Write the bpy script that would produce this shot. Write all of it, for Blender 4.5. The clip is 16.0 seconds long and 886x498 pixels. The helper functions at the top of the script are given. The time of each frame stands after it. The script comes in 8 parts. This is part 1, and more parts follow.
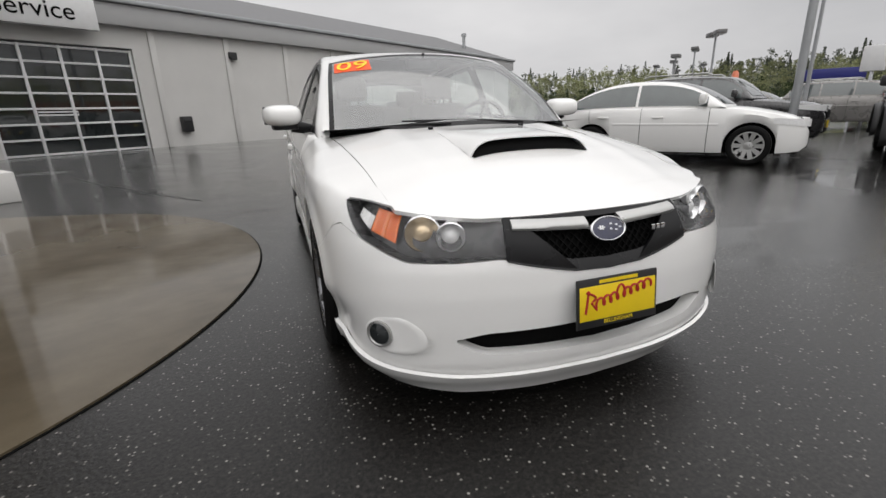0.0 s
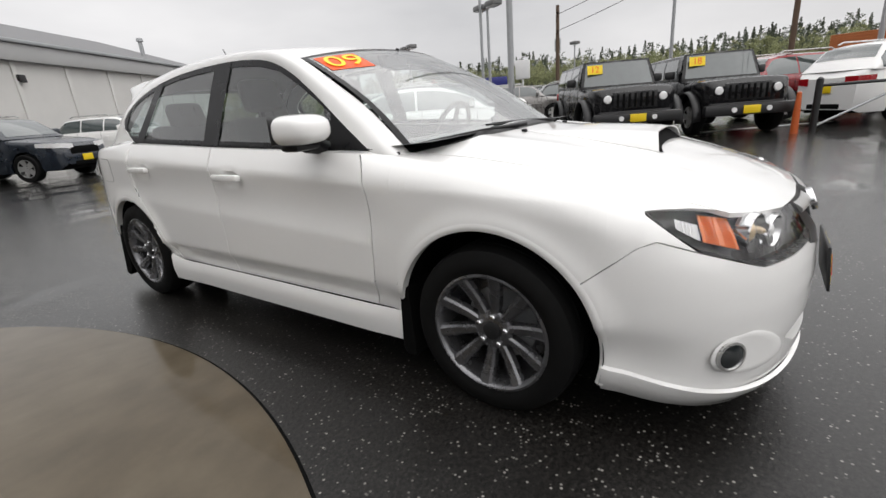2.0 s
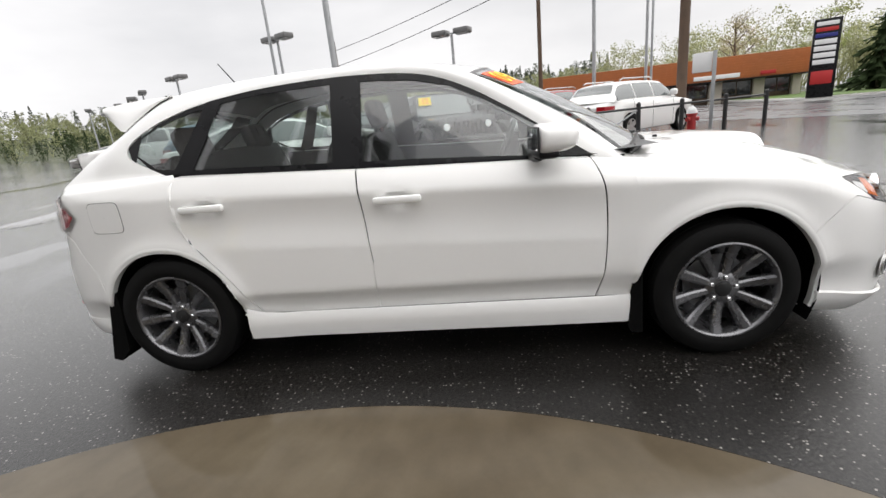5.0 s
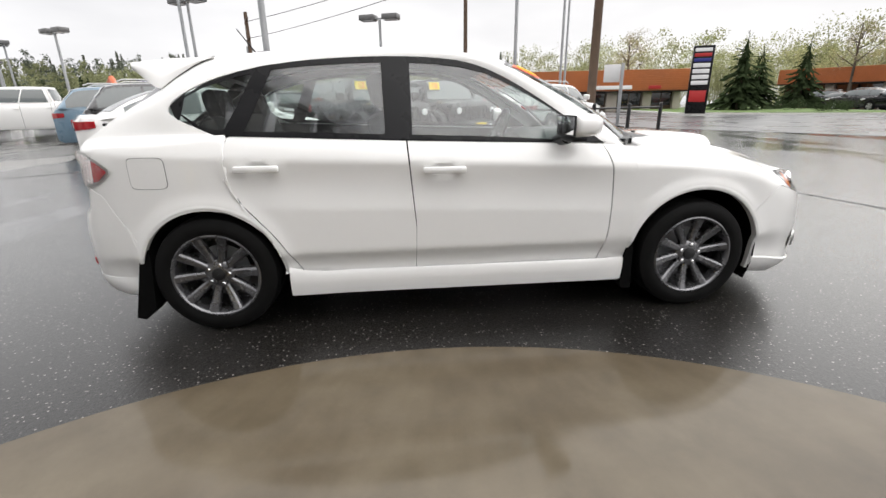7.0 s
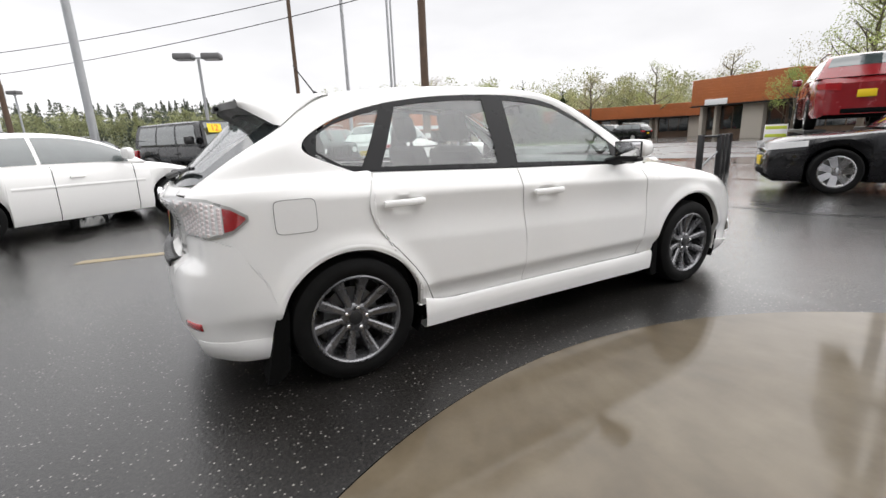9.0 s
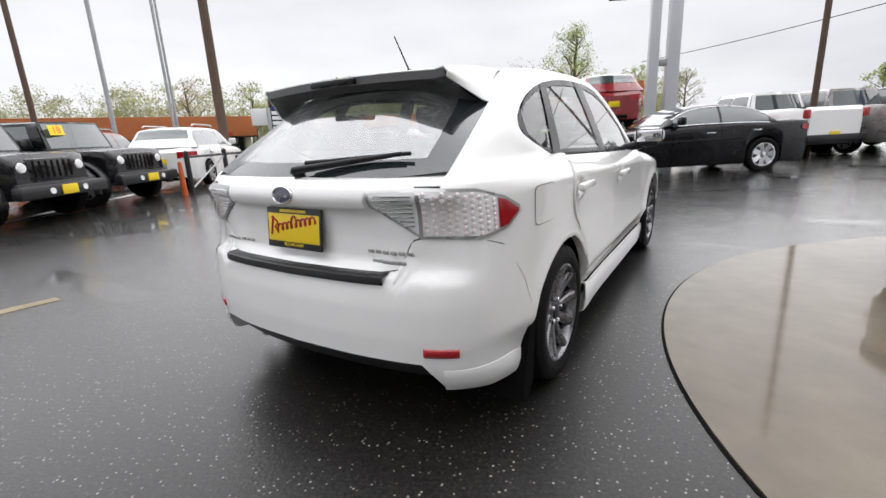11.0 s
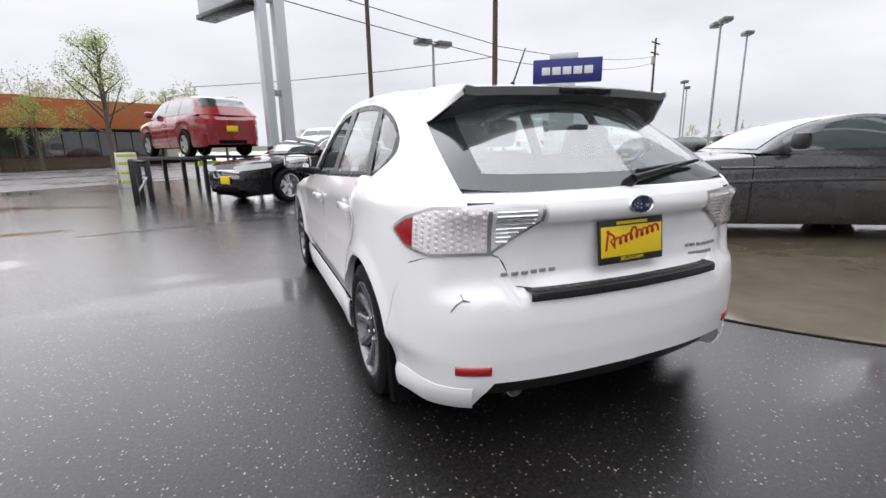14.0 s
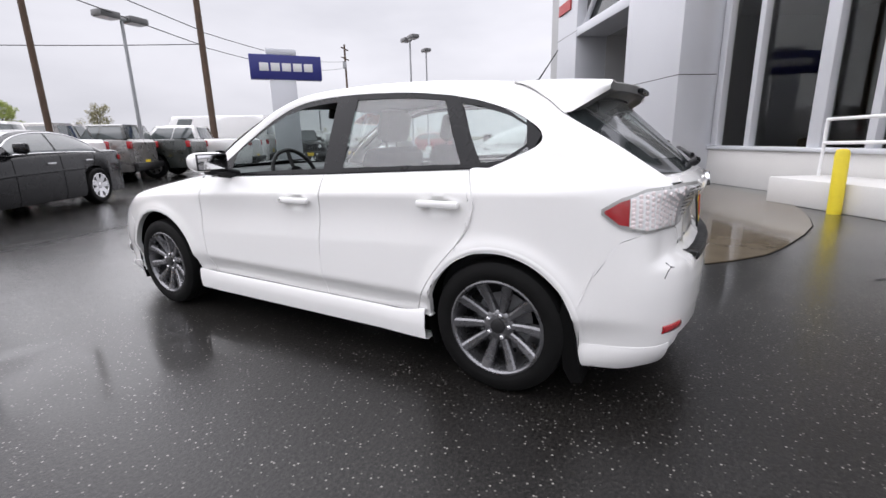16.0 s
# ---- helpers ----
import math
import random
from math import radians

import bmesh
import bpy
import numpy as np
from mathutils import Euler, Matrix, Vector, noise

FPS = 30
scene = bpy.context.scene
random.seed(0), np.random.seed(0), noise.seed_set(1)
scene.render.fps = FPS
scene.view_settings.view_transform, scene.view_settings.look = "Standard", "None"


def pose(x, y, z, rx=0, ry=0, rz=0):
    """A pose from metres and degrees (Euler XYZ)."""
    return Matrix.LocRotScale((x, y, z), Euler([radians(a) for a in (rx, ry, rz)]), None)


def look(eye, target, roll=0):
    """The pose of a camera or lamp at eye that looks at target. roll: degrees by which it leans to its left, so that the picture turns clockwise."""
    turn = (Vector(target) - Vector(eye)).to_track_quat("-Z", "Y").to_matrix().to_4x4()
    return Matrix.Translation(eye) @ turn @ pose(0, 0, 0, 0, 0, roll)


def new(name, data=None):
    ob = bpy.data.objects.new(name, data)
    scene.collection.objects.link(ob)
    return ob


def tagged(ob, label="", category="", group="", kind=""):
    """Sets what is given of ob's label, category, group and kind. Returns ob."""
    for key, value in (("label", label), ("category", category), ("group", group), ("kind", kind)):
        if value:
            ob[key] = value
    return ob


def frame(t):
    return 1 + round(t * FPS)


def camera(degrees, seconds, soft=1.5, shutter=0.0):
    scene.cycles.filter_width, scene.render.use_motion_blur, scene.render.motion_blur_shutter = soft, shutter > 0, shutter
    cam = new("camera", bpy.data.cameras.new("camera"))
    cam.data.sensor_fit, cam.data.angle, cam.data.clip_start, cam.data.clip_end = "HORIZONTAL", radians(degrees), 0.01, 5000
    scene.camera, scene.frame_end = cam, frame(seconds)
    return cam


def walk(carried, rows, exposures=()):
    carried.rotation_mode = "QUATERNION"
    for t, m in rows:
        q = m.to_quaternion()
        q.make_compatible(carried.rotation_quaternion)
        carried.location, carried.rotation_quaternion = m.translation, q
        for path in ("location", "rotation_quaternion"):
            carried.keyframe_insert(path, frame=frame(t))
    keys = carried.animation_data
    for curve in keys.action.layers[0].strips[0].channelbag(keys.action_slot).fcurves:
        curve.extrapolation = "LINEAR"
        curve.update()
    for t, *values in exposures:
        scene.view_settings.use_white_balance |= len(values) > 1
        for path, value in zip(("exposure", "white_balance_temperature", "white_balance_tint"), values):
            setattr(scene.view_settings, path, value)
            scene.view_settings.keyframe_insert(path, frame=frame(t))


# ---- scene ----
cam = camera(89.1, 16.0)
PATH = [
    (0, (-0.973, -3.363, 1.047), (-0.336, -1.56, 0.461), -1.8),
    (0.5, (-1.356, -3.137, 1.044), (-0.437, -1.469, 0.43), -4.6),
    (1, (-1.651, -2.81, 1.077), (-0.538, -1.266, 0.464), -3.9),
    (1.5, (-1.938, -2.438, 1.096), (-0.576, -1.105, 0.487), -4.4),
    (2, (-2.098, -2.024, 1.1), (-0.545, -0.92, 0.49), -4.7),
    (2.5, (-2.233, -1.689, 1.1), (-0.549, -0.799, 0.491), -4.0),
    (3, (-2.379, -1.373, 1.131), (-0.638, -0.622, 0.494), -6.3),
    (3.5, (-2.297, -1.036, 1.147), (-0.46, -0.445, 0.62), -4.5),
    (4, (-2.305, -0.78, 1.128), (-0.441, -0.304, 0.584), -1.8),
    (4.2, (-2.397, -0.657, 1.144), (-0.534, -0.217, 0.562), -4.4),
    (6.3, (-3.076, 0.032, 1.18), (-1.165, -0.005, 0.592), -0.2),
    (6.5, (-3.075, 0.11, 1.175), (-1.179, 0.067, 0.54), 0.3),
    (7, (-3.155, 0.323, 1.172), (-1.262, 0.155, 0.547), -0.8),
    (7.5, (-3.272, 0.663, 1.181), (-1.417, 0.316, 0.518), -2.1),
    (8, (-3.204, 1.085, 1.181), (-1.363, 0.584, 0.582), -1.3),
    (8.2, (-3.16, 1.251, 1.194), (-1.33, 0.675, 0.628), -1.0),
    (10.3, (-2.045, 2.84, 1.123), (-0.692, 1.45, 0.637), -3.0),
    (10.5, (-1.876, 2.944, 1.146), (-0.57, 1.509, 0.659), -2.1),
    (11, (-1.453, 3.219, 1.136), (-0.408, 1.588, 0.64), -2.8),
    (11.5, (-1.022, 3.345, 1.122), (-0.297, 1.55, 0.619), -2.8),
    (12, (-0.572, 3.468, 1.141), (-0.116, 1.572, 0.695), -1.4),
    (12.5, (-0.114, 3.553, 1.155), (-0.044, 1.602, 0.721), -0.9),
    (13, (0.395, 3.513, 1.171), (0.246, 1.557, 0.776), 0.0),
    (13.5, (0.872, 3.479, 1.158), (0.351, 1.605, 0.693), -0.0),
    (14, (1.305, 3.297, 1.157), (0.542, 1.504, 0.709), -1.1),
    (14.5, (1.724, 3.117, 1.159), (0.708, 1.458, 0.698), -1.7),
    (15, (2.071, 2.827, 1.157), (0.792, 1.357, 0.705), -1.8),
    (15.5, (2.366, 2.45, 1.163), (0.902, 1.153, 0.745), -1.3),
    (16, (2.612, 2.063, 1.155), (0.932, 1.087, 0.679), -1.3),
]
walk(cam, [(t, look(eye, target, roll)) for t, eye, target, roll in PATH],
     exposures=[(0, 0.02, 6500, 10), (1, 0.16, 6500, 10), (2, 0.28, 6500, 10), (3, 0.38, 6500, 10), (4, 0.56, 6500, 10), (6.5, 0.76, 6520, 10), (8, 0.88, 6500, 10), (10.5, 0.8, 6350, 11), (12.5, 0.8, 6250, 11), (14, 0.78, 6200, 13), (15, 0.72, 6200, 14), (16, 0.7, 6200, 15)])

# ---- light ----
world = bpy.data.worlds.new("overcast_sky")
scene.world = world
world.use_nodes = True
wn, wl = world.node_tree.nodes, world.node_tree.links
wn.clear()
sky = wn.new("ShaderNodeTexSky")
sky.sky_type, sky.sun_disc = "NISHITA", False
sky.sun_elevation, sky.sun_rotation = radians(66), radians(180)
sky.dust_density, sky.air_density = 3.0, 1.2
grey = wn.new("ShaderNodeHueSaturation")
grey.inputs["Saturation"].default_value = 0.12
wl.new(sky.outputs[0], grey.inputs["Color"])
coord = wn.new("ShaderNodeTexCoord")
squash = wn.new("ShaderNodeMapping")
squash.inputs["Scale"].default_value = (1.0, 1.0, 3.2)
wl.new(coord.outputs["Generated"], squash.inputs["Vector"])
cloud = wn.new("ShaderNodeTexNoise")
cloud.inputs["Scale"].default_value, cloud.inputs["Detail"].default_value, cloud.inputs["Roughness"].default_value = 1.7, 6, 0.5
wl.new(squash.outputs[0], cloud.inputs["Vector"])
ramp = wn.new("ShaderNodeValToRGB")
ramp.color_ramp.elements[0].position, ramp.color_ramp.elements[0].color = 0.3, (5.7, 5.7, 5.85, 1)
ramp.color_ramp.elements[1].position, ramp.color_ramp.elements[1].color = 0.72, (8.4, 8.3, 8.35, 1)
wl.new(cloud.outputs["Fac"], ramp.inputs[0])
deck = wn.new("ShaderNodeMix")
deck.data_type = "RGBA"
deck.inputs[0].default_value = 0.86
wl.new(grey.outputs[0], deck.inputs[6])
wl.new(ramp.outputs[0], deck.inputs[7])
up = wn.new("ShaderNodeSeparateXYZ")
wl.new(coord.outputs["Generated"], up.inputs[0])
rise = wn.new("ShaderNodeMapRange")
for k, v in enumerate((0.25, 0.8, 0.78, 1.42)):
    rise.inputs[k + 1].default_value = v
wl.new(up.outputs[2], rise.inputs[0])
back = wn.new("ShaderNodeBackground")
strength = wn.new("ShaderNodeMath")
strength.operation = "MULTIPLY"
strength.inputs[1].default_value = 0.106
# the cloud deck is thinner to the north
lean = wn.new("ShaderNodeMapRange")
for k, v in enumerate((-0.9, 0.9, 0.9, 1.16)):
    lean.inputs[k + 1].default_value = v
wl.new(up.outputs[1], lean.inputs[0])
both = wn.new("ShaderNodeMath")
both.operation = "MULTIPLY"
wl.new(rise.outputs[0], both.inputs[0])
wl.new(lean.outputs[0], both.inputs[1])
# and higher up it is heavier to the north, brighter to the south-east
side = wn.new("ShaderNodeVectorMath")
side.operation = "DOT_PRODUCT"
side.inputs[1].default_value = (0.5, -0.85, 0.0)
wl.new(coord.outputs["Generated"], side.inputs[0])
heavy = wn.new("ShaderNodeMapRange")
for k, v in enumerate((-0.7, 0.7, 0.66, 1.34)):
    heavy.inputs[k + 1].default_value = v
wl.new(side.outputs["Value"], heavy.inputs[0])
aloft = wn.new("ShaderNodeMapRange")
for k, v in enumerate((0.3, 0.55, 0.0, 1.0)):
    aloft.inputs[k + 1].default_value = v
wl.new(up.outputs[2], aloft.inputs[0])
share = wn.new("ShaderNodeMix")
share.inputs[2].default_value = 1.0
wl.new(aloft.outputs[0], share.inputs[0])
wl.new(heavy.outputs[0], share.inputs[3])
total = wn.new("ShaderNodeMath")
total.operation = "MULTIPLY"
wl.new(both.outputs[0], total.inputs[0])
wl.new(share.outputs[0], total.inputs[1])
wl.new(total.outputs[0], strength.inputs[0])
wl.new(strength.outputs[0], back.inputs["Strength"])
wl.new(deck.outputs[2], back.inputs["Color"])
wl.new(back.outputs[0], wn.new("ShaderNodeOutputWorld").inputs["Surface"])
sun = new("sun", bpy.data.lights.new("sun", "SUN"))
sun.data.energy, sun.data.angle, sun.data.color = 1.2, radians(130), (1.0, 0.97, 0.93)
sun.matrix_world = look((0, 0, 0), (0.0, 0.45, -1.0))
scene.view_settings.exposure = 0.0


# ---- materials ----
def principled(name):
    m = bpy.data.materials.new(name)
    m.use_nodes = True
    return m, m.node_tree.nodes, m.node_tree.links, m.node_tree.nodes["Principled BSDF"]


def noise_tex(n, l, scale, detail=4, rough=0.55, coords="Object"):
    tc, tex = n.new("ShaderNodeTexCoord"), n.new("ShaderNodeTexNoise")
    tex.inputs["Scale"].default_value, tex.inputs["Detail"].default_value, tex.inputs["Roughness"].default_value = scale, detail, rough
    l.new(tc.outputs[coords], tex.inputs["Vector"])
    return tex.outputs["Fac"]


def ramp_of(n, l, fac, a, b, ca, cb):
    r = n.new("ShaderNodeValToRGB")
    e = r.color_ramp.elements
    e[0].position, e[1].position = a, b
    e[0].color, e[1].color = (*ca, 1), (*cb, 1)
    l.new(fac, r.inputs[0])
    return r.outputs[0]


def span(n, l, fac, a, b, lo, hi):
    r = n.new("ShaderNodeMapRange")
    for k, v in enumerate((a, b, lo, hi)):
        r.inputs[k + 1].default_value = v
    l.new(fac, r.inputs[0])
    return r.outputs[0]


def bump_of(n, l, p, fac, strength, distance=0.01):
    b = n.new("ShaderNodeBump")
    b.inputs["Strength"].default_value, b.inputs["Distance"].default_value = strength, distance
    l.new(fac, b.inputs["Height"])
    l.new(b.outputs[0], p.inputs["Normal"])


def surface(name, color, rough=0.5, metal=0.0, vary=0.12, scale=6.0, fine=60.0, bump=0.0, coat=0.0, spec=0.5, gap=0.08):
    """A surface with two scales of variation in its colour and roughness."""
    m, n, l, p = principled(name)
    a, b = noise_tex(n, l, scale, 5), noise_tex(n, l, fine, 3)
    mix = n.new("ShaderNodeMath")
    mix.operation = "MULTIPLY_ADD"
    mix.inputs[1].default_value = 0.35
    l.new(b, mix.inputs[0])
    half = n.new("ShaderNodeMath")
    half.operation = "MULTIPLY"
    half.inputs[1].default_value = 0.65
    l.new(a, half.inputs[0])
    l.new(half.outputs[0], mix.inputs[2])
    lo = [max(0.0, c * (1 - vary)) for c in color]
    hi = [min(1.0, c * (1 + vary)) for c in color]
    l.new(ramp_of(n, l, mix.outputs[0], 0.3, 0.7, lo, hi), p.inputs["Base Color"])
    l.new(span(n, l, a, 0.3, 0.7, max(0.02, rough - gap), min(1, rough + gap)), p.inputs["Roughness"])
    p.inputs["Metallic"].default_value, p.inputs["Coat Weight"].default_value = metal, coat
    p.inputs["Coat Roughness"].default_value, p.inputs["Specular IOR Level"].default_value = 0.03, spec
    if bump:
        bump_of(n, l, p, b, bump, 0.004)
    return m


def thin_glass(name, tint, bare=0.1, rain=0.0):
    """A single sheet of window glass: clear through, its gloss growing towards grazing view."""
    m, n, l, p = principled(name)
    n.remove(p)
    clear, shine, mix, facet = n.new("ShaderNodeBsdfTransparent"), n.new("ShaderNodeBsdfGlossy"), n.new("ShaderNodeMixShader"), n.new("ShaderNodeLayerWeight")
    clear.inputs[0].default_value = (*tint, 1)
    shine.inputs["Roughness"].default_value = 0.02
    facet.inputs["Blend"].default_value = 0.5
    power = n.new("ShaderNodeMath")
    power.operation = "POWER"
    power.inputs[1].default_value = 4.0
    l.new(facet.outputs["Facing"], power.inputs[0])
    l.new(span(n, l, power.outputs[0], 0.0, 1.0, bare, 1.0), mix.inputs[0])
    l.new(clear.outputs[0], mix.inputs[1])
    l.new(shine.outputs[0], mix.inputs[2])
    end = mix.outputs[0]
    if rain:  # a film of fine rain beads that scatters daylight
        bead, film = n.new("ShaderNodeBsdfDiffuse"), n.new("ShaderNodeMixShader")
        bead.inputs["Color"].default_value = (0.8, 0.82, 0.82, 1)
        drops, drift = n.new("ShaderNodeTexVoronoi"), noise_tex(n, l, 3.0, 3)
        drops.inputs["Scale"].default_value = 140.0
        l.new(n.new("ShaderNodeTexCoord").outputs["Object"], drops.inputs["Vector"])
        amount = n.new("ShaderNodeMath")
        amount.operation = "MULTIPLY"
        l.new(span(n, l, drops.outputs["Distance"], 0.15, 0.45, rain * 2.2, rain * 0.5), amount.inputs[0])
        l.new(span(n, l, drift, 0.35, 0.65, 0.4, 1.3), amount.inputs[1])
        l.new(amount.outputs[0], film.inputs[0])
        l.new(end, film.inputs[1])
        l.new(bead.outputs[0], film.inputs[2])
        end = film.outputs[0]
    l.new(end, n["Material Output"].inputs["Surface"])
    return m


def wet_asphalt():
    """Rain-wet asphalt: dark stone mix under one film of water, smooth only where it stands in pools."""
    m, n, l, p = principled("wet_asphalt")
    grain, worn = noise_tex(n, l, 62.0, 5, 0.8), noise_tex(n, l, 0.7, 5, 0.6)
    tc, cell = n.new("ShaderNodeTexCoord"), n.new("ShaderNodeTexVoronoi")
    cell.inputs["Scale"].default_value, cell.inputs["Randomness"].default_value = 72.0, 1.0
    l.new(tc.outputs["Object"], cell.inputs["Vector"])
    base = ramp_of(n, l, grain, 0.42, 0.7, (0.003, 0.0028, 0.0026), (0.032, 0.030, 0.028))
    tone = n.new("ShaderNodeMix")
    tone.data_type, tone.blend_type = "RGBA", "MULTIPLY"
    tone.inputs[0].default_value = 1.0
    l.new(base, tone.inputs[6])
    l.new(ramp_of(n, l, worn, 0.3, 0.7, (0.75, 0.74, 0.73), (1.3, 1.28, 1.25)), tone.inputs[7])
    # pale stones in the mix: some of the cells, by their own random colour
    pick = n.new("ShaderNodeSeparateColor")
    l.new(cell.outputs["Color"], pick.inputs[0])
    stone = n.new("ShaderNodeMath")
    stone.operation = "MULTIPLY"
    l.new(span(n, l, pick.outputs[0], 0.84, 1.0, 0.0, 1.0), stone.inputs[0])
    l.new(span(n, l, cell.outputs["Distance"], 0.2, 0.42, 1.0, 0.0), stone.inputs[1])
    mix = n.new("ShaderNodeMix")
    mix.data_type = "RGBA"
    l.new(stone.outputs[0], mix.inputs[0])
    l.new(tone.outputs[2], mix.inputs[6])
    mix.inputs[7].default_value = (0.3, 0.285, 0.265, 1)
    l.new(mix.outputs[2], p.inputs["Base Color"])
    p.inputs["Roughness"].default_value, p.inputs["Specular IOR Level"].default_value = 0.4, 0.3
    p.inputs["Coat IOR"].default_value = 1.38
    # stones stand through the film: it closes to a full gloss only at a flat view
    view = n.new("ShaderNodeLayerWeight")
    l.new(span(n, l, view.outputs["Facing"], 0.3, 0.74, 0.22, 1.0), p.inputs["Coat Weight"])
    # pools lie in long shallow hollows
    hollow, at = n.new("ShaderNodeTexNoise"), n.new("ShaderNodeMapping")
    at.inputs["Scale"].default_value, at.inputs["Rotation"].default_value = (0.22, 0.62, 1.0), (0, 0, radians(-20))
    l.new(tc.outputs["Object"], at.inputs["Vector"])
    hollow.inputs["Scale"].default_value, hollow.inputs["Detail"].default_value = 1.0, 4
    l.new(at.outputs[0], hollow.inputs["Vector"])
    pool = span(n, l, hollow.outputs["Fac"], 0.55, 0.61, 0.0, 1.0)
    film = n.new("ShaderNodeMix")
    l.new(pool, film.inputs[0])
    l.new(span(n, l, noise_tex(n, l, 2.4, 5, 0.65), 0.35, 0.68, 0.07, 0.16), film.inputs[2])
    film.inputs[3].default_value = 0.03
    l.new(film.outputs[0], p.inputs["Coat Roughness"])
    b = n.new("ShaderNodeBump")
    b.inputs["Distance"].default_value = 0.005
    l.new(span(n, l, pool, 0.0, 1.0, 0.24, 0.02), b.inputs["Strength"])
    lumps = n.new("ShaderNodeMath")
    lumps.operation = "MULTIPLY_ADD"
    lumps.inputs[1].default_value = -0.6
    l.new(cell.outputs["Distance"], lumps.inputs[0])
    l.new(grain, lumps.inputs[2])
    l.new(lumps.outputs[0], b.inputs["Height"])
    l.new(b.outputs[0], p.inputs["Normal"])
    l.new(b.outputs[0], p.inputs["Coat Normal"])
    return m


def wet_concrete():
    """Brown-stained concrete under a thin clear film of rain."""
    m, n, l, p = principled("wet_concrete")
    stain, cloudy, grain = noise_tex(n, l, 1.1, 6, 0.6), noise_tex(n, l, 4.5, 5, 0.65), noise_tex(n, l, 150.0, 3, 0.6)
    base = ramp_of(n, l, stain, 0.3, 0.72, (0.07, 0.052, 0.03), (0.125, 0.102, 0.068))
    tone = n.new("ShaderNodeMix")
    tone.data_type, tone.blend_type = "RGBA", "MULTIPLY"
    tone.inputs[0].default_value = 1.0
    l.new(base, tone.inputs[6])
    l.new(ramp_of(n, l, cloudy, 0.3, 0.7, (0.84, 0.83, 0.8), (1.12, 1.12, 1.12)), tone.inputs[7])
    l.new(tone.outputs[2], p.inputs["Base Color"])
    p.inputs["Roughness"].default_value, p.inputs["Specular IOR Level"].default_value = 0.6, 0.2
    p.inputs["Coat Weight"].default_value, p.inputs["Coat IOR"].default_value = 1.0, 1.33
    l.new(span(n, l, cloudy, 0.35, 0.65, 0.05, 0.12), p.inputs["Coat Roughness"])
    bump_of(n, l, p, grain, 0.08, 0.002)
    return m


ASPHALT, CONCRETE = wet_asphalt(), wet_concrete()
ROAD = surface("road_asphalt", (0.085, 0.085, 0.088), 0.3, vary=0.25, scale=0.4, fine=30, gap=0.1)
WHITE = surface("white_paint", (0.87, 0.865, 0.85), 0.3, vary=0.008, scale=2, coat=1.0, gap=0.01)
BLACKPAINT = surface("black_paint", (0.006, 0.006, 0.007), 0.25, vary=0.1, coat=0.6, spec=0.15)
GREYPAINT = surface("charcoal_paint", (0.030, 0.029, 0.031), 0.26, vary=0.08, coat=1.0)
REDPAINT = surface("red_paint", (0.24, 0.012, 0.016), 0.22, vary=0.08, coat=1.0)
DARKBLUE = surface("dark_blue_paint", (0.010, 0.016, 0.026), 0.3, vary=0.1, coat=0.8)
PALEBLUE = surface("pale_blue_paint", (0.16, 0.25, 0.33), 0.3, vary=0.1, coat=0.8)
SILVER = surface("silver_paint", (0.24, 0.23, 0.22), 0.3, metal=0.5, vary=0.1, coat=0.8)
DARKGREEN = surface("dark_green_paint", (0.022, 0.026, 0.022), 0.3, vary=0.1, coat=0.8)
PLASTIC = surface("black_plastic", (0.016, 0.016, 0.017), 0.42, vary=0.2, fine=300, bump=0.05)
# shade under the white spoiler put into two greys; also sign marks, lamp heads
SHADEMARKGREY = surface("spoiler_shade_and_mark_grey", (0.055, 0.055, 0.055), 0.45, vary=0.15, fine=200)
SHADELAMPGREY = surface("lip_shade_and_lamp_grey", (0.14, 0.14, 0.14), 0.4, vary=0.1, fine=200)
TRIM = surface("window_trim", (0.008, 0.008, 0.009), 0.3, vary=0.1, spec=0.25)
RUBBER = surface("tyre_rubber", (0.008, 0.008, 0.008), 0.6, vary=0.25, scale=20, fine=200, bump=0.2, spec=0.1)
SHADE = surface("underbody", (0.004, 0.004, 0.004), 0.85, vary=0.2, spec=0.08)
RIM = surface("gunmetal_alloy", (0.2, 0.2, 0.208), 0.27, metal=0.85, vary=0.1, scale=12)
CHROME = surface("chrome", (0.75, 0.75, 0.76), 0.08, metal=1.0, vary=0.04, gap=0.03)
SATIN = surface("satin_silver", (0.48, 0.48, 0.47), 0.32, metal=0.7, vary=0.05)
STEEL = surface("galvanised_steel", (0.36, 0.37, 0.38), 0.45, metal=0.3, vary=0.15, scale=3)
GLASS = thin_glass("window_glass", (0.78, 0.85, 0.83), 0.15, 0.035)
SHOPGLASS = thin_glass("showroom_glass", (0.62, 0.64, 0.62), 0.03)
WETGLASS = thin_glass("rain_wet_glass", (0.76, 0.85, 0.83), 0.3, 0.13)
CLEAR = thin_glass("lamp_glass", (0.95, 0.95, 0.95), 0.035)
DARKGLASS = surface("dark_tinted_glass", (0.02, 0.024, 0.025), 0.04, vary=0.1, spec=0.9, gap=0.02)
CARGLASS = surface("sky_lit_car_glass", (0.055, 0.07, 0.07), 0.03, vary=0.1, spec=1.0, gap=0.02, coat=1.0)
LAMPRED = surface("red_lens", (0.38, 0.009, 0.014), 0.12, vary=0.1, coat=1.0)
AMBER = surface("amber_lens", (0.75, 0.17, 0.02), 0.15, vary=0.1, coat=1.0)
LAMPWHITE = surface("clear_reflector", (0.86, 0.86, 0.86), 0.15, metal=0.0, vary=0.08, scale=30, coat=0.5)
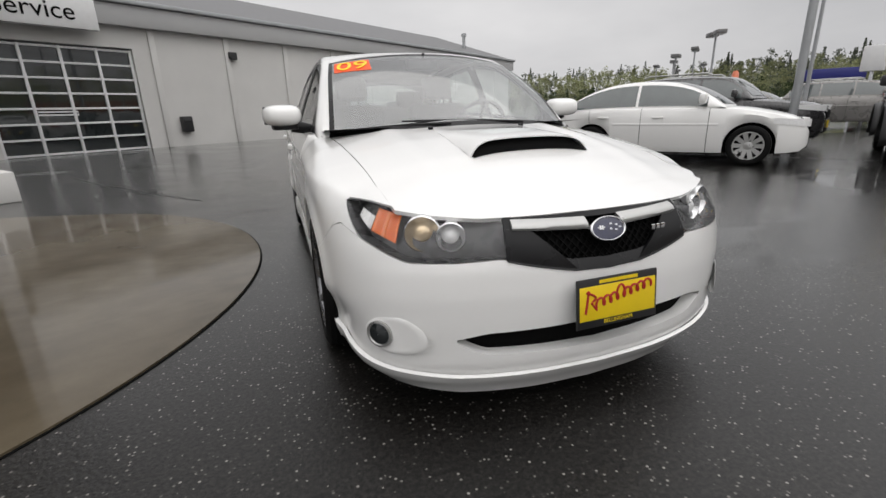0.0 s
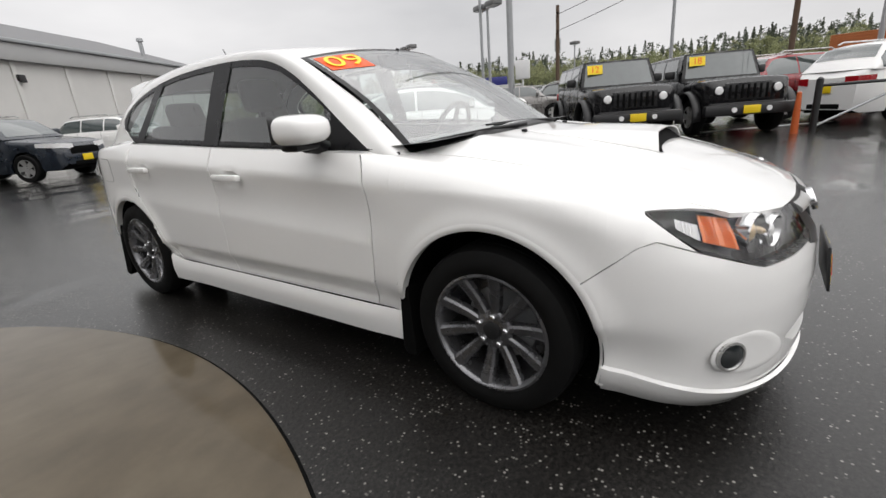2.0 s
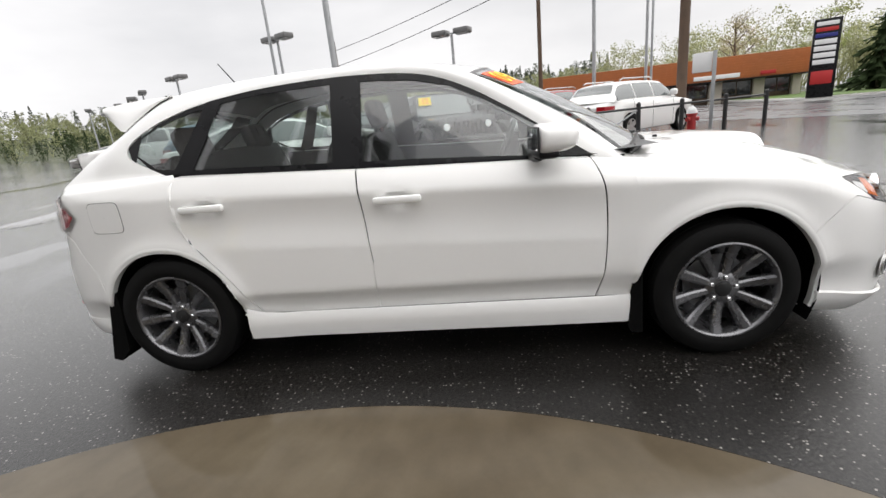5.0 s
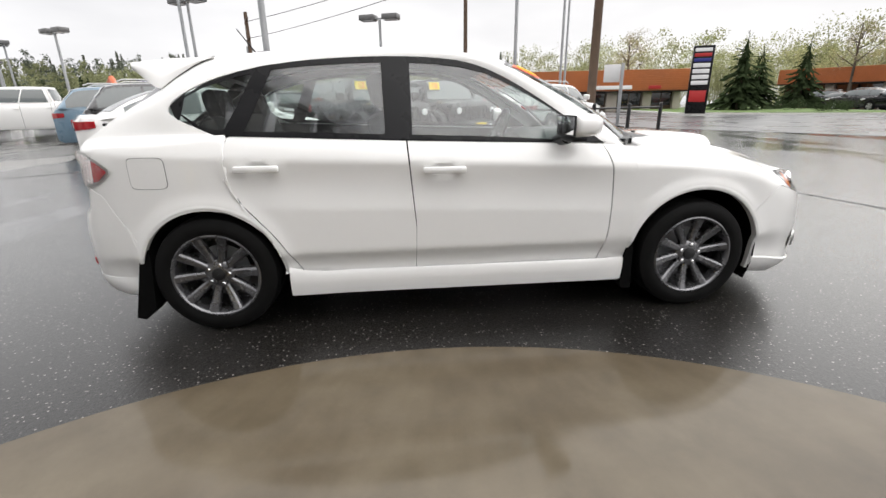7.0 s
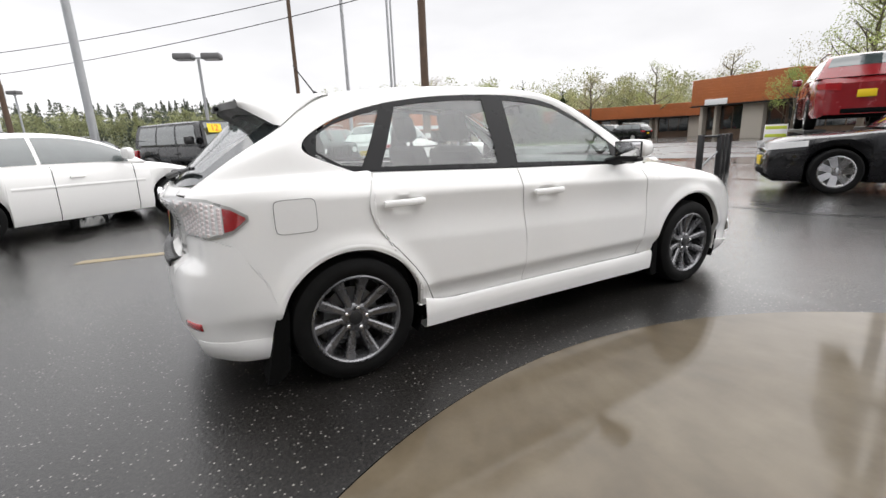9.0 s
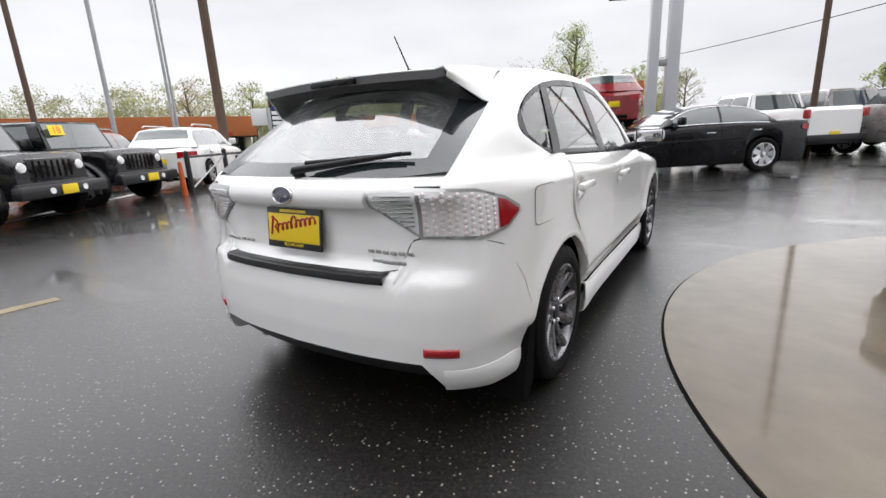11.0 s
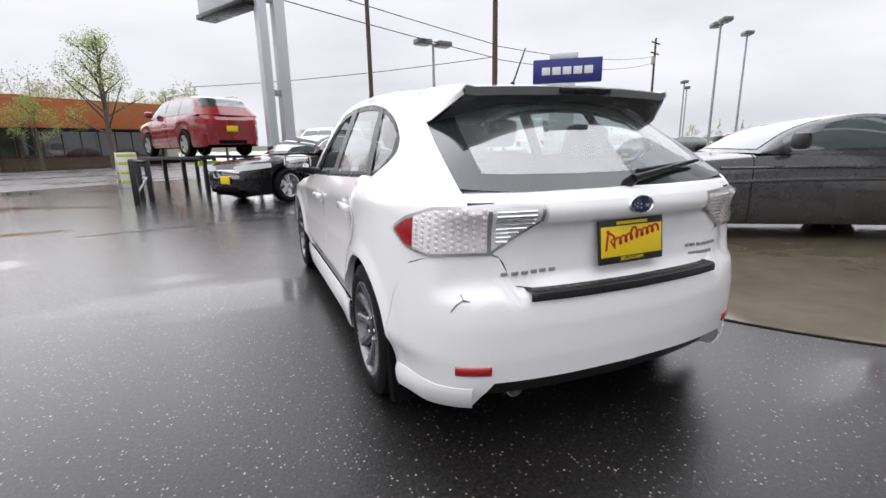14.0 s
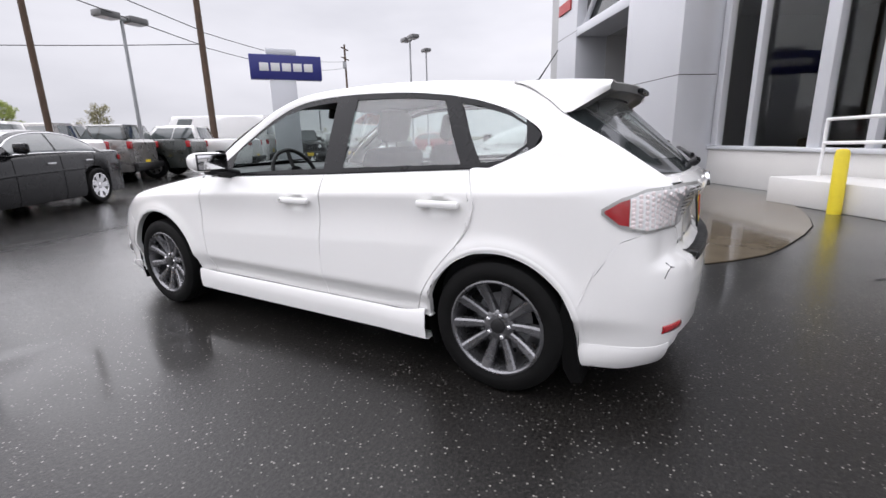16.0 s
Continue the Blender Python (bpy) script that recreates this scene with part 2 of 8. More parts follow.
LAMPPINK = surface("rosy_reflector", (0.9, 0.8, 0.79), 0.12, vary=0.1, coat=1.0)
LAMPDARK = surface("smoked_lamp_housing", (0.07, 0.07, 0.072), 0.28, metal=0.5, vary=0.2, scale=20)
BULB = surface("warm_projector_lens", (0.85, 0.66, 0.42), 0.06, metal=0.5, vary=0.1, coat=1.0)
YELLOW = surface("yellow_plate", (0.83, 0.60, 0.012), 0.4, vary=0.04)
DEALRED = surface("red_print", (0.42, 0.02, 0.02), 0.45, vary=0.04)
STICKER = surface("red_orange_sticker", (0.90, 0.10, 0.015), 0.5, vary=0.05)
STICKY = surface("yellow_sticker", (1.0, 0.70, 0.025), 0.5, vary=0.05)
SEAT = surface("black_cloth", (0.018, 0.018, 0.019), 0.8, vary=0.3, scale=30, fine=300, bump=0.3)
CABIN = surface("grey_trim", (0.12, 0.12, 0.12), 0.6, vary=0.15)
BADGE = surface("blue_enamel", (0.012, 0.016, 0.06), 0.15, vary=0.1, coat=1.0)
WALLWHITE = surface("painted_block_wall", (0.62, 0.61, 0.59), 0.7, vary=0.06, scale=0.7, fine=40, bump=0.15)
FASCIA = surface("fascia_metal", (0.42, 0.42, 0.42), 0.5, vary=0.06, scale=0.5)
ROOFGREY = surface("roof_shingle", (0.17, 0.17, 0.175), 0.7, vary=0.15, scale=0.6, fine=12, bump=0.3)
PANEL = surface("aluminium_panel", (0.62, 0.63, 0.66), 0.4, metal=0.2, vary=0.05, scale=0.5)
ORANGETILE = surface("orange_roof", (0.40, 0.125, 0.036), 0.7, vary=0.15, scale=0.3, fine=3)
BEIGE = surface("beige_stucco", (0.46, 0.42, 0.36), 0.8, vary=0.08, scale=0.4)
SIGNBLUE = surface("sign_blue", (0.025, 0.03, 0.19), 0.35, vary=0.05, scale=0.4)
SIGNWHITE = surface("sign_white", (0.75, 0.75, 0.75), 0.4, vary=0.04)
SAFETY = surface("safety_yellow", (0.75, 0.60, 0.03), 0.45, vary=0.08)
HIVIS = surface("lime_paint", (0.55, 0.65, 0.05), 0.5, vary=0.1)
HYDRANT = surface("hydrant_red", (0.38, 0.03, 0.03), 0.4, vary=0.15)
WOODPOLE = surface("pole_timber", (0.10, 0.066, 0.045), 0.85, vary=0.3, scale=2.5, fine=30, bump=0.4)
def foliage(name, color, vary=0.4, scale=0.6):
    """Leaves: lit from both sides, their tint varying from clump to clump and leaf to leaf."""
    m, n, l, p = principled(name)
    n.remove(p)
    lo, hi = [c * (1 - vary) for c in color], [c * (1 + vary) for c in color]
    broad = ramp_of(n, l, noise_tex(n, l, scale, 4), 0.35, 0.65, lo, hi)
    leaf = n.new("ShaderNodeMix")
    leaf.data_type, leaf.blend_type = "RGBA", "MULTIPLY"
    leaf.inputs[0].default_value = 1.0
    geo = n.new("ShaderNodeNewGeometry")
    l.new(broad, leaf.inputs[6])
    l.new(ramp_of(n, l, geo.outputs["Random Per Island"], 0.0, 1.0, (0.7, 0.7, 0.7), (1.25, 1.25, 1.2)), leaf.inputs[7])
    face, through_leaf, mix = n.new("ShaderNodeBsdfDiffuse"), n.new("ShaderNodeBsdfTranslucent"), n.new("ShaderNodeMixShader")
    mix.inputs[0].default_value = 0.45
    l.new(leaf.outputs[2], face.inputs["Color"])
    l.new(leaf.outputs[2], through_leaf.inputs["Color"])
    l.new(face.outputs[0], mix.inputs[1])
    l.new(through_leaf.outputs[0], mix.inputs[2])
    l.new(mix.outputs[0], n["Material Output"].inputs["Surface"])
    return m


BARK = surface("bark", (0.10, 0.08, 0.06), 0.9, vary=0.3, scale=6, bump=0.4)
FRESH = foliage("young_leaves", (0.32, 0.37, 0.13), 0.3)
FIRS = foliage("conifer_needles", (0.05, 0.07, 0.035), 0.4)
# distance haze is mixed into these four colours, paler than near growth
HAZEFIR = foliage("haze_tinted_conifers", (0.12, 0.135, 0.105), 0.3, 0.03)
HAZEHILL = surface("haze_tinted_hill", (0.11, 0.12, 0.08), 0.9, vary=0.3, scale=0.03, fine=0.3, spec=0.1)
HAZEMID = foliage("haze_tinted_mid_woods", (0.27, 0.285, 0.16), 0.3, 0.04)
HAZELEAF = foliage("haze_tinted_spring_woods", (0.34, 0.35, 0.19), 0.35, 0.06)
BUDS = foliage("budding_twigs", (0.34, 0.32, 0.2), 0.3, 0.1)
GRASSMAT = surface("lawn_grass", (0.075, 0.13, 0.02), 0.8, vary=0.4, scale=0.8, fine=20, bump=0.5)
ORANGE = surface("orange_machine", (0.50, 0.10, 0.02), 0.4, vary=0.1)
LINEPAINT = surface("worn_line_paint", (0.22, 0.17, 0.085), 0.35, vary=0.5, scale=3, fine=40)
TAR = surface("tar_seal", (0.004, 0.004, 0.004), 0.3, vary=0.3, scale=8, spec=0.25)
WIRE = surface("cable_black", (0.02, 0.02, 0.02), 0.6)
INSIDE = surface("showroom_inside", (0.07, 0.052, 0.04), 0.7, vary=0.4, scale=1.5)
GLOW = surface("ceiling_lamp", (0.9, 0.75, 0.5), 0.5)
GLOW.node_tree.nodes["Principled BSDF"].inputs["Emission Color"].default_value = (1.0, 0.72, 0.42, 1)
GLOW.node_tree.nodes["Principled BSDF"].inputs["Emission Strength"].default_value = 2.0


# ---- building blocks ----
def empty(name, m=None, **tags):
    ob = new(name)
    if m is not None:
        ob.matrix_world = m
    return tagged(ob, **tags)


def finish(name, bm, material, smooth=True, angle=38):
    bmesh.ops.recalc_face_normals(bm, faces=bm.faces)
    me = bpy.data.meshes.new(name)
    bm.to_mesh(me)
    bm.free()
    for mat in material if isinstance(material, (list, tuple)) else [material]:
        me.materials.append(mat)
    if smooth:
        me.polygons.foreach_set("use_smooth", [True] * len(me.polygons))
        me.set_sharp_from_angle(angle=radians(angle))
    return me


def part(name, bm, material, parent=None, label="", m=None, smooth=True, angle=38):
    ob = new(name, finish(name, bm, material, smooth, angle))
    if parent is not None:
        ob.parent = parent
    if m is not None:
        ob.matrix_basis = m
    if label:
        ob["label"] = label
    return ob


def thing(name, bm, material, label, category, group="", kind="", m=None, smooth=True, angle=38):
    return tagged(part(name, bm, material, None, "", m, smooth, angle), label, category, group, kind)


def box(bm, x0, x1, y0, y1, z0, z1, bevel=0.0, m=None):
    """A block; with a bevel its edges are chamfered."""
    b = min(bevel, (x1 - x0) * 0.45, (y1 - y0) * 0.45, (z1 - z0) * 0.45)
    lo, hi = (x0, y0, z0), (x1, y1, z1)
    put = (lambda p: bm.verts.new(m @ Vector(p))) if m is not None else bm.verts.new
    if b <= 0:
        v = [put((x, y, z)) for x in (x0, x1) for y in (y0, y1) for z in (z0, z1)]
        for q in ((0, 1, 3, 2), (4, 6, 7, 5), (0, 4, 5, 1), (2, 3, 7, 6), (0, 2, 6, 4), (1, 5, 7, 3)):
            bm.faces.new([v[i] for i in q])
        return v
    # two rings of chamfer: each corner gives a point on each of its three faces and one between them
    vs, c = {}, b * 0.42
    for i in (0, 1):
        for j in (0, 1):
            for k in (0, 1):
                s = [(1, -1)[n] for n in (i, j, k)]
                o = [(lo[n], hi[n])[(i, j, k)[n]] for n in range(3)]
                for f in range(3):
                    vs[i, j, k, f] = put([o[n] + (0 if n == f else s[n] * b) for n in range(3)])
                for f in range(3):  # on the edge that runs along axis f
                    vs[i, j, k, 3 + f] = put([o[n] + (s[n] * b if n == f else s[n] * c * 0.7) for n in range(3)])
                vs[i, j, k, 6] = put([o[n] + s[n] * c for n in range(3)])
    idx = [(i, j, k) for i in (0, 1) for j in (0, 1) for k in (0, 1)]
    for f in range(3):
        p, q = [n for n in range(3) if n != f]
        for side in (0, 1):
            ring = []
            for a, e in ((0, 0), (1, 0), (1, 1), (0, 1)):
                t = [0, 0, 0]
                t[f], t[p], t[q] = side, a, e
                ring.append(vs[(*t, f)])
            bm.faces.new(ring)
        for a in (0, 1):
            for e in (0, 1):
                t0, t1 = [0, 0, 0], [0, 0, 0]
                t0[f], t1[f] = 0, 1
                t0[p] = t1[p] = a
                t0[q] = t1[q] = e
                for g in (p, q):
                    bm.faces.new((vs[(*t0, g)], vs[(*t1, g)], vs[(*t1, 3 + f)], vs[(*t0, 3 + f)]))
    for t in idx:
        for f in range(3):
            p, q = [n for n in range(3) if n != f]
            bm.faces.new((vs[(*t, f)], vs[(*t, 3 + p)], vs[(*t, 6)], vs[(*t, 3 + q)]))
    return list(vs.values())


def tube(bm, a, b, r0, r1=None, seg=12, caps=True):
    a, b = Vector(a), Vector(b)
    r1 = r0 if r1 is None else r1
    w = (b - a).normalized()
    u = w.cross(Vector((0, 0, 1)) if abs(w.z) < 0.9 else Vector((1, 0, 0))).normalized()
    v = w.cross(u)
    dirs = [u * math.cos(2 * math.pi * k / seg) + v * math.sin(2 * math.pi * k / seg) for k in range(seg)]
    lo, hi = [bm.verts.new(a + d * r0) for d in dirs], [bm.verts.new(b + d * r1) for d in dirs]
    for k in range(seg):
        j = (k + 1) % seg
        bm.faces.new((lo[k], lo[j], hi[j], hi[k]))
    if caps:
        bm.faces.new(lo[::-1])
        bm.faces.new(hi)
    return lo + hi


def bent(bm, pts, r, seg=8):
    """A bent rod: one tube swept through the points."""
    pts = [Vector(q) for q in pts]
    rings = []
    for k, q in enumerate(pts):
        w = (pts[min(k + 1, len(pts) - 1)] - pts[max(k - 1, 0)]).normalized()
        u = w.cross(Vector((0, 0, 1)) if abs(w.z) < 0.9 else Vector((1, 0, 0))).normalized()
        v = w.cross(u)
        rings.append([bm.verts.new(q + (u * math.cos(2 * math.pi * a / seg) + v * math.sin(2 * math.pi * a / seg)) * r) for a in range(seg)])
    for a, b in zip(rings, rings[1:]):
        for k in range(seg):
            bm.faces.new((a[k], a[(k + 1) % seg], b[(k + 1) % seg], b[k]))
    bm.faces.new(rings[0][::-1])
    bm.faces.new(rings[-1])


def lathe(bm, profile, seg=48, axis="x", m=None):
    """Turns a profile of (radius, along) round an axis."""
    rings = []
    for rad, al in profile:
        ring = []
        for k in range(seg):
            c, s = math.cos(2 * math.pi * k / seg) * rad, math.sin(2 * math.pi * k / seg) * rad
            co = {"x": (al, c, s), "y": (c, al, s), "z": (c, s, al)}[axis]
            ring.append(bm.verts.new(m @ Vector(co) if m is not None else co))
        rings.append(ring)
    for a, b in zip(rings, rings[1:]):
        for k in range(seg):
            bm.faces.new((a[k], a[(k + 1) % seg], b[(k + 1) % seg], b[k]))
    return rings


def sheet(bm, fn, us, vs, mirror=False, weld=True):
    """A grid of fn(u, v), and its mirror image in x."""
    for side in (1, -1) if mirror else (1,):
        rows = [[bm.verts.new((side * p[0], p[1], p[2])) for p in (fn(u, v) for v in vs)] for u in us]
        for a, b in zip(rows, rows[1:]):
            for k in range(len(vs) - 1):
                q = (a[k], a[k + 1], b[k + 1], b[k])
                bm.faces.new(q if side == 1 else q[::-1])
    if weld:
        bmesh.ops.remove_doubles(bm, verts=bm.verts, dist=0.0004)


def steps(a, b, n):
    return [a + (b - a) * k / n for k in range(n + 1)]


def smoothstep(a, b, x):
    t = min(1.0, max(0.0, (x - a) / (b - a)))
    return t * t * (3 - 2 * t)


def curve_at(pts, u):
    """A Catmull-Rom spline through pts, at u from 0 to len(pts) - 1."""
    n = len(pts) - 1
    i = min(n - 1, max(0, int(math.floor(u))))
    t = u - i
    p1, p2 = pts[i], pts[i + 1]
    p0 = pts[i - 1] if i else [2 * a - b for a, b in zip(p1, p2)]
    p3 = pts[i + 2] if i + 2 <= n else [2 * b - a for a, b in zip(p1, p2)]
    return [0.5 * (2 * b + (c - a) * t + (2 * a - 5 * b + 4 * c - d) * t * t + (3 * b - a - 3 * c + d) * t ** 3) for a, b, c, d in zip(p0, p1, p2, p3)]


def interp(x, xs, ys):
    return float(np.interp(x, xs, ys))


def prism(bm, outline, z0, z1):
    """A vertical block over a plan outline."""
    lo = [bm.verts.new((x, y, z0)) for x, y in outline]
    hi = [bm.verts.new((x, y, z1)) for x, y in outline]
    bm.faces.new(lo[::-1])
    bm.faces.new(hi)
    for k in range(len(outline)):
        j = (k + 1) % len(outline)
        bm.faces.new((lo[k], lo[j], hi[j], hi[k]))


def lettering(words, size, material, parent, m, depth=0.002, label=""):
    cu = bpy.data.curves.new("lettering", "FONT")
    cu.body, cu.size, cu.extrude, cu.align_x, cu.align_y = words, size, depth, "CENTER", "CENTER"
    tmp = bpy.data.objects.new("lettering", cu)
    me = bpy.data.meshes.new_from_object(tmp)
    bpy.data.objects.remove(tmp)
    bpy.data.curves.remove(cu)
    me.materials.clear()
    me.materials.append(material)
    ob = new("lettering", me)
    ob.parent, ob.matrix_basis = parent, m
    if label:
        ob["label"] = label
    return ob


def facing(p, right, up):
    """A pose at p whose x and y axes run along right and up."""
    r, u = Vector(right).normalized(), Vector(up).normalized()
    n = r.cross(u).normalized()
    u = n.cross(r)
    return Matrix.Translation(p) @ Matrix((r, u, n)).transposed().to_4x4()

# ---- ground ----
GRID = radians(35)
ALONG, OUT = Vector((math.cos(GRID), math.sin(GRID), 0)), Vector((math.sin(GRID), -math.cos(GRID), 0))


def ground_sheet():
    bm = bmesh.new()
    lines = [-1500, -400, -150, -70, -35, -18, -9, -4, 0, 4, 9, 18, 35, 70, 150, 400, 1500]
    vs = [[bm.verts.new((x, y, 0)) for y in lines] for x in lines]
    for a, b in zip(vs, vs[1:]):
        for k in range(len(lines) - 1):
            bm.faces.new((a[k], b[k], b[k + 1], a[k + 1]))
    thing("ground", bm, ASPHALT, "dark wet asphalt lot with puddles and pale stones", "ground", kind="structure", smooth=False)


def slab_outline(grow=0.0):
    c, r = Vector((-4.05, 0.22)), 2.85 + grow
    bow = [(c.x + r * math.cos(radians(a)), c.y + r * math.sin(radians(a))) for a in range(-48, 62, 4)]
    south = [(-8.9, -1.2), (-7.4, -2.9 - grow), (-5.9, -3.35 - grow), (-4.6, -3.3 - grow), (-3.4, -2.95 - grow), (-2.62, -2.35 - grow)]
    north = [(-3.2, 2.92 + grow), (-4.4, 3.28 + grow), (-5.7, 3.36 + grow), (-6.9, 3.25 + grow), (-7.9, 2.9 + grow), (-9.0, 2.2)]
    pts = south + bow + north
    return [tuple(curve_at(pts, k / 2)) for k in range(2 * len(pts) - 1)]


def concrete_slab():
    bm = bmesh.new()
    prism(bm, slab_outline(), -0.1, 0.012)
    es = [e for e in bm.edges if all(abs(v.co.z - 0.012) < 1e-4 for v in e.verts)]
    bmesh.ops.bevel(bm, geom=es, offset=0.01, segments=2, affect="EDGES")
    thing("pavement", bm, CONCRETE, "rounded wet concrete apron stained brown with standing water", "pavement", kind="structure", angle=30)
    bm = bmesh.new()
    prism(bm, slab_outline(0.014), -0.1, 0.003)
    thing("trim", bm, SHADE, "dark tar joint round the concrete apron", "joint", kind="structure", smooth=False)


def flat_strip(name, pts, z, material, label, category):
    bm = bmesh.new()
    prism(bm, pts, -0.05, z)
    return thing(name, bm, material, label, category, kind="structure", smooth=False)


ground_sheet()
concrete_slab()
flat_strip("road", [(60, 30), (16, -9.5), (-14, -30.5), (-60, -62), (-50, -80), (0, -44), (26, -26), (90, 18)], 0.004, ROAD, "wide wet grey street with faint seams", "road")


# ---- service building ----
def wall_pose(p, z=0.0):
    """Local x runs along the buildings' grid, y backwards into them."""
    return Matrix.Translation((p[0], p[1], z)) @ Matrix.Rotation(GRID, 4, "Z")


def service_building():
    base = empty("service_building", wall_pose((-5.1, 17.45)), label="pale grey painted service garage with long shallow roof", category="building")
    bm = bmesh.new()
    box(bm, -0.45, 29.3, 0, 0.3, 0, 4.25)
    box(bm, 29.0, 29.3, 0.3, 16, 0, 4.25)
    box(bm, -9, 29.3, 15.7, 16, 0, 4.25)
    box(bm, -9, -4.75, 0, 0.3, 0, 4.25)
    box(bm, -4.75, -0.45, 0, 0.3, 3.55, 4.25)
    part("wall", bm, WALLWHITE, base, smooth=False)
    for k in range(10):
        bm = bmesh.new()
        x = 0.25 + 2.95 * k
        box(bm, x - 0.11, x + 0.11, -0.07, 0.0, 0, 4.25, 0.015)
        part("pilaster", bm, WALLWHITE, base)
    bm = bmesh.new()
    box(bm, -9, 29.6, -0.32, 0.02, 4.25, 4.95, 0.02)
    part("fascia", bm, FASCIA, base)
    bm = bmesh.new()
    box(bm, -9, 29.7, -0.46, -0.3, 4.95, 5.1, 0.03)
    part("gutter", bm, STEEL, base)
    bm = bmesh.new()
    for z0, z1, y0, y1 in ((5.06, 7.8, -0.36, 8.0),):
        a = [bm.verts.new(v) for v in ((-9, y0, z0), (29.8, y0, z0), (29.8, y1, z1), (-9, y1, z1))]
        b = [bm.verts.new(v) for v in ((-9, 16.4, z0), (29.8, 16.4, z0))]
        c = [bm.verts.new(v) for v in ((-9, y0, z0 - 0.12), (29.8, y0, z0 - 0.12), (29.8, 16.4, z0 - 0.12), (-9, 16.4, z0 - 0.12))]
        bm.faces.new(a)
        bm.faces.new((a[3], a[2], b[1], b[0]))
        bm.faces.new(c[::-1])
        bm.faces.new((c[0], c[1], a[1], a[0]))
        bm.faces.new((c[1], c[2], b[1], a[2], a[1]))
        bm.faces.new((c[3], c[0], a[0], a[3], b[0]))
        bm.faces.new((c[2], c[3], b[0], b[1]))
    part("roof", bm, ROOFGREY, base, smooth=False)
    bm = bmesh.new()
    tube(bm, (26.2, 2.6, 5.7), (26.2, 2.6, 7.0), 0.13)
    tube(bm, (26.2, 2.6, 6.95), (26.2, 2.6, 7.15), 0.22, 0.2)
    part("flue", bm, STEEL, base, "steel flue pipe with cap")
    for x in (3.4, 12.2):
        bm = bmesh.new()
        box(bm, x - 0.17, x + 0.17, -0.2, 0.0, 3.45, 3.72, 0.03)
        box(bm, x - 0.13, x + 0.13, -0.24, -0.1, 3.4, 3.5, 0.01)
        part("wall_lamp", bm, PLASTIC, base, "dark box wall lamp")
    bm = bmesh.new()
    box(bm, 0.75, 1.15, -0.26, 0.0, 0.55, 1.15, 0.03)
    box(bm, 0.8, 1.1, -0.29, -0.2, 0.92, 1.05, 0.01)
    part("key_drop_box", bm, PLASTIC, base, "black key drop box on wall")
    # glazed roller door
    door = empty("garage_door")
    door.parent = base
    bm = bmesh.new()
    box(bm, -4.75, -0.45, 0.2, 0.24, 0.0, 3.55)
    part("glazing", bm, DARKGLASS, door, smooth=False)
    for z in steps(0.05, 3.45, 7):
        bm = bmesh.new()
        box(bm, -4.75, -0.45, 0.13, 0.21, z - 0.035, z + 0.035, 0.008)
        part("rail", bm, SIGNWHITE, door)
    for x in steps(-4.7, -0.5, 4):
        bm = bmesh.new()
        box(bm, x - 0.045, x + 0.045, 0.125, 0.2, 0.0, 3.5, 0.008)
        part("stile", bm, SIGNWHITE, door)
    bm = bmesh.new()
    box(bm, -3.6, -2.5, 0.118, 0.126, 1.28, 1.33)
    box(bm, -3.6, -2.5, 0.118, 0.126, 1.38, 1.43)
    part("notice", bm, SIGNWHITE, door, "two lines of small white writing", smooth=False)
    sign = empty("service_sign")
    sign.parent = base
    bm = bmesh.new()
    box(bm, -5.2, -1.55, -0.62, -0.33, 3.95, 4.9, 0.03)
    part("board", bm, SIGNWHITE, sign)
    lettering("Service", 0.72, SHADE, sign, facing((-3.2, -0.63, 4.42), (1, 0, 0), (0, 0, 1)), 0.004, "grey letters reading Service")


service_building()


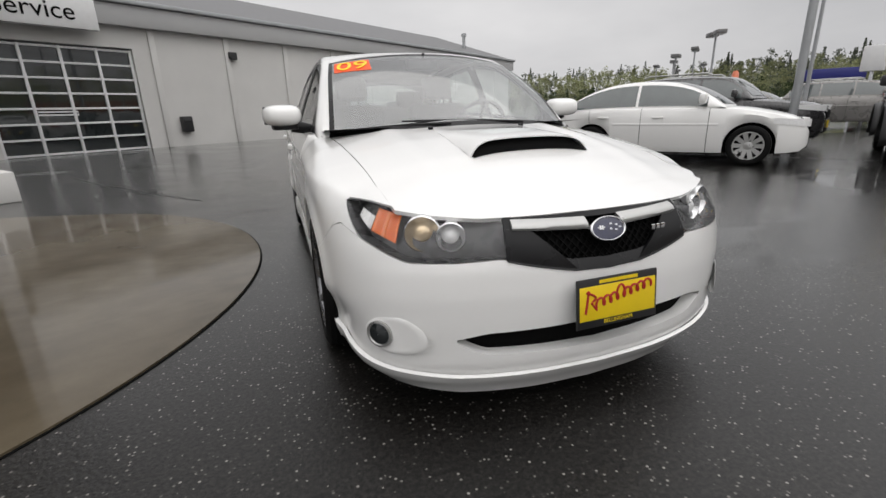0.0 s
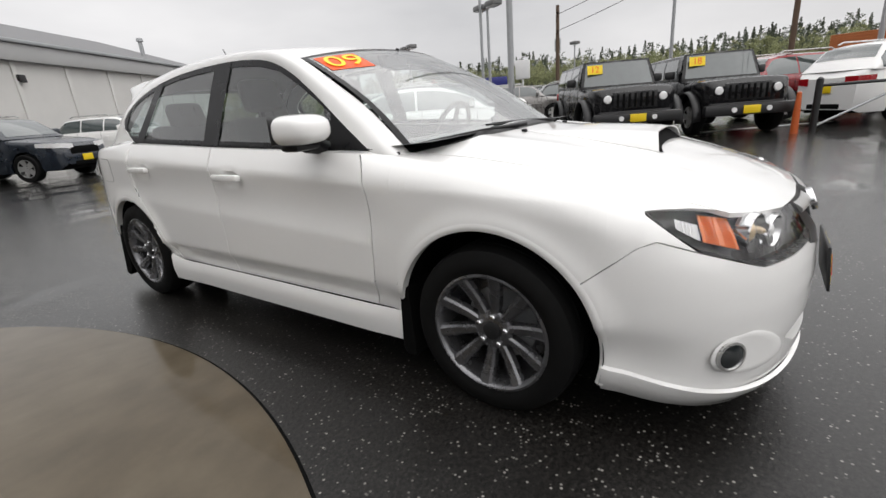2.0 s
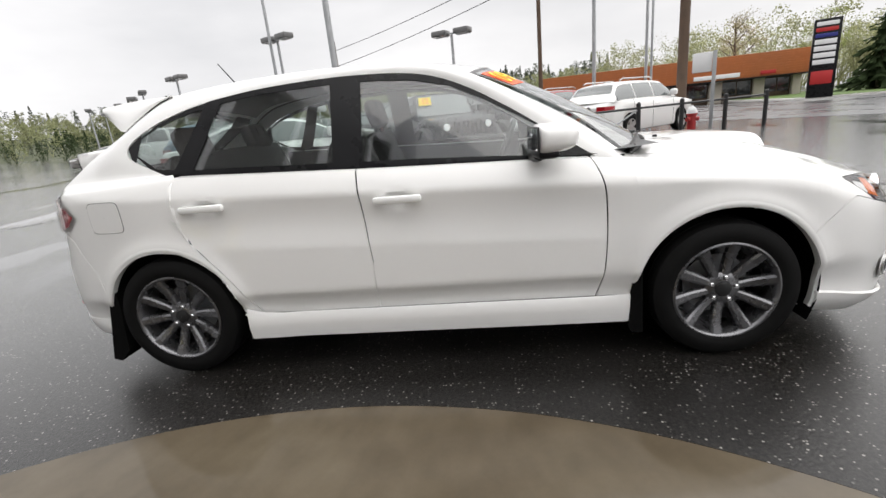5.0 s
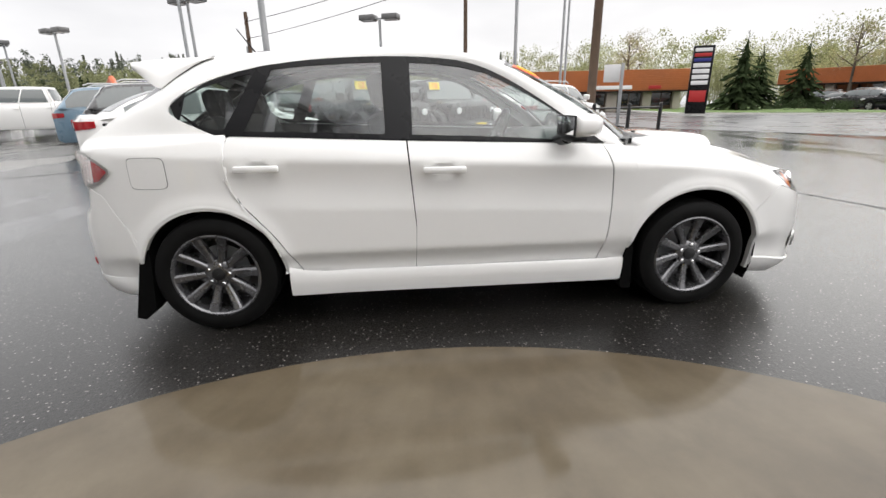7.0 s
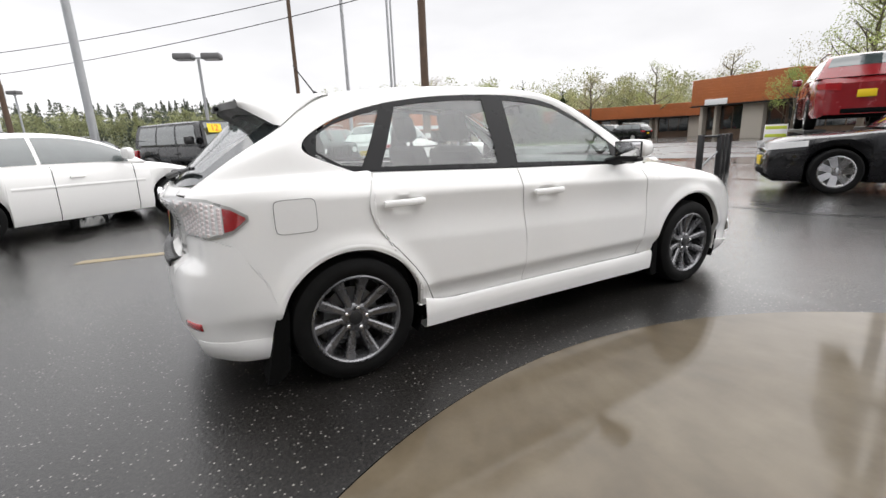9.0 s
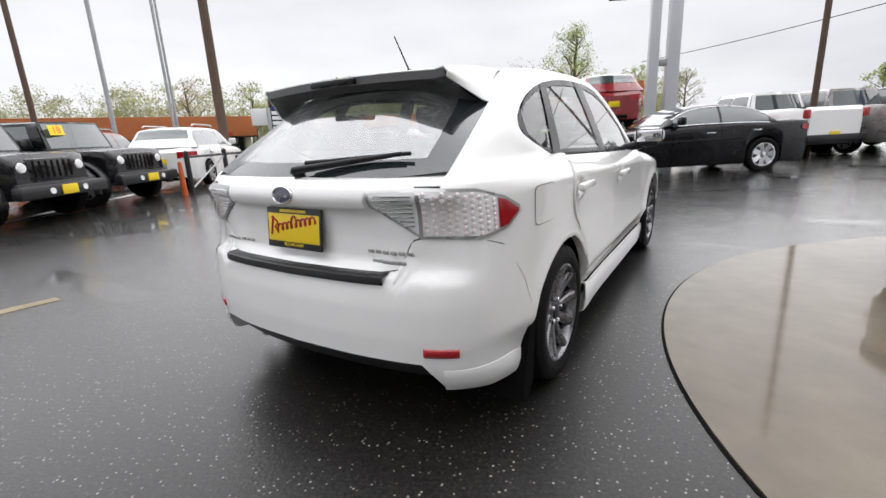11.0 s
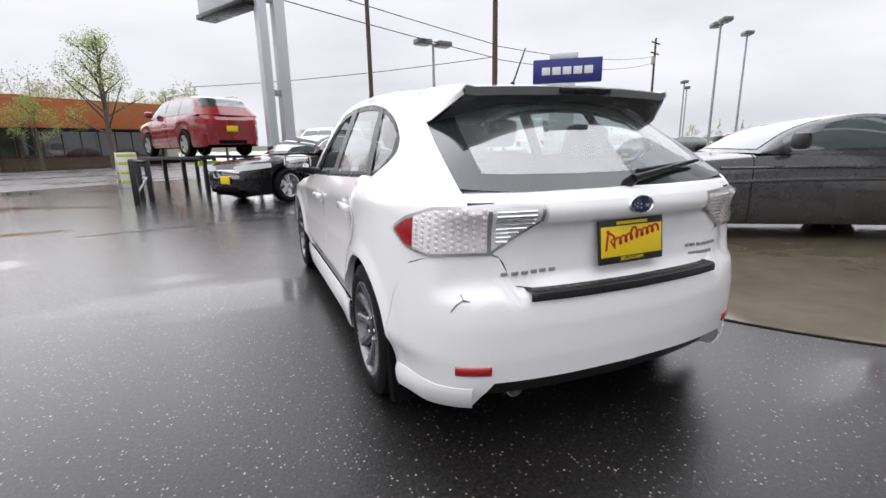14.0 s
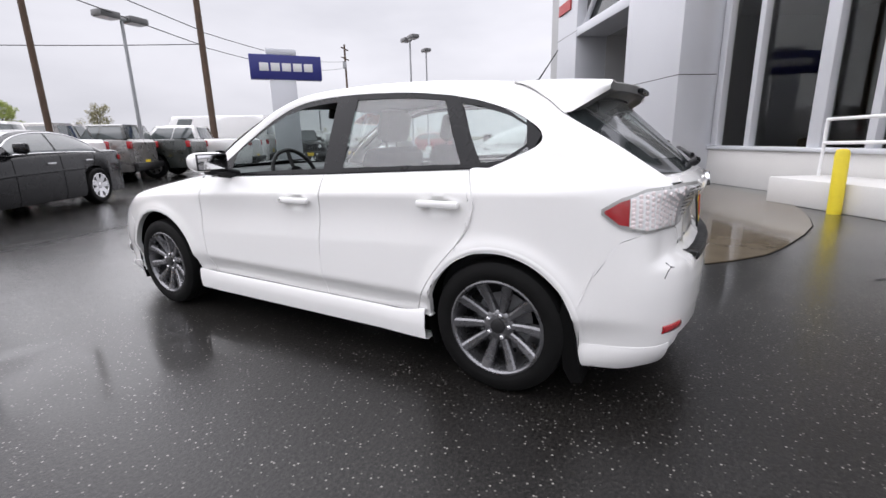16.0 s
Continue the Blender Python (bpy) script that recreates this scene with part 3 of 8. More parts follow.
# ---- showroom with its entrance portal ----
def showroom():
    base = empty("showroom", wall_pose((-10.0, 2.07)), label="grey panelled car showroom with glazing heightened out of view and entrance portal", category="building")
    # low wall, glazing and frames to the right of the portal
    bm = bmesh.new()
    box(bm, 0.0, 5.9, 0.0, 0.3, 0, 0.78, 0.01)
    part("plinth", bm, WALLWHITE, base)
    bm = bmesh.new()
    box(bm, 0.0, 5.9, -0.05, 0.32, 0.78, 0.86, 0.015)
    part("sill", bm, PANEL, base)
    # upper glazing is unseen, added height that darkens the wet slab's reflection
    bm = bmesh.new()
    box(bm, 0.02, 5.9, 0.16, 0.175, 0.86, 9.0)
    part("glazing", bm, SHOPGLASS, base, smooth=False).visible_shadow = False
    for x, w in ((0.12, 0.2), (1.15, 0.14), (2.75, 0.26), (3.75, 0.14), (5.75, 0.26)):
        bm = bmesh.new()
        box(bm, x - w / 2, x + w / 2, 0.02, 0.2, 0.86, 9.0, 0.012)
        part("mullion", bm, PANEL, base)
    # unseen fascia, set this high to hold sky off the slab
    bm = bmesh.new()
    box(bm, 0, 5.9, -0.02, 0.4, 9.0, 10.2, 0.02)
    part("fascia", bm, PANEL, base)
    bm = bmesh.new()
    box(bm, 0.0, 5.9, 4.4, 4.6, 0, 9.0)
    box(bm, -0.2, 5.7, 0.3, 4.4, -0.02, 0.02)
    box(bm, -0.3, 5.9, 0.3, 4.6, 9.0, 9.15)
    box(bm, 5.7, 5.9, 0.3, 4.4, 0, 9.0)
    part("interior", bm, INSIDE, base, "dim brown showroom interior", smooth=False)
    for k in range(2):
        bm = bmesh.new()
        box(bm, 1.7 + 2.3 * k, 2.5 + 2.3 * k, 2.2, 2.9, 4.9 - 0.4 * (k % 2), 5.0 - 0.4 * (k % 2), 0.03)
        part("pendant_lamp", bm, GLOW, base, "warm glowing ceiling lamp")
    for k in range(3):
        bm = bmesh.new()
        x = 0.7 + 1.5 * k
        box(bm, x, x + 0.8, 1.4, 2.0, 0.02, 0.78, 0.03)
        box(bm, x + 0.1, x + 0.3, 1.5, 1.7, 0.78, 1.0 + 0.2 * (k % 2), 0.02)
        part("desk", bm, (WOODPOLE, CABIN)[k % 2], base)
    # portal: two piers, lintel and upper window, standing forward of the glazing
    # pier and lintel tops are unseen, raised along with the glazing
    d = -0.92
    for name, x0, x1, z0, z1, y1 in (("pier", -2.62, 0.0, 0, 10.6, 0.3), ("pier", -8.4, -6.42, 0, 10.6, 0.3), ("lintel", -6.42, -2.62, 4.55, 4.85, 0.2), ("lintel", -6.42, -2.62, 6.6, 10.6, 0.3)):
        bm = bmesh.new()
        box(bm, x0, x1, d, y1, z0, z1, 0.02)
        part(name, bm, PANEL, base)
    for z in (2.45, 4.75, 6.7):
        for x0, x1 in ((-2.63, 0.005), (-8.405, -6.41)):
            bm = bmesh.new()
            box(bm, x0, x1, d - 0.003, 0.0, z - 0.008, z + 0.008)
            part("joint", bm, TRIM, base, smooth=False)
    bm = bmesh.new()
    box(bm, -6.42, -2.62, d + 0.35, d + 0.37, 4.85, 6.6)
    part("upper_window", bm, DARKGLASS, base, smooth=False)
    bm = bmesh.new()
    bent(bm, [(-6.3, d + 0.25, 4.9), (-4.5, d + 0.25, 6.5), (-2.7, d + 0.25, 4.9)], 0.09)
    part("brace", bm, PANEL, base)
    bm = bmesh.new()
    box(bm, -6.42, -2.62, 2.2, 2.3, 0, 4.6)
    box(bm, -6.5, -6.4, 0.2, 2.3, 0, 4.6)
    box(bm, -2.64, -2.54, 0.2, 2.3, 0, 4.6)
    box(bm, -6.5, -2.5, 0.2, 2.3, 4.6, 4.7)
    part("recess", bm, FASCIA, base, smooth=False)
    for x in (-4.15, -3.1):
        bm = bmesh.new()
        box(bm, x - 0.46, x + 0.46, 2.14, 2.2, 0.02, 2.4, 0.02)
        part("entrance_door", bm, DARKGLASS, base, "dark glazed entrance door")
        bm = bmesh.new()
        for a in (-0.5, 0.46):
            box(bm, x + a, x + a + 0.05, 2.1, 2.2, 0.0, 3.4, 0.008)
        part("door_frame", bm, SIGNWHITE, base)
    bm = bmesh.new()
    box(bm, -8.2, -7.0, d - 0.06, d - 0.004, 5.6, 5.95)
    part("sign_bar", bm, DEALRED, base, "short red sign bar", smooth=False)
    bm = bmesh.new()
    box(bm, -8.2, -6.8, d - 0.06, d - 0.004, 6.5, 6.8)
    part("sign_bar", bm, SHADE, base, "short dark sign bar", smooth=False)
    # unseen block, its top raised to keep skylight from the apron
    bm = bmesh.new()
    box(bm, -12, -0.32, 0.42, 14, 6.56, 10.1)
    box(bm, -0.3, 5.9, 4.62, 14, 6.56, 10.1)
    box(bm, -0.3, 5.9, 0.42, 4.6, 9.16, 10.1)
    box(bm, -12, -8.42, 0.0, 0.4, 0.0, 10.1)
    box(bm, -12, -11.7, 0.42, 14, 0.0, 6.55)
    box(bm, 5.7, 5.9, 4.61, 14, 0.0, 6.55)
    box(bm, -12, 5.9, 14, 14.3, 0.0, 10.1)
    part("rear_block", bm, FASCIA, base, smooth=False)
    # ramp rail beside the glazing
    rail = empty("handrail", wall_pose((-10.0, 2.07)), label="white painted steel handrail on concrete ramp", category="handrail")
    for z in (0.95, 1.32):
        bm = bmesh.new()
        bent(bm, [(3.35, -0.35, z), (5.8, -0.35, z + 0.05)], 0.028, 10)
        part("rail", bm, SIGNWHITE, rail)
    for x in (3.35, 4.6, 5.8):
        bm = bmesh.new()
        tube(bm, (x, -0.35, 0.0), (x, -0.35, 1.33), 0.026)
        part("post", bm, SIGNWHITE, rail)
    bm = bmesh.new()
    box(bm, 3.2, 6.0, -1.1, -0.06, 0, 0.42, 0.02)
    thing("pavement", bm, WALLWHITE, "pale concrete ramp block beside glazing", "ramp", kind="structure", m=wall_pose((-10.0, 2.07)))
    bm = bmesh.new()
    lathe(bm, [(0.001, 0.0), (0.085, 0.0), (0.085, 0.83), (0.07, 0.885), (0.03, 0.9), (0.001, 0.9)], 20, "z")
    thing("bollard", bm, SAFETY, "yellow painted steel bollard on the asphalt", "bollard", m=pose(-5.6, 3.7, 0, 1.5, 0, 0))


showroom()


import functools

# ---- the white hatchback ----
# Half plan outline at bumper height, from the nose's middle round the side to the tail's middle.
OUTLINE = [(0, -2.215), (0.25, -2.20), (0.48, -2.145), (0.66, -2.05), (0.775, -1.915), (0.835, -1.75), (0.862, -1.55), (0.868, -1.31), (0.862, -0.95), (0.862, -0.4), (0.865, 0.3), (0.868, 0.9),
           (0.872, 1.31), (0.858, 1.6), (0.822, 1.8), (0.745, 1.94), (0.6, 2.03), (0.33, 2.085), (0, 2.105)]
U_OF = np.array([[curve_at(OUTLINE, k / 20)[1], k / 20] for k in range(20 * (len(OUTLINE) - 1) + 1)])
UX_OF = np.array([[curve_at(OUTLINE, k / 20)[0], k / 20] for k in range(20 * 5)])
HANDLES = ((0.105, 0.841), (1.03, 0.868))
HUBS = ((-1.31, 0.388), (1.31, 0.362))


def u_at(y):
    return float(np.interp(y, U_OF[:, 0], U_OF[:, 1]))


def u_front(x):
    return float(np.interp(x, UX_OF[:, 0], UX_OF[:, 1]))


TAIL = [(curve_at(OUTLINE, k / 20)[0], k / 20) for k in range(20 * 18, 20 * 13, -1)]
TAIL_X, TAIL_U = [a for a, _ in TAIL], [b for _, b in TAIL]


def u_rear(x):
    return float(np.interp(x, TAIL_X, TAIL_U))


FRONT_Z, FRONT_D = (0.14, 0.19, 0.24, 0.30, 0.38, 0.48, 0.56, 0.63, 0.69, 0.74, 0.80, 0.9), (-0.03, 0.0, 0.02, 0.022, 0.028, 0.03, 0.022, 0.004, -0.03, -0.072, -0.13, -0.3)
REAR_Z, REAR_D = (0.14, 0.22, 0.30, 0.42, 0.54, 0.61, 0.645, 0.665, 0.70, 0.78, 0.86, 0.90, 0.925, 0.945, 0.98, 1.06), (-0.10, -0.045, -0.008, 0.003, 0.004, -0.004, -0.014, -0.05, -0.062, -0.066, -0.062, -0.052, -0.034, -0.034, -0.062, -0.14)


SIDE_Z, SIDE_D = (0.14, 0.22, 0.30, 0.42, 0.54, 0.62, 0.70, 0.80, 0.90, 0.98, 1.06), (-0.10, -0.045, -0.008, 0.003, 0.004, -0.002, -0.012, -0.026, -0.042, -0.066, -0.14)


def shoulder(y):
    """The height of the body side's upper edge: fender top, belt line, quarter."""
    return interp(y, (-2.2, -1.95, -1.77, -1.5, -1.2, -0.9, -0.76, 0.25, 1.16, 1.5, 1.9, 2.2), (0.735, 0.755, 0.782, 0.84, 0.893, 0.93, 0.943, 0.978, 1.016, 0.99, 0.962, 0.952))


def lerp_to(a, b, t):
    return a + (b - a) * t


def offset(u, y, z):
    wf, wr = 1 - smoothstep(3.0, 5.9, u), smoothstep(12.8, 15.4, u)
    crest = 0.868 + 0.042 * y
    if z > crest:
        t = z - crest
        side = -0.36 * t - 1.3 * t * t
    else:
        t = crest - z
        side = -0.012 * math.sin(math.pi * min(1, t / 0.24)) * smoothstep(-1.0, -0.7, y) * smoothstep(1.3, 1.0, y) - 0.030 * smoothstep(0.44, 0.31, z) - 0.010 * smoothstep(0.42, 0.385, z)
    dish = 0.016 * wr * smoothstep(u_rear(0.47), u_rear(0.36), u) * smoothstep(0.665, 0.70, z) * smoothstep(0.90, 0.865, z)
    d = -dish + (1 - wf - wr) * side + wf * interp(z, FRONT_Z, FRONT_D) + wr * lerp_to(interp(z, SIDE_Z, SIDE_D), interp(z, REAR_Z, REAR_D), smoothstep(14.5, 15.7, u))
    if y < -0.7:
        top, r = shoulder(y), 0.09
        t = min(1.0, max(0.0, (z - top + r) / r))
        t *= 0.98
        d -= 0.75 * r * (1 - math.sqrt(1 - t * t)) * smoothstep(-0.72, -0.85, y) * smoothstep(3.6, 5.0, u)
    for hy, hz in HANDLES:
        d -= 0.022 * math.exp(-(((y - hy) / 0.055) ** 4) - ((z - hz + 0.008) / 0.036) ** 4)
    for hub, arch in HUBS:
        r = math.hypot(y - hub, z - 0.316)
        d += 0.014 * math.exp(-(((r - arch - 0.01) / 0.045) ** 2))
    return d


@functools.lru_cache(maxsize=None)
def skin(u, z, out=0.0):
    """A point of the car's outer skin at the outline's parameter u and the height z."""
    x, y = curve_at(OUTLINE, u)
    a, b = curve_at(OUTLINE, max(0, u - 0.05)), curve_at(OUTLINE, min(18, u + 0.05))
    n = Vector((b[1] - a[1], a[0] - b[0]))
    n = n.normalized() if u > 0.04 and u < 17.96 else Vector((0, -1 if u < 1 else 1))
    d = offset(u, y, z) + out
    return max(0.0, x + n.x * d), y + n.y * d, z


def under(y, sill=0.305):
    for hub, arch in HUBS:
        if abs(y - hub) < arch:
            return max(sill, 0.316 + math.sqrt(arch * arch - (y - hub) ** 2))
    return sill


def arch_ys(a, b, n):
    ys = set(steps(a, b, n))
    for hub, arch in HUBS:
        ys |= {y for y in (hub + arch * math.cos(radians(k)) for k in range(0, 181, 6)) if a < y < b}
    return sorted(ys)


def shell(name, sheets, material, parent, label="", thick=0.008, mirror=True, angle=42):
    """A pressed panel: sheets of (fn, us, vs), mirrored, welded and given thickness inwards."""
    bm = bmesh.new()
    for fn, us, vs in sheets:
        sheet(bm, fn, us, vs, mirror=mirror, weld=False)
    bmesh.ops.remove_doubles(bm, verts=bm.verts, dist=0.0015)
    bmesh.ops.dissolve_degenerate(bm, edges=bm.edges, dist=0.0002)
    bmesh.ops.recalc_face_normals(bm, faces=bm.faces)
    if thick:
        left = set(bm.faces)
        while left:  # each island faces away from the car's middle
            island, stack = [], [left.pop()]
            while stack:
                f = stack.pop()
                island.append(f)
                for e in f.edges:
                    for g in e.link_faces:
                        if g in left:
                            left.discard(g)
                            stack.append(g)
            if sum(f.normal.dot(f.calc_center_median() - Vector((0, 0.7 * f.calc_center_median().y, 0.5))) * f.calc_area() for f in island) < 0:
                bmesh.ops.reverse_faces(bm, faces=island)
        bm.normal_update()
        faces, rim = list(bm.faces), [e for e in bm.edges if len(e.link_faces) == 1]
        inner = {v: bm.verts.new(v.co - v.normal * thick) for v in list(bm.verts)}
        for e in rim:
            lp = e.link_loops[0]
            a, b = lp.vert, lp.link_loop_next.vert
            bm.faces.new((b, a, inner[a], inner[b]))
        for f in faces:
            bm.faces.new([inner[v] for v in reversed(f.verts)])
    return part(name, bm, material, parent, label, angle=angle)


def eased(pts):
    """A smooth function through a few (x, value) pairs."""
    table = [curve_at(pts, k / 16) for k in range(16 * (len(pts) - 1) + 1)]
    xs, ys = [t[0] for t in table], [t[1] for t in table]
    return lambda x: interp(x, xs, ys)


def one_side(fn, s):
    return lambda u, v: (s * fn(u, v)[0], *fn(u, v)[1:])


def belt(y):
    return interp(y, (-0.78, 0.25, 1.16, 1.25, 1.37, 1.43, 1.45), (0.953, 0.988, 1.026, 1.034, 1.068, 1.115, 1.165))


GLASS_TOP = [(-0.78, 0.953), (-0.62, 1.045), (-0.45, 1.16), (-0.3, 1.252), (-0.14, 1.335), (0.0, 1.372), (0.15, 1.39), (0.4, 1.396), (0.75, 1.383), (1.0, 1.352), (1.22, 1.298), (1.38, 1.228), (1.45, 1.168)]


def glass_top(y):
    for (a, za), (b, zb) in zip(GLASS_TOP, GLASS_TOP[1:]):
        if y <= b:
            i = GLASS_TOP.index((a, za))
            return curve_at(GLASS_TOP, i + max(0, (y - a)) / (b - a))[1]
    return GLASS_TOP[-1][1]


def glass_x(y, z):
    t = max(0.0, z - belt(min(max(y, -0.78), 1.2)))
    return 0.788 - 0.022 * (y - 0.3) ** 2 - 0.43 * t + 0.05 * t * max(0, 0.42 - t) / 0.1 * 0.2


def flank_glass(y, t, out=0.0):
    z = belt(y) + t * (glass_top(y) - belt(y))
    return glass_x(y, z) + out, y, z


# Upper rail: windscreen edge, roof edge and tailgate glass edge; GAP its mate round the side windows.
RAIL = [(0.715, -0.945, 0.912), (0.676, -0.72, 1.09), (0.638, -0.48, 1.232), (0.597, -0.24, 1.355), (0.566, -0.02, 1.418), (0.545, 0.3, 1.444), (0.536, 0.7, 1.446), (0.535, 1.05, 1.425), (0.54, 1.28, 1.393), (0.572, 1.42, 1.322), (0.612, 1.535, 1.238), (0.64, 1.73, 1.125), (0.65, 1.905, 1.012)]
GAPZ = [(-0.80, 0.926), (-0.62, 1.045), (-0.4, 1.192), (-0.2, 1.306), (0.0, 1.372), (0.3, 1.396), (0.7, 1.386), (1.02, 1.348), (1.25, 1.288), (1.39, 1.222), (1.452, 1.166), (1.43, 1.112), (1.25, 1.03)]


def rail(k, s):
    a = curve_at(GAPZ, k)
    g = (glass_x(a[0], a[1]) + 0.006, a[0], a[1])
    r = curve_at(RAIL, k)
    bow = 0.016 * math.sin(math.pi * s)
    p = [g[i] + (r[i] - g[i]) * s for i in range(3)]
    return p[0] + bow, p[1], p[2] + bow * 0.8


def screen_at(p, q):
    """The windscreen: p across from -1 to 1, q up."""
    e = curve_at(RAIL, 0.1 + 2.9 * q)
    yc, zc = -1.125 + 0.79 * q, 0.982 + 0.423 * q - 0.015 * math.sin(math.pi * q) * 0
    b = abs(p) ** 2.2
    return e[0] * p, yc + (e[1] - yc) * b, zc + (e[2] - zc) * b + 0.018 * math.sin(math.pi * q)


def roof_at(p, k):
    e = curve_at(RAIL, k)
    zc = curve_at([(1.405,), (1.444,), (1.466,), (1.466,), (1.45,), (1.425,), (1.375,)], (k - 3))[0]
    yc = e[1] - 0.095 * (1 - smoothstep(3, 5, k)) + 0.06 * smoothstep(7, 9, k)
    b = abs(p) ** 2.4
    return e[0] * p, yc + (e[1] - yc) * b, zc + (e[2] - zc) * b


def hatch_at(p, q):
    e = curve_at(RAIL, 12 - 2.6 * q)
    yc, zc = 2.015 - 0.40 * q, 0.985 + 0.375 * q
    b = abs(p) ** 2.6
    return e[0] * p, yc + (e[1] - yc) * b, zc + (e[2] - zc) * b


HOOD_Y, HOOD_Z = (-2.2, -2.1, -2.0, -1.85, -1.7, -1.4, -1.1, -0.9), (0.70, 0.752, 0.795, 0.848, 0.888, 0.942, 0.98, 0.995)


@functools.lru_cache(maxsize=None)
def hood_z(x, y):
    u = u_at(y)
    xs, zs = skin(u, shoulder(y))[0], shoulder(y)
    zc = interp(y, HOOD_Y, HOOD_Z)
    t = min(1.0, abs(x) / max(xs, 0.05))
    crease = 0.008 * math.exp(-(((abs(x) - 0.44) / 0.05) ** 2))
    return zs + (zc - zs) * (1 - t ** 2.2) + crease


def brow(u):
    """The upper edge of grille and headlight, under the hood."""
    x = skin(u, 0.7)[0]
    return interp(x, (0, 0.3, 0.42, 0.55, 0.66, 0.74), (0.722, 0.722, 0.722, 0.735, 0.752, 0.768))


def hood_at(p, q):
    u = u_front(0.665 * abs(p))
    f = skin(u, brow(u))
    f = (0.645 * abs(p), f[1], f[2])
    b = (0.705 * abs(p), -1.152 + 0.205 * abs(p) ** 2.2)
    x, y = f[0] + (b[0] - f[0]) * q, f[1] + (b[1] - f[1]) * q
    z = hood_z(x, y)
    z += (f[2] - hood_z(f[0], f[1])) * (1 - q) ** 5
    return math.copysign(x, p) if p else 0.0, y, z


def seam_x(y):
    return interp(y, (-1.86, -0.92), (0.652, 0.709))


def chin(u):
    """The upper edge of the front bumper: under grille and headlight, then down to the wheel arch."""
    x, y = curve_at(OUTLINE, u)
    return interp(u, (0, 0.5, u_front(0.28), u_front(0.36), u_front(0.5), u_front(0.63), u_front(0.72), u_at(-1.83), u_at(-1.78), u_at(-1.60)), (0.548, 0.553, 0.585, 0.605, 0.598, 0.598, 0.636, 0.69, 0.675, 0.535))


def tail_top(u):
    """The upper edge of the rear bumper: from the wheel arch under the lamps to the tailgate."""
    return interp(u, (u_at(1.655), u_at(1.80), u_at(1.90), u_rear(0.60), u_rear(0.545), u_rear(0.50), u_rear(0.4), 18), (0.505, 0.745, 0.782, 0.788, 0.77, 0.668, 0.652, 0.652))


door_front = eased([(0.31, -0.757), (0.42, -0.785), (0.55, -0.797), (0.7, -0.80), (0.82, -0.79), (0.90, -0.765), (0.95, -0.735)])
door_rear = eased([(0.30, 0.858), (0.42, 0.918), (0.52, 0.978), (0.62, 1.058), (0.71, 1.135), (0.80, 1.184), (0.89, 1.2), (1.02, 1.16)])


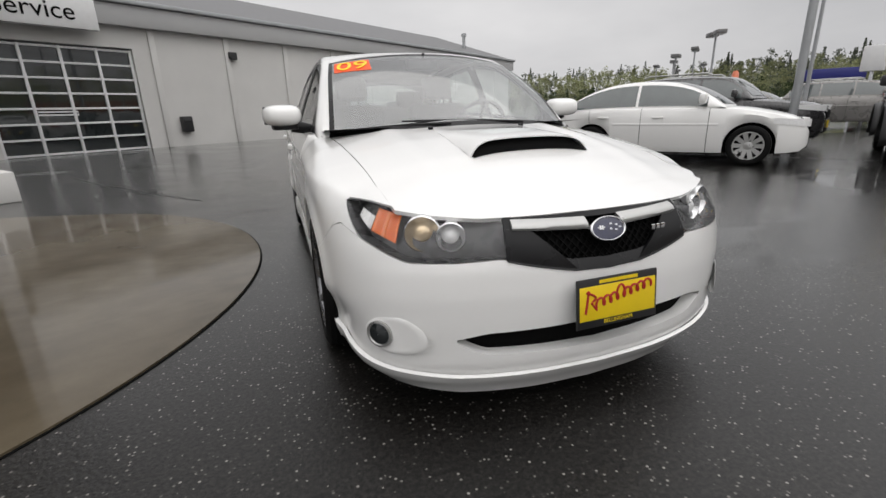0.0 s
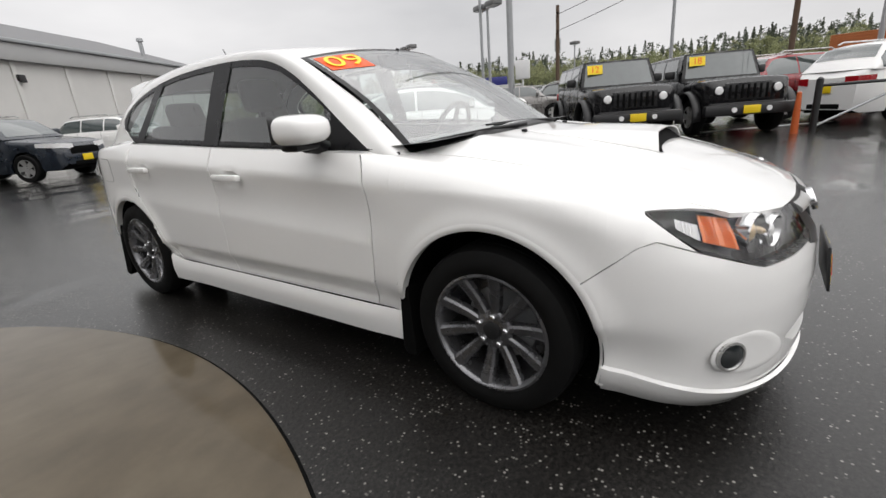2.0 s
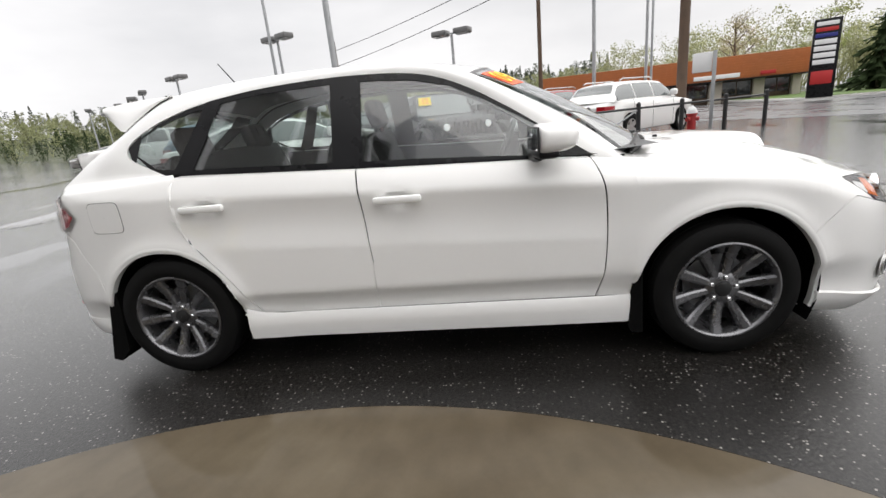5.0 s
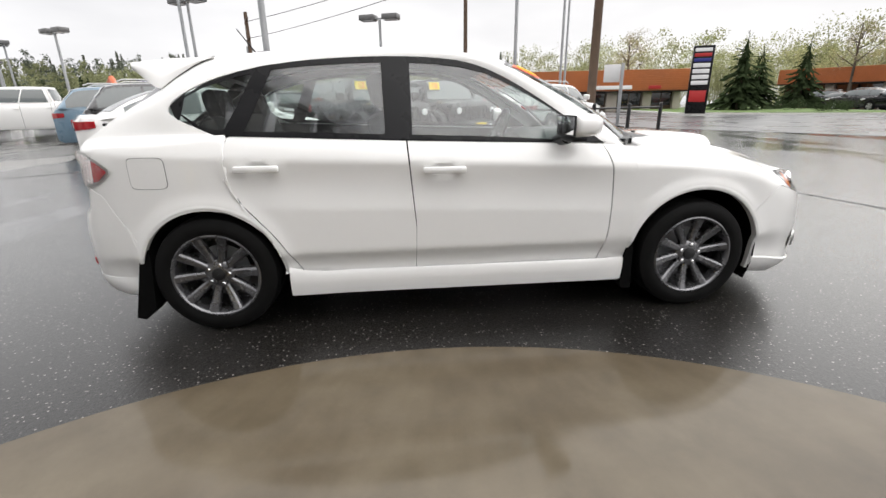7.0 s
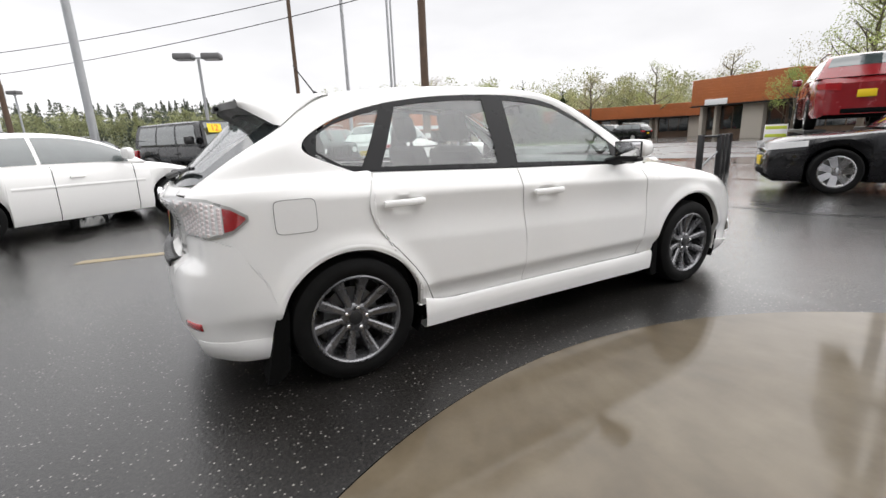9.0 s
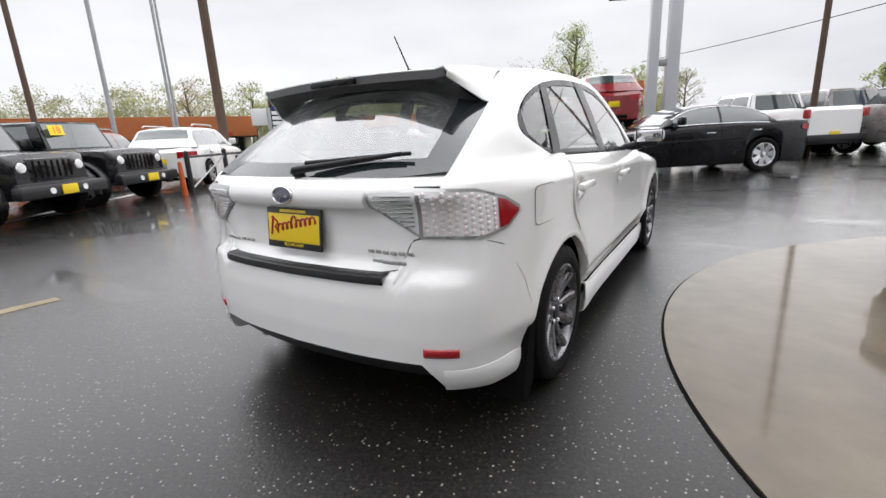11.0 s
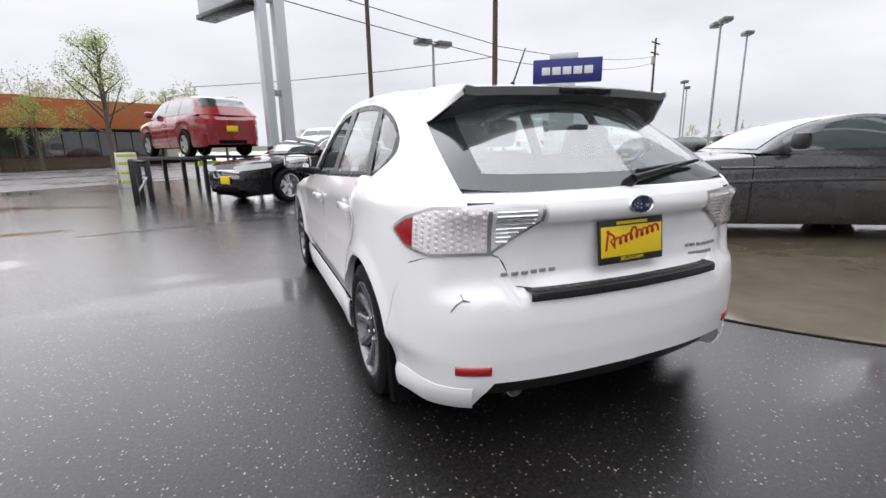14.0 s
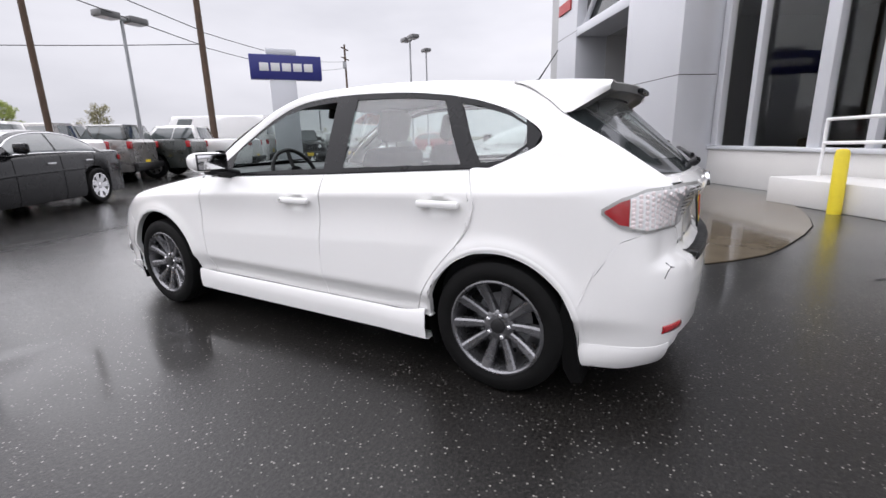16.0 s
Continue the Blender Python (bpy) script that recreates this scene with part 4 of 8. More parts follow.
def hatchback():
    car = empty("hatchback", label="wet white compact hatchback with hood scoop and gunmetal wheels", category="car")

    # --- bumper, with its intake left open
    edge = u_at(-1.60)
    mouth = u_front(0.50)

    def lip_z(u):
        return interp(u, (0, u_front(0.5), u_front(0.75), edge), (0.20, 0.205, 0.235, 0.292))

    def mouth_lo(u):
        return interp(u, (0, mouth * 0.8, mouth), (0.272, 0.285, 0.33))

    def mouth_hi(u):
        return interp(u, (0, mouth * 0.8, mouth), (0.37, 0.365, 0.345))

    edge = u_at(-1.622)
    lip_us, inner = steps(0, u_at(-1.694), 46), steps(0, mouth, 18)
    outer = steps(mouth, u_at(-1.698), 26) + steps(u_at(-1.698), edge, 12)[1:]
    us = inner + outer[1:]
    arch_z = lambda u: under(curve_at(OUTLINE, u)[1], 0.0)  # noqa: E731
    high = mouth_hi(mouth)
    lerp = lambda a, b, t: a + (b - a) * t  # noqa: E731
    shell("front_bumper", [
        (lambda u, v: skin(u, lerp(mouth_hi(u), chin(u), v), 0), inner, steps(0, 1, 12)),
        (lambda u, v: skin(u, lerp(lip_z(u), mouth_lo(u), v), 0), inner, steps(0, 1, 3)),
        (lambda u, v: skin(u, lerp(max(high, arch_z(u)), max(chin(u), arch_z(u)), v), 0), outer, steps(0, 1, 12)),
        (lambda u, v: skin(u, lerp(max(lip_z(u), min(arch_z(u), high)), high, v), 0), outer, steps(0, 1, 6)),
        (lambda u, v: skin(u, mouth_hi(u), -0.05 * v), inner, steps(0, 1, 2)),
        (lambda u, v: skin(u, mouth_lo(u), -0.05 * v), inner, steps(0, 1, 2)),
        (lambda u, v: skin(u, chin(u), -0.03 * v), us, steps(0, 1, 2)),
    ], WHITE, car)
    shell("intake", [(lambda u, v: skin(u, lerp(0.24, 0.40, v), -0.055), steps(0, mouth + 0.3, 16), steps(0, 1, 3))], SHADE, car, "black lower intake", 0)
    shell("front_lip", [
        (lambda u, v: skin(u, lip_z(u) + 0.006 - 0.006 * v, 0.004 + 0.014 * v), lip_us, steps(0, 1, 2)),
        (lambda u, v: skin(u, lerp(lip_z(u), lip_z(u) - 0.1, v), 0.018 - 0.035 * v * v), lip_us, steps(0, 1, 4)),
        (lambda u, v: skin(u, lip_z(u) - 0.1, -0.017 - 0.1 * v), lip_us, steps(0, 1, 2)),
    ], WHITE, car)
    # fog lamp pockets and lamps
    for s in (1, -1):
        uf, zf = u_front(0.685), 0.352
        x, y, z = skin(uf, zf)
        a, b = Vector(skin(uf - 0.2, zf)), Vector(skin(uf + 0.2, zf))
        m = facing((s * x, y, z), (s * (b - a).x, (b - a).y, 0), (0, 0, 1)) @ Matrix.Rotation(0 if s > 0 else 0, 4, "Z")
        n = 1 if (m.to_3x3() @ Vector((0, 0, 1))).y < 0 else -1
        pocket = empty("fog_lamp")
        pocket.parent, pocket.matrix_basis = car, m
        bm = bmesh.new()
        ring = lambda r, h: [(r * 1.75 * math.cos(t) - 0.02 * r / 0.06, r * math.sin(t), n * h) for t in steps(0, 2 * math.pi, 28)[:-1]]  # noqa: E731
        loops = [[bm.verts.new(p) for p in ring(r, h)] for r, h in ((0.067, 0.001), (0.062, 0.004), (0.05, 0.0035), (0.042, 0.003))]
        for p, q in zip(loops, loops[1:]):
            for k in range(28):
                bm.faces.new((p[k], p[(k + 1) % 28], q[(k + 1) % 28], q[k]))
        bm.faces.new(loops[-1])
        part("pocket", bm, WHITE, pocket)
        bm = bmesh.new()
        lathe(bm, [(0.047, 0.0), (0.047, n * 0.012), (0.04, n * 0.014), (0.036, n * 0.008), (0.001, n * 0.004)], 28, "z", Matrix.Translation((0.035, 0, 0)))
        part("bezel", bm, SATIN, pocket)
        bm = bmesh.new()
        lathe(bm, [(0.037, n * 0.0105), (0.02, n * 0.0165), (0.001, n * 0.018)], 28, "z", Matrix.Translation((0.035, 0, 0)))
        part("lens", bm, DARKGLASS, pocket)

    # --- grille with wing bar and badge
    gu = u_front(0.345)
    grille = shell("grille", [(lambda u, v: skin(u, lerp(chin(u) - 0.004, brow(u), v), -0.03), steps(0, gu, 14), steps(0, 1, 4))], SHADE, car, "black mesh grille", 0)
    shell("surround", [
        (lambda u, v: skin(u, chin(u) - 0.004 + 0.034 * v, 0.004 - 0.014 * v), steps(0, gu, 14), steps(0, 1, 3)),
        (lambda u, v: skin(u, brow(u) - 0.018 * v, -0.004), steps(0, gu, 14), steps(0, 1, 2)),
        (lambda a, v: (lambda u: skin(u, lerp(chin(u) - 0.004, brow(u), v), 0.002))(lerp(lerp(gu - 0.95, gu - 0.1, v), gu + 0.02, a)), steps(0, 1, 5), steps(0, 1, 6)),
    ], TRIM, grille, "satin black grille frame")
    bm = bmesh.new()
    for k in range(-26, 27):
        for lean in (1, -1):
            pts = []
            for t in steps(0, 1, 6):
                x = k * 0.03 + lean * 0.16 * (t - 0.5)
                if abs(x) > 0.33:
                    continue
                u = u_front(abs(x))
                p = skin(u, lerp(0.55, 0.715, t), -0.022)
                if p[2] > chin(u) - 0.002:
                    pts.append((math.copysign(p[0], x), p[1], p[2]))
            for a, b in zip(pts, pts[1:]):
                tube(bm, a, b, 0.0035, 0.0035, 4, False)
    part("mesh", bm, SHADE, grille)
    shell("wing_bar", [(lambda u, v: skin(u, lerp(0.668 + 0.018 * u / gu, 0.705 + 0.012 * u / gu, v), 0.004 + 0.012 * math.sin(math.pi * v)), steps(u_front(0.065), gu - 0.08, 10), steps(0, 1, 4))], SATIN, grille, "satin silver wing bar", 0.02)

    def badge(at, tilt, w, h):
        b = empty("badge")
        b.parent, b.matrix_basis = car, Matrix.Translation(at) @ Matrix.Rotation(tilt, 4, "X") @ Matrix.Diagonal((w, 1, h, 1))
        bm = bmesh.new()
        lathe(bm, [(1.0, 0.012), (1.0, -0.004), (0.97, -0.008), (0.9, -0.008), (0.87, -0.004)], 36, "y")
        part("ring", bm, CHROME, b)
        bm = bmesh.new()
        lathe(bm, [(0.9, -0.003), (0.5, -0.0055), (0.001, -0.006)], 36, "y")
        part("enamel", bm, BADGE, b, "dark blue oval")
        bm = bmesh.new()
        for x, z, r in ((-0.42, 0.12, 0.2), (0.12, 0.34, 0.09), (0.42, 0.22, 0.09), (0.1, -0.05, 0.09), (0.38, -0.16, 0.09), (0.62, 0.02, 0.08)):
            for k in range(3):
                t = Matrix.Translation((x, -0.007, z)) @ Matrix.Rotation(math.pi / 3 * k, 4, "Y")
                box(bm, -r, r, -0.0015, 0.0015, -r * 0.2, r * 0.2, m=t)
        part("stars", bm, CHROME, b, smooth=False)

    badge((0, -2.214, 0.668), radians(-22), 0.069, 0.041)
    badge((0, 2.079, 0.935), radians(180 + 8), 0.058, 0.034)
    bm = bmesh.new()
    for k in range(3):
        p = skin(u_front(0.19 + 0.022 * k), 0.652, 0.006)
        box(bm, p[0] - 0.008, p[0] + 0.008, p[1] - 0.012, p[1] - 0.004, 0.643, 0.661, 0.002)
    part("grille_badge", bm, CHROME, car, "small chrome letters")

    # --- headlights
    tip = u_at(-1.80)
    for s in (1, -1):
        lamp = empty("headlight")
        lamp.parent = car
        lo = lambda u: chin(u) + 0.004 if u < u_at(-1.94) else lerp(chin(u_at(-1.94)) + 0.004, 0.762, (u - u_at(-1.94)) / (tip - u_at(-1.94)))  # noqa: E731
        us = steps(gu - 0.05, tip, 22)
        for name, out, mat in (("housing", -0.05, LAMPDARK), ("lens", 0.001, CLEAR)):
            bm = bmesh.new()
            sheet(bm, one_side(lambda u, v: skin(u, lerp(lo(u), brow(u) - 0.003, v), out * (0.35 + 0.65 * smoothstep(gu - 0.05, gu + 0.5, u)) if out < 0 else out), s), us, steps(0, 1, 8))
            if out < 0:
                for v0 in (0, 1):
                    sheet(bm, one_side(lambda u, v: skin(u, lerp(lo(u), brow(u) - 0.003, v0), out * v), s), us, steps(0, 1, 1))
            ob = part(name, bm, mat, lamp)
            if name == "lens":
                ob.visible_shadow = False
        for uu, zz, r, mat in ((u_front(0.515), 0.668, 0.046, CHROME), (u_front(0.605), 0.678, 0.056, CHROME)):
            p = skin(uu, zz, -0.05)
            m = facing((s * p[0], p[1], p[2]), (s * 1.0, 0.35, 0), (0, 0, 1))
            n = -1 if (m.to_3x3() @ Vector((0, 0, 1))).y > 0 else 1
            bm = bmesh.new()
            lathe(bm, [(r * 1.08, -n * 0.01), (r * 1.08, n * 0.026), (r, n * 0.03), (r * 0.86, n * 0.014), (r * 0.62, n * 0.0)], 28, "z")
            part("reflector", bm, mat, lamp, m=m)
            bm = bmesh.new()
            lathe(bm, [(r * 0.64, n * 0.0), (r * 0.5, n * 0.016), (r * 0.25, n * 0.024), (0.001, n * 0.026)], 28, "z")
            part("projector", bm, BULB if r > 0.05 else LAMPWHITE, lamp, m=m)
        # amber signal and bright corner reflector
        for name, mat, u0, u1, v0, v1, words in (("turn_signal", AMBER, u_front(0.675), u_front(0.75), 0.22, 0.82, "amber turn signal"), ("corner_reflector", LAMPWHITE, u_front(0.753), u_front(0.753) + 0.45 * (tip - u_front(0.753)), 0.25, 0.6, "clear corner reflector")):
            bm = bmesh.new()
            sheet(bm, one_side(lambda u, v: skin(u, lerp(lo(u), brow(u), v), -0.024 + 0.004 * math.sin(90 * u)), s), steps(u0, u1, 20), steps(v0, v1, 4))
            part(name, bm, mat, lamp, words)

    # --- hood, scoop, fenders
    shell("hood", [(hood_at, steps(-1, 1, 44), steps(0, 1, 36)), ], WHITE, car, mirror=False, thick=0.014)
    sy0, sy1, sw = -1.70, -1.15, 0.272

    def scoop_at(p, q):
        y = sy0 + (sy1 - sy0) * q - 0.03 * (1 - q) * abs(p) ** 3
        x = sw * p * (1 - 0.10 * q)
        lift = 0.05 * (1 - abs(p) ** 9) * (1 - smoothstep(-0.12, 1.0, q)) * 1.04
        return x, y, hood_z(x, y) + lift + 0.0015

    def mouth_at(p, v):
        a = scoop_at(p, 0)
        x, y = a[0] * (1 - 0.03 * v), a[1] + 0.03 - 0.045 * v
        return x, y, lerp(a[2] - 0.006, hood_z(x, y) + 0.002, v)

    scoop = shell("hood_scoop", [(scoop_at, steps(-1, 1, 32), steps(0, 1, 16))], WHITE, car, mirror=False, thick=0.005)
    bm = bmesh.new()
    sheet(bm, mouth_at, steps(-0.985, 0.985, 28), steps(0, 1, 4))
    part("scoop_mouth", bm, SHADE, scoop, "black scoop opening")
    lamp_low = lambda u: lerp(chin(u_at(-1.94)), 0.762, (u - u_at(-1.94)) / (u_at(-1.80) - u_at(-1.94)))  # noqa: E731
    for s in (1, -1):
        ys = arch_ys(-1.80, -0.797, 40)
        low = lambda y: max(under(y, 0.31), chin(u_at(y)) + 0.004 if y < -1.60 else 0)  # noqa: E731

        def fender_at(y, z):
            yy = y + (door_front(z) - 0.006 + 0.797) * smoothstep(-1.05, -0.797, y)
            return skin(u_at(yy), z)

        def fender_top(y, v):
            a = fender_at(y, shoulder(y))
            x = lerp(a[0], seam_x(a[1]) + 0.003, v)
            return x, a[1], hood_z(x, a[1]) + (a[2] - hood_z(a[0], a[1])) * (1 - v)

        def fender_nose(k, v):
            """The short piece of fender over the headlight's outer end."""
            u = lerp(u_front(0.668), u_at(-1.80), k)
            a, b = skin(u, brow(u) + 0.001), fender_top(-1.80, 1 - k)
            return tuple(lerp(a[i], b[i], v) for i in range(3))

        shell("fender", [
            (one_side(lambda y, v: fender_at(y, lerp(low(y), shoulder(y), v)), s), ys, [1 - (1 - t) ** 1.7 for t in steps(0, 1, 22)]),
            (one_side(fender_top, s), ys, steps(0, 1, 6)),
            (one_side(fender_nose, s), steps(0, 1, 6), steps(0, 1, 6)),
            (one_side(lambda y, v: skin(u_at(y), lerp(chin(u_at(y)) + 0.004, max(chin(u_at(y)) + 0.004, lamp_low(u_at(y)) - 0.002), v)), s), steps(-1.94, -1.80, 10), steps(0, 1, 5)),
            (one_side(lambda y, v: (skin(u_at(y), low(y))[0] - 0.03 * v, y, low(y) - 0.002 * v), s), ys, steps(0, 1, 2)),
        ], WHITE, car, mirror=False)
        # doors
        def fdoor(q, v, s=s):
            z = lerp(0.31, 0.944, v)
            a, b = door_front(z), interp(z, (0.31, 0.55, 1.0), (0.262, 0.255, 0.292))
            y = lerp(a, b, q)
            z = lerp(0.31, shoulder(y), v)
            p = skin(u_at(y), z)
            return s * p[0], p[1], p[2]

        def rdoor(q, v, s=s):
            z = lerp(0.31, 1.012, v)
            y = lerp(interp(z, (0.31, 0.55, 1.0), (0.2642, 0.2572, 0.2942)), door_rear(z), q)
            z = lerp(0.31, shoulder(y), v)
            p = skin(u_at(y), z)
            return s * p[0], p[1], p[2]

        for fn, hy in ((fdoor, 0.105), (rdoor, 1.03)):
            ledge = lambda q, v, fn=fn: (fn(q, 1)[0] + (s * (glass_x(fn(q, 1)[1], belt(min(1.2, max(-0.78, fn(q, 1)[1])))) - 0.012) - fn(q, 1)[0]) * v, fn(q, 1)[1], fn(q, 1)[2] + 0.004 * v)  # noqa: E731
            door = shell("door", [(fn, steps(0, 1, 48), steps(0, 1, 40)), (ledge, steps(0, 1, 48), steps(0, 1, 2))], WHITE, car, mirror=False)
            handle = empty("handle")
            handle.parent = door
            zh = 0.838 + 0.032 * (hy + 0.0) + (0.0 if hy < 0.5 else -0.003)
            hx = skin(u_at(hy - 0.13), zh)[0]
            bm = bmesh.new()
            box(bm, -0.019, 0.014, -0.11, 0.11, -0.017, 0.017, 0.012, Matrix.Translation((s * (hx + 0.022), hy, zh)))
            part("grip", bm, WHITE, handle)
            if hy < 0.5:
                bm = bmesh.new()
                lathe(bm, [(0.011, 0.0), (0.011, s * 0.004), (0.001, s * 0.004)], 14, "x", Matrix.Translation((s * (hx + 0.034), hy - 0.09, zh)))
                part("key_cylinder", bm, CHROME, handle)
        # side panel: from the rear arch and door edge over the shoulder into the pillar, and along the cant rail
        ang = lambda k: radians(lerp(196, 17.7, k / 0.9))  # noqa: E731
        hub, arch = HUBS[1]

        def lower(k):
            if k > 0.9:
                y = lerp(1.652, 1.93, (k - 0.9) / 0.1)
                return y, tail_top(u_at(y)) + 0.003
            return hub + arch * math.cos(ang(k)), max(0.316 + arch * math.sin(ang(k)), 0.306)

        def upper(k):
            if k < 0.45:
                z = lerp(0.31, 1.012, k / 0.45)
                return door_rear(z) + 0.006, z
            y = lerp(door_rear(1.012) + 0.006, 2.0, (k - 0.45) / 0.55)
            return y, shoulder(y)

        def quarter(k, v):
            a, b = lower(k), upper(k)
            return skin(u_at(lerp(a[0], b[0], v)), lerp(a[1], b[1], v))

        def haunch(k, v):
            """The soft shoulder from the quarter's upper edge up into the rear pillar."""
            t = (k - 0.45) / 0.55
            y, z = upper(k)
            a, a0, b, b1 = (Vector(w) for w in (skin(u_at(y), z), skin(u_at(y), z - 0.02), rail(12, t), rail(11.8, t)))
            span_ab = (b - a).length
            ta, tb = (a - a0).normalized() * span_ab, (b1 - b).normalized() * span_ab
            return tuple(a * (2 * v ** 3 - 3 * v * v + 1) + ta * (v ** 3 - 2 * v * v + v) + b * (3 * v * v - 2 * v ** 3) + tb * (v ** 3 - v * v))

        aft = steps(0.45, 1, 26)
        shell("side_panel", [(one_side(quarter, s), steps(0, 0.45, 22) + aft[1:], steps(0, 1, 22)),
                             (one_side(lambda k, v: (quarter(k, 0)[0] - 0.03 * v, *quarter(k, 0)[1:]), s), steps(0, 0.9, 30), steps(0, 1, 2)),
                             (one_side(haunch, s), aft, steps(0, 1, 8)),
                             (one_side(rail, s), steps(0, 12, 72), steps(0, 1, 26))], WHITE, car, mirror=False, angle=50)
        # side windows, frames and trim
        strip = lambda name, yl, yr, t0, t1, mat, out=0.0, label="": part(name, (lambda bm: (sheet(bm, one_side(lambda a, t: flank_glass(lerp(yl(t), yr(t), a), t, out), s), steps(0, 1, 14), steps(t0, t1, 8)), bm)[1])(bmesh.new()), mat, car, label)  # noqa: E731
        con = lambda v: (lambda t: v)  # noqa: E731
        strip("window_frame", con(-0.78), con(1.449), 0.925, 1.0, TRIM, 0.004)
        strip("window_frame", con(-0.78), con(1.449), -0.06, 0.055, TRIM, 0.004)
        strip("sail_panel", con(-0.779), lambda t: -0.555 + 0.03 * t, 0.0, 1.0, TRIM, 0.005)
        strip("window_frame", lambda t: 0.262 - 0.0 * t, lambda t: 0.40 + 0.01 * t, 0.0, 1.0, TRIM, 0.006)
        strip("window_frame", lambda t: 1.105 - 0.16 * t, lambda t: 1.205 - 0.17 * t, 0.0, 1.0, TRIM, 0.006)
        strip("window_frame", lambda t: 1.405 - 0.03 * t, con(1.45), 0.0, 1.0, TRIM, 0.004)
        for yl, yr in ((lambda t: -0.555 + 0.03 * t, con(0.262)), (con(0.40), lambda t: 1.105 - 0.16 * t), (lambda t: 1.205 - 0.17 * t, lambda t: 1.405 - 0.03 * t)):
            if s > 0 and yr(0) < 0.3:
                continue  # the driver's window is wound down
            strip("side_window", yl, yr, 0.05, 0.93, GLASS).visible_shadow = False
        # sill skirt, flaps, mirror
        prof = [(0.0, 0.312), (0.012, 0.318), (0.022, 0.30), (0.026, 0.252), (0.016, 0.186), (-0.01, 0.173), (-0.09, 0.178)]
        shell("side_skirt", [(one_side(lambda y, k: (0.836 + prof[k][0] * (0.55 + 0.45 * smoothstep(-0.92, -0.7, y)) + 0.012 * smoothstep(0.6, 0.93, y), y, prof[k][1] + 0.03 * smoothstep(0.8, 0.935, y) * (k < 3)), s), steps(-0.925, 0.935, 20), range(7))], WHITE, car, mirror=False, thick=0.006)
        for name, y, z0, z1, lean in (("mud_flap", 1.655, 0.13, 0.44, 0.02),) if s > 0 else (("mud_flap", 1.684, 0.085, 0.44, 0.045), ("mud_flap", -0.935, 0.13, 0.43, 0.0)):
            bm = bmesh.new()
            rear = y > 0
            prof2 = [(y - 0.05, z1 + 0.06), (y - 0.012, z1), (y + 0.025 + lean, z0 + 0.012), (y - 0.02 + lean, z0), (y - 0.035, z0 + 0.06), (y - 0.062, z1 - 0.03)] if rear else [(y - 0.02, z1), (y + 0.02, z1), (y + 0.035 + lean, z0 + 0.03), (y + 0.02 + lean, z0), (y - 0.03 + lean, z0)]
            rows = [[bm.verts.new((s * x, a, b)) for a, b in prof2] for x in (0.69, 0.853)]
            for k in range(len(prof2)):
                bm.faces.new((rows[0][k], rows[0][(k + 1) % len(prof2)], rows[1][(k + 1) % len(prof2)], rows[1][k]))
            bm.faces.new(rows[0])
            bm.faces.new(rows[1][::-1])
            part(name, bm, SHADE, car, "black mud flap")
        mirror = empty("door_mirror")
        mirror.parent, mirror.matrix_basis = car, Matrix.Translation((s * 0.925, -0.53, 1.05)) @ Matrix.Rotation(s * radians(-8), 4, "Z")
        bm = bmesh.new()

        def pod(a, b):
            ca, sa, cb, sb = math.cos(a), math.sin(a), math.cos(b), math.sin(b)
            e = lambda v, n: math.copysign(abs(v) ** n, v)  # noqa: E731
            back = 0.135 if sa * 0 + e(cb, 0.6) * e(ca, 0.7) < 0 else 0.04
            return 0.104 * e(cb, 0.62) * e(sa, 0.62), back * e(cb, 0.62) * e(ca, 0.7), 0.058 * e(sb, 0.7)

        sheet(bm, pod, steps(0, 2 * math.pi, 32), steps(-math.pi / 2, math.pi / 2, 16))
        part("mirror_shell", bm, WHITE, mirror)
        bm = bmesh.new()
        box(bm, -0.092, 0.092, 0.034, 0.0432, -0.049, 0.049, 0.004)
        part("mirror_bezel", bm, PLASTIC, mirror, "black mirror surround")
        bm = bmesh.new()
        box(bm, -0.084, 0.084, 0.0425, 0.0445, -0.042, 0.042, 0.0008)
        part("mirror_glass", bm, CHROME, mirror)
        bm = bmesh.new()
        box(bm, -0.09, 0.05, -0.06, 0.03, -0.08, -0.045, 0.016, Matrix.Translation((-s * 0.03, 0.005, 0.0)))
        tube(bm, (-s * 0.05, 0.0, -0.06), (-s * 0.17, 0.0, -0.085), 0.035, 0.03)
        part("mirror_foot", bm, TRIM, mirror)

    # fuel door on the right side
    for out, grow, mat in ((0.0008, 0.0025, CABIN), (0.0022, 0.0, WHITE)):
        bm = bmesh.new()
        soft = lambda c: math.copysign(abs(c) ** 0.3, c)  # noqa: E731
        sheet(bm, one_side(lambda a, r: skin(u_at(1.545 + r * (0.088 + grow) * soft(math.cos(a))), 0.857 + r * (0.074 + grow) * soft(math.sin(a)), out), -1), steps(0, 2 * math.pi, 48), (0.02, 0.5, 1))
        part("fuel_door" if mat is WHITE else "fuel_door_gap", bm, mat, car)

    # --- roof, screens
    shell("roof", [(roof_at, steps(-1, 1, 30), steps(3, 9, 40))], WHITE, car, mirror=False, thick=0.02)
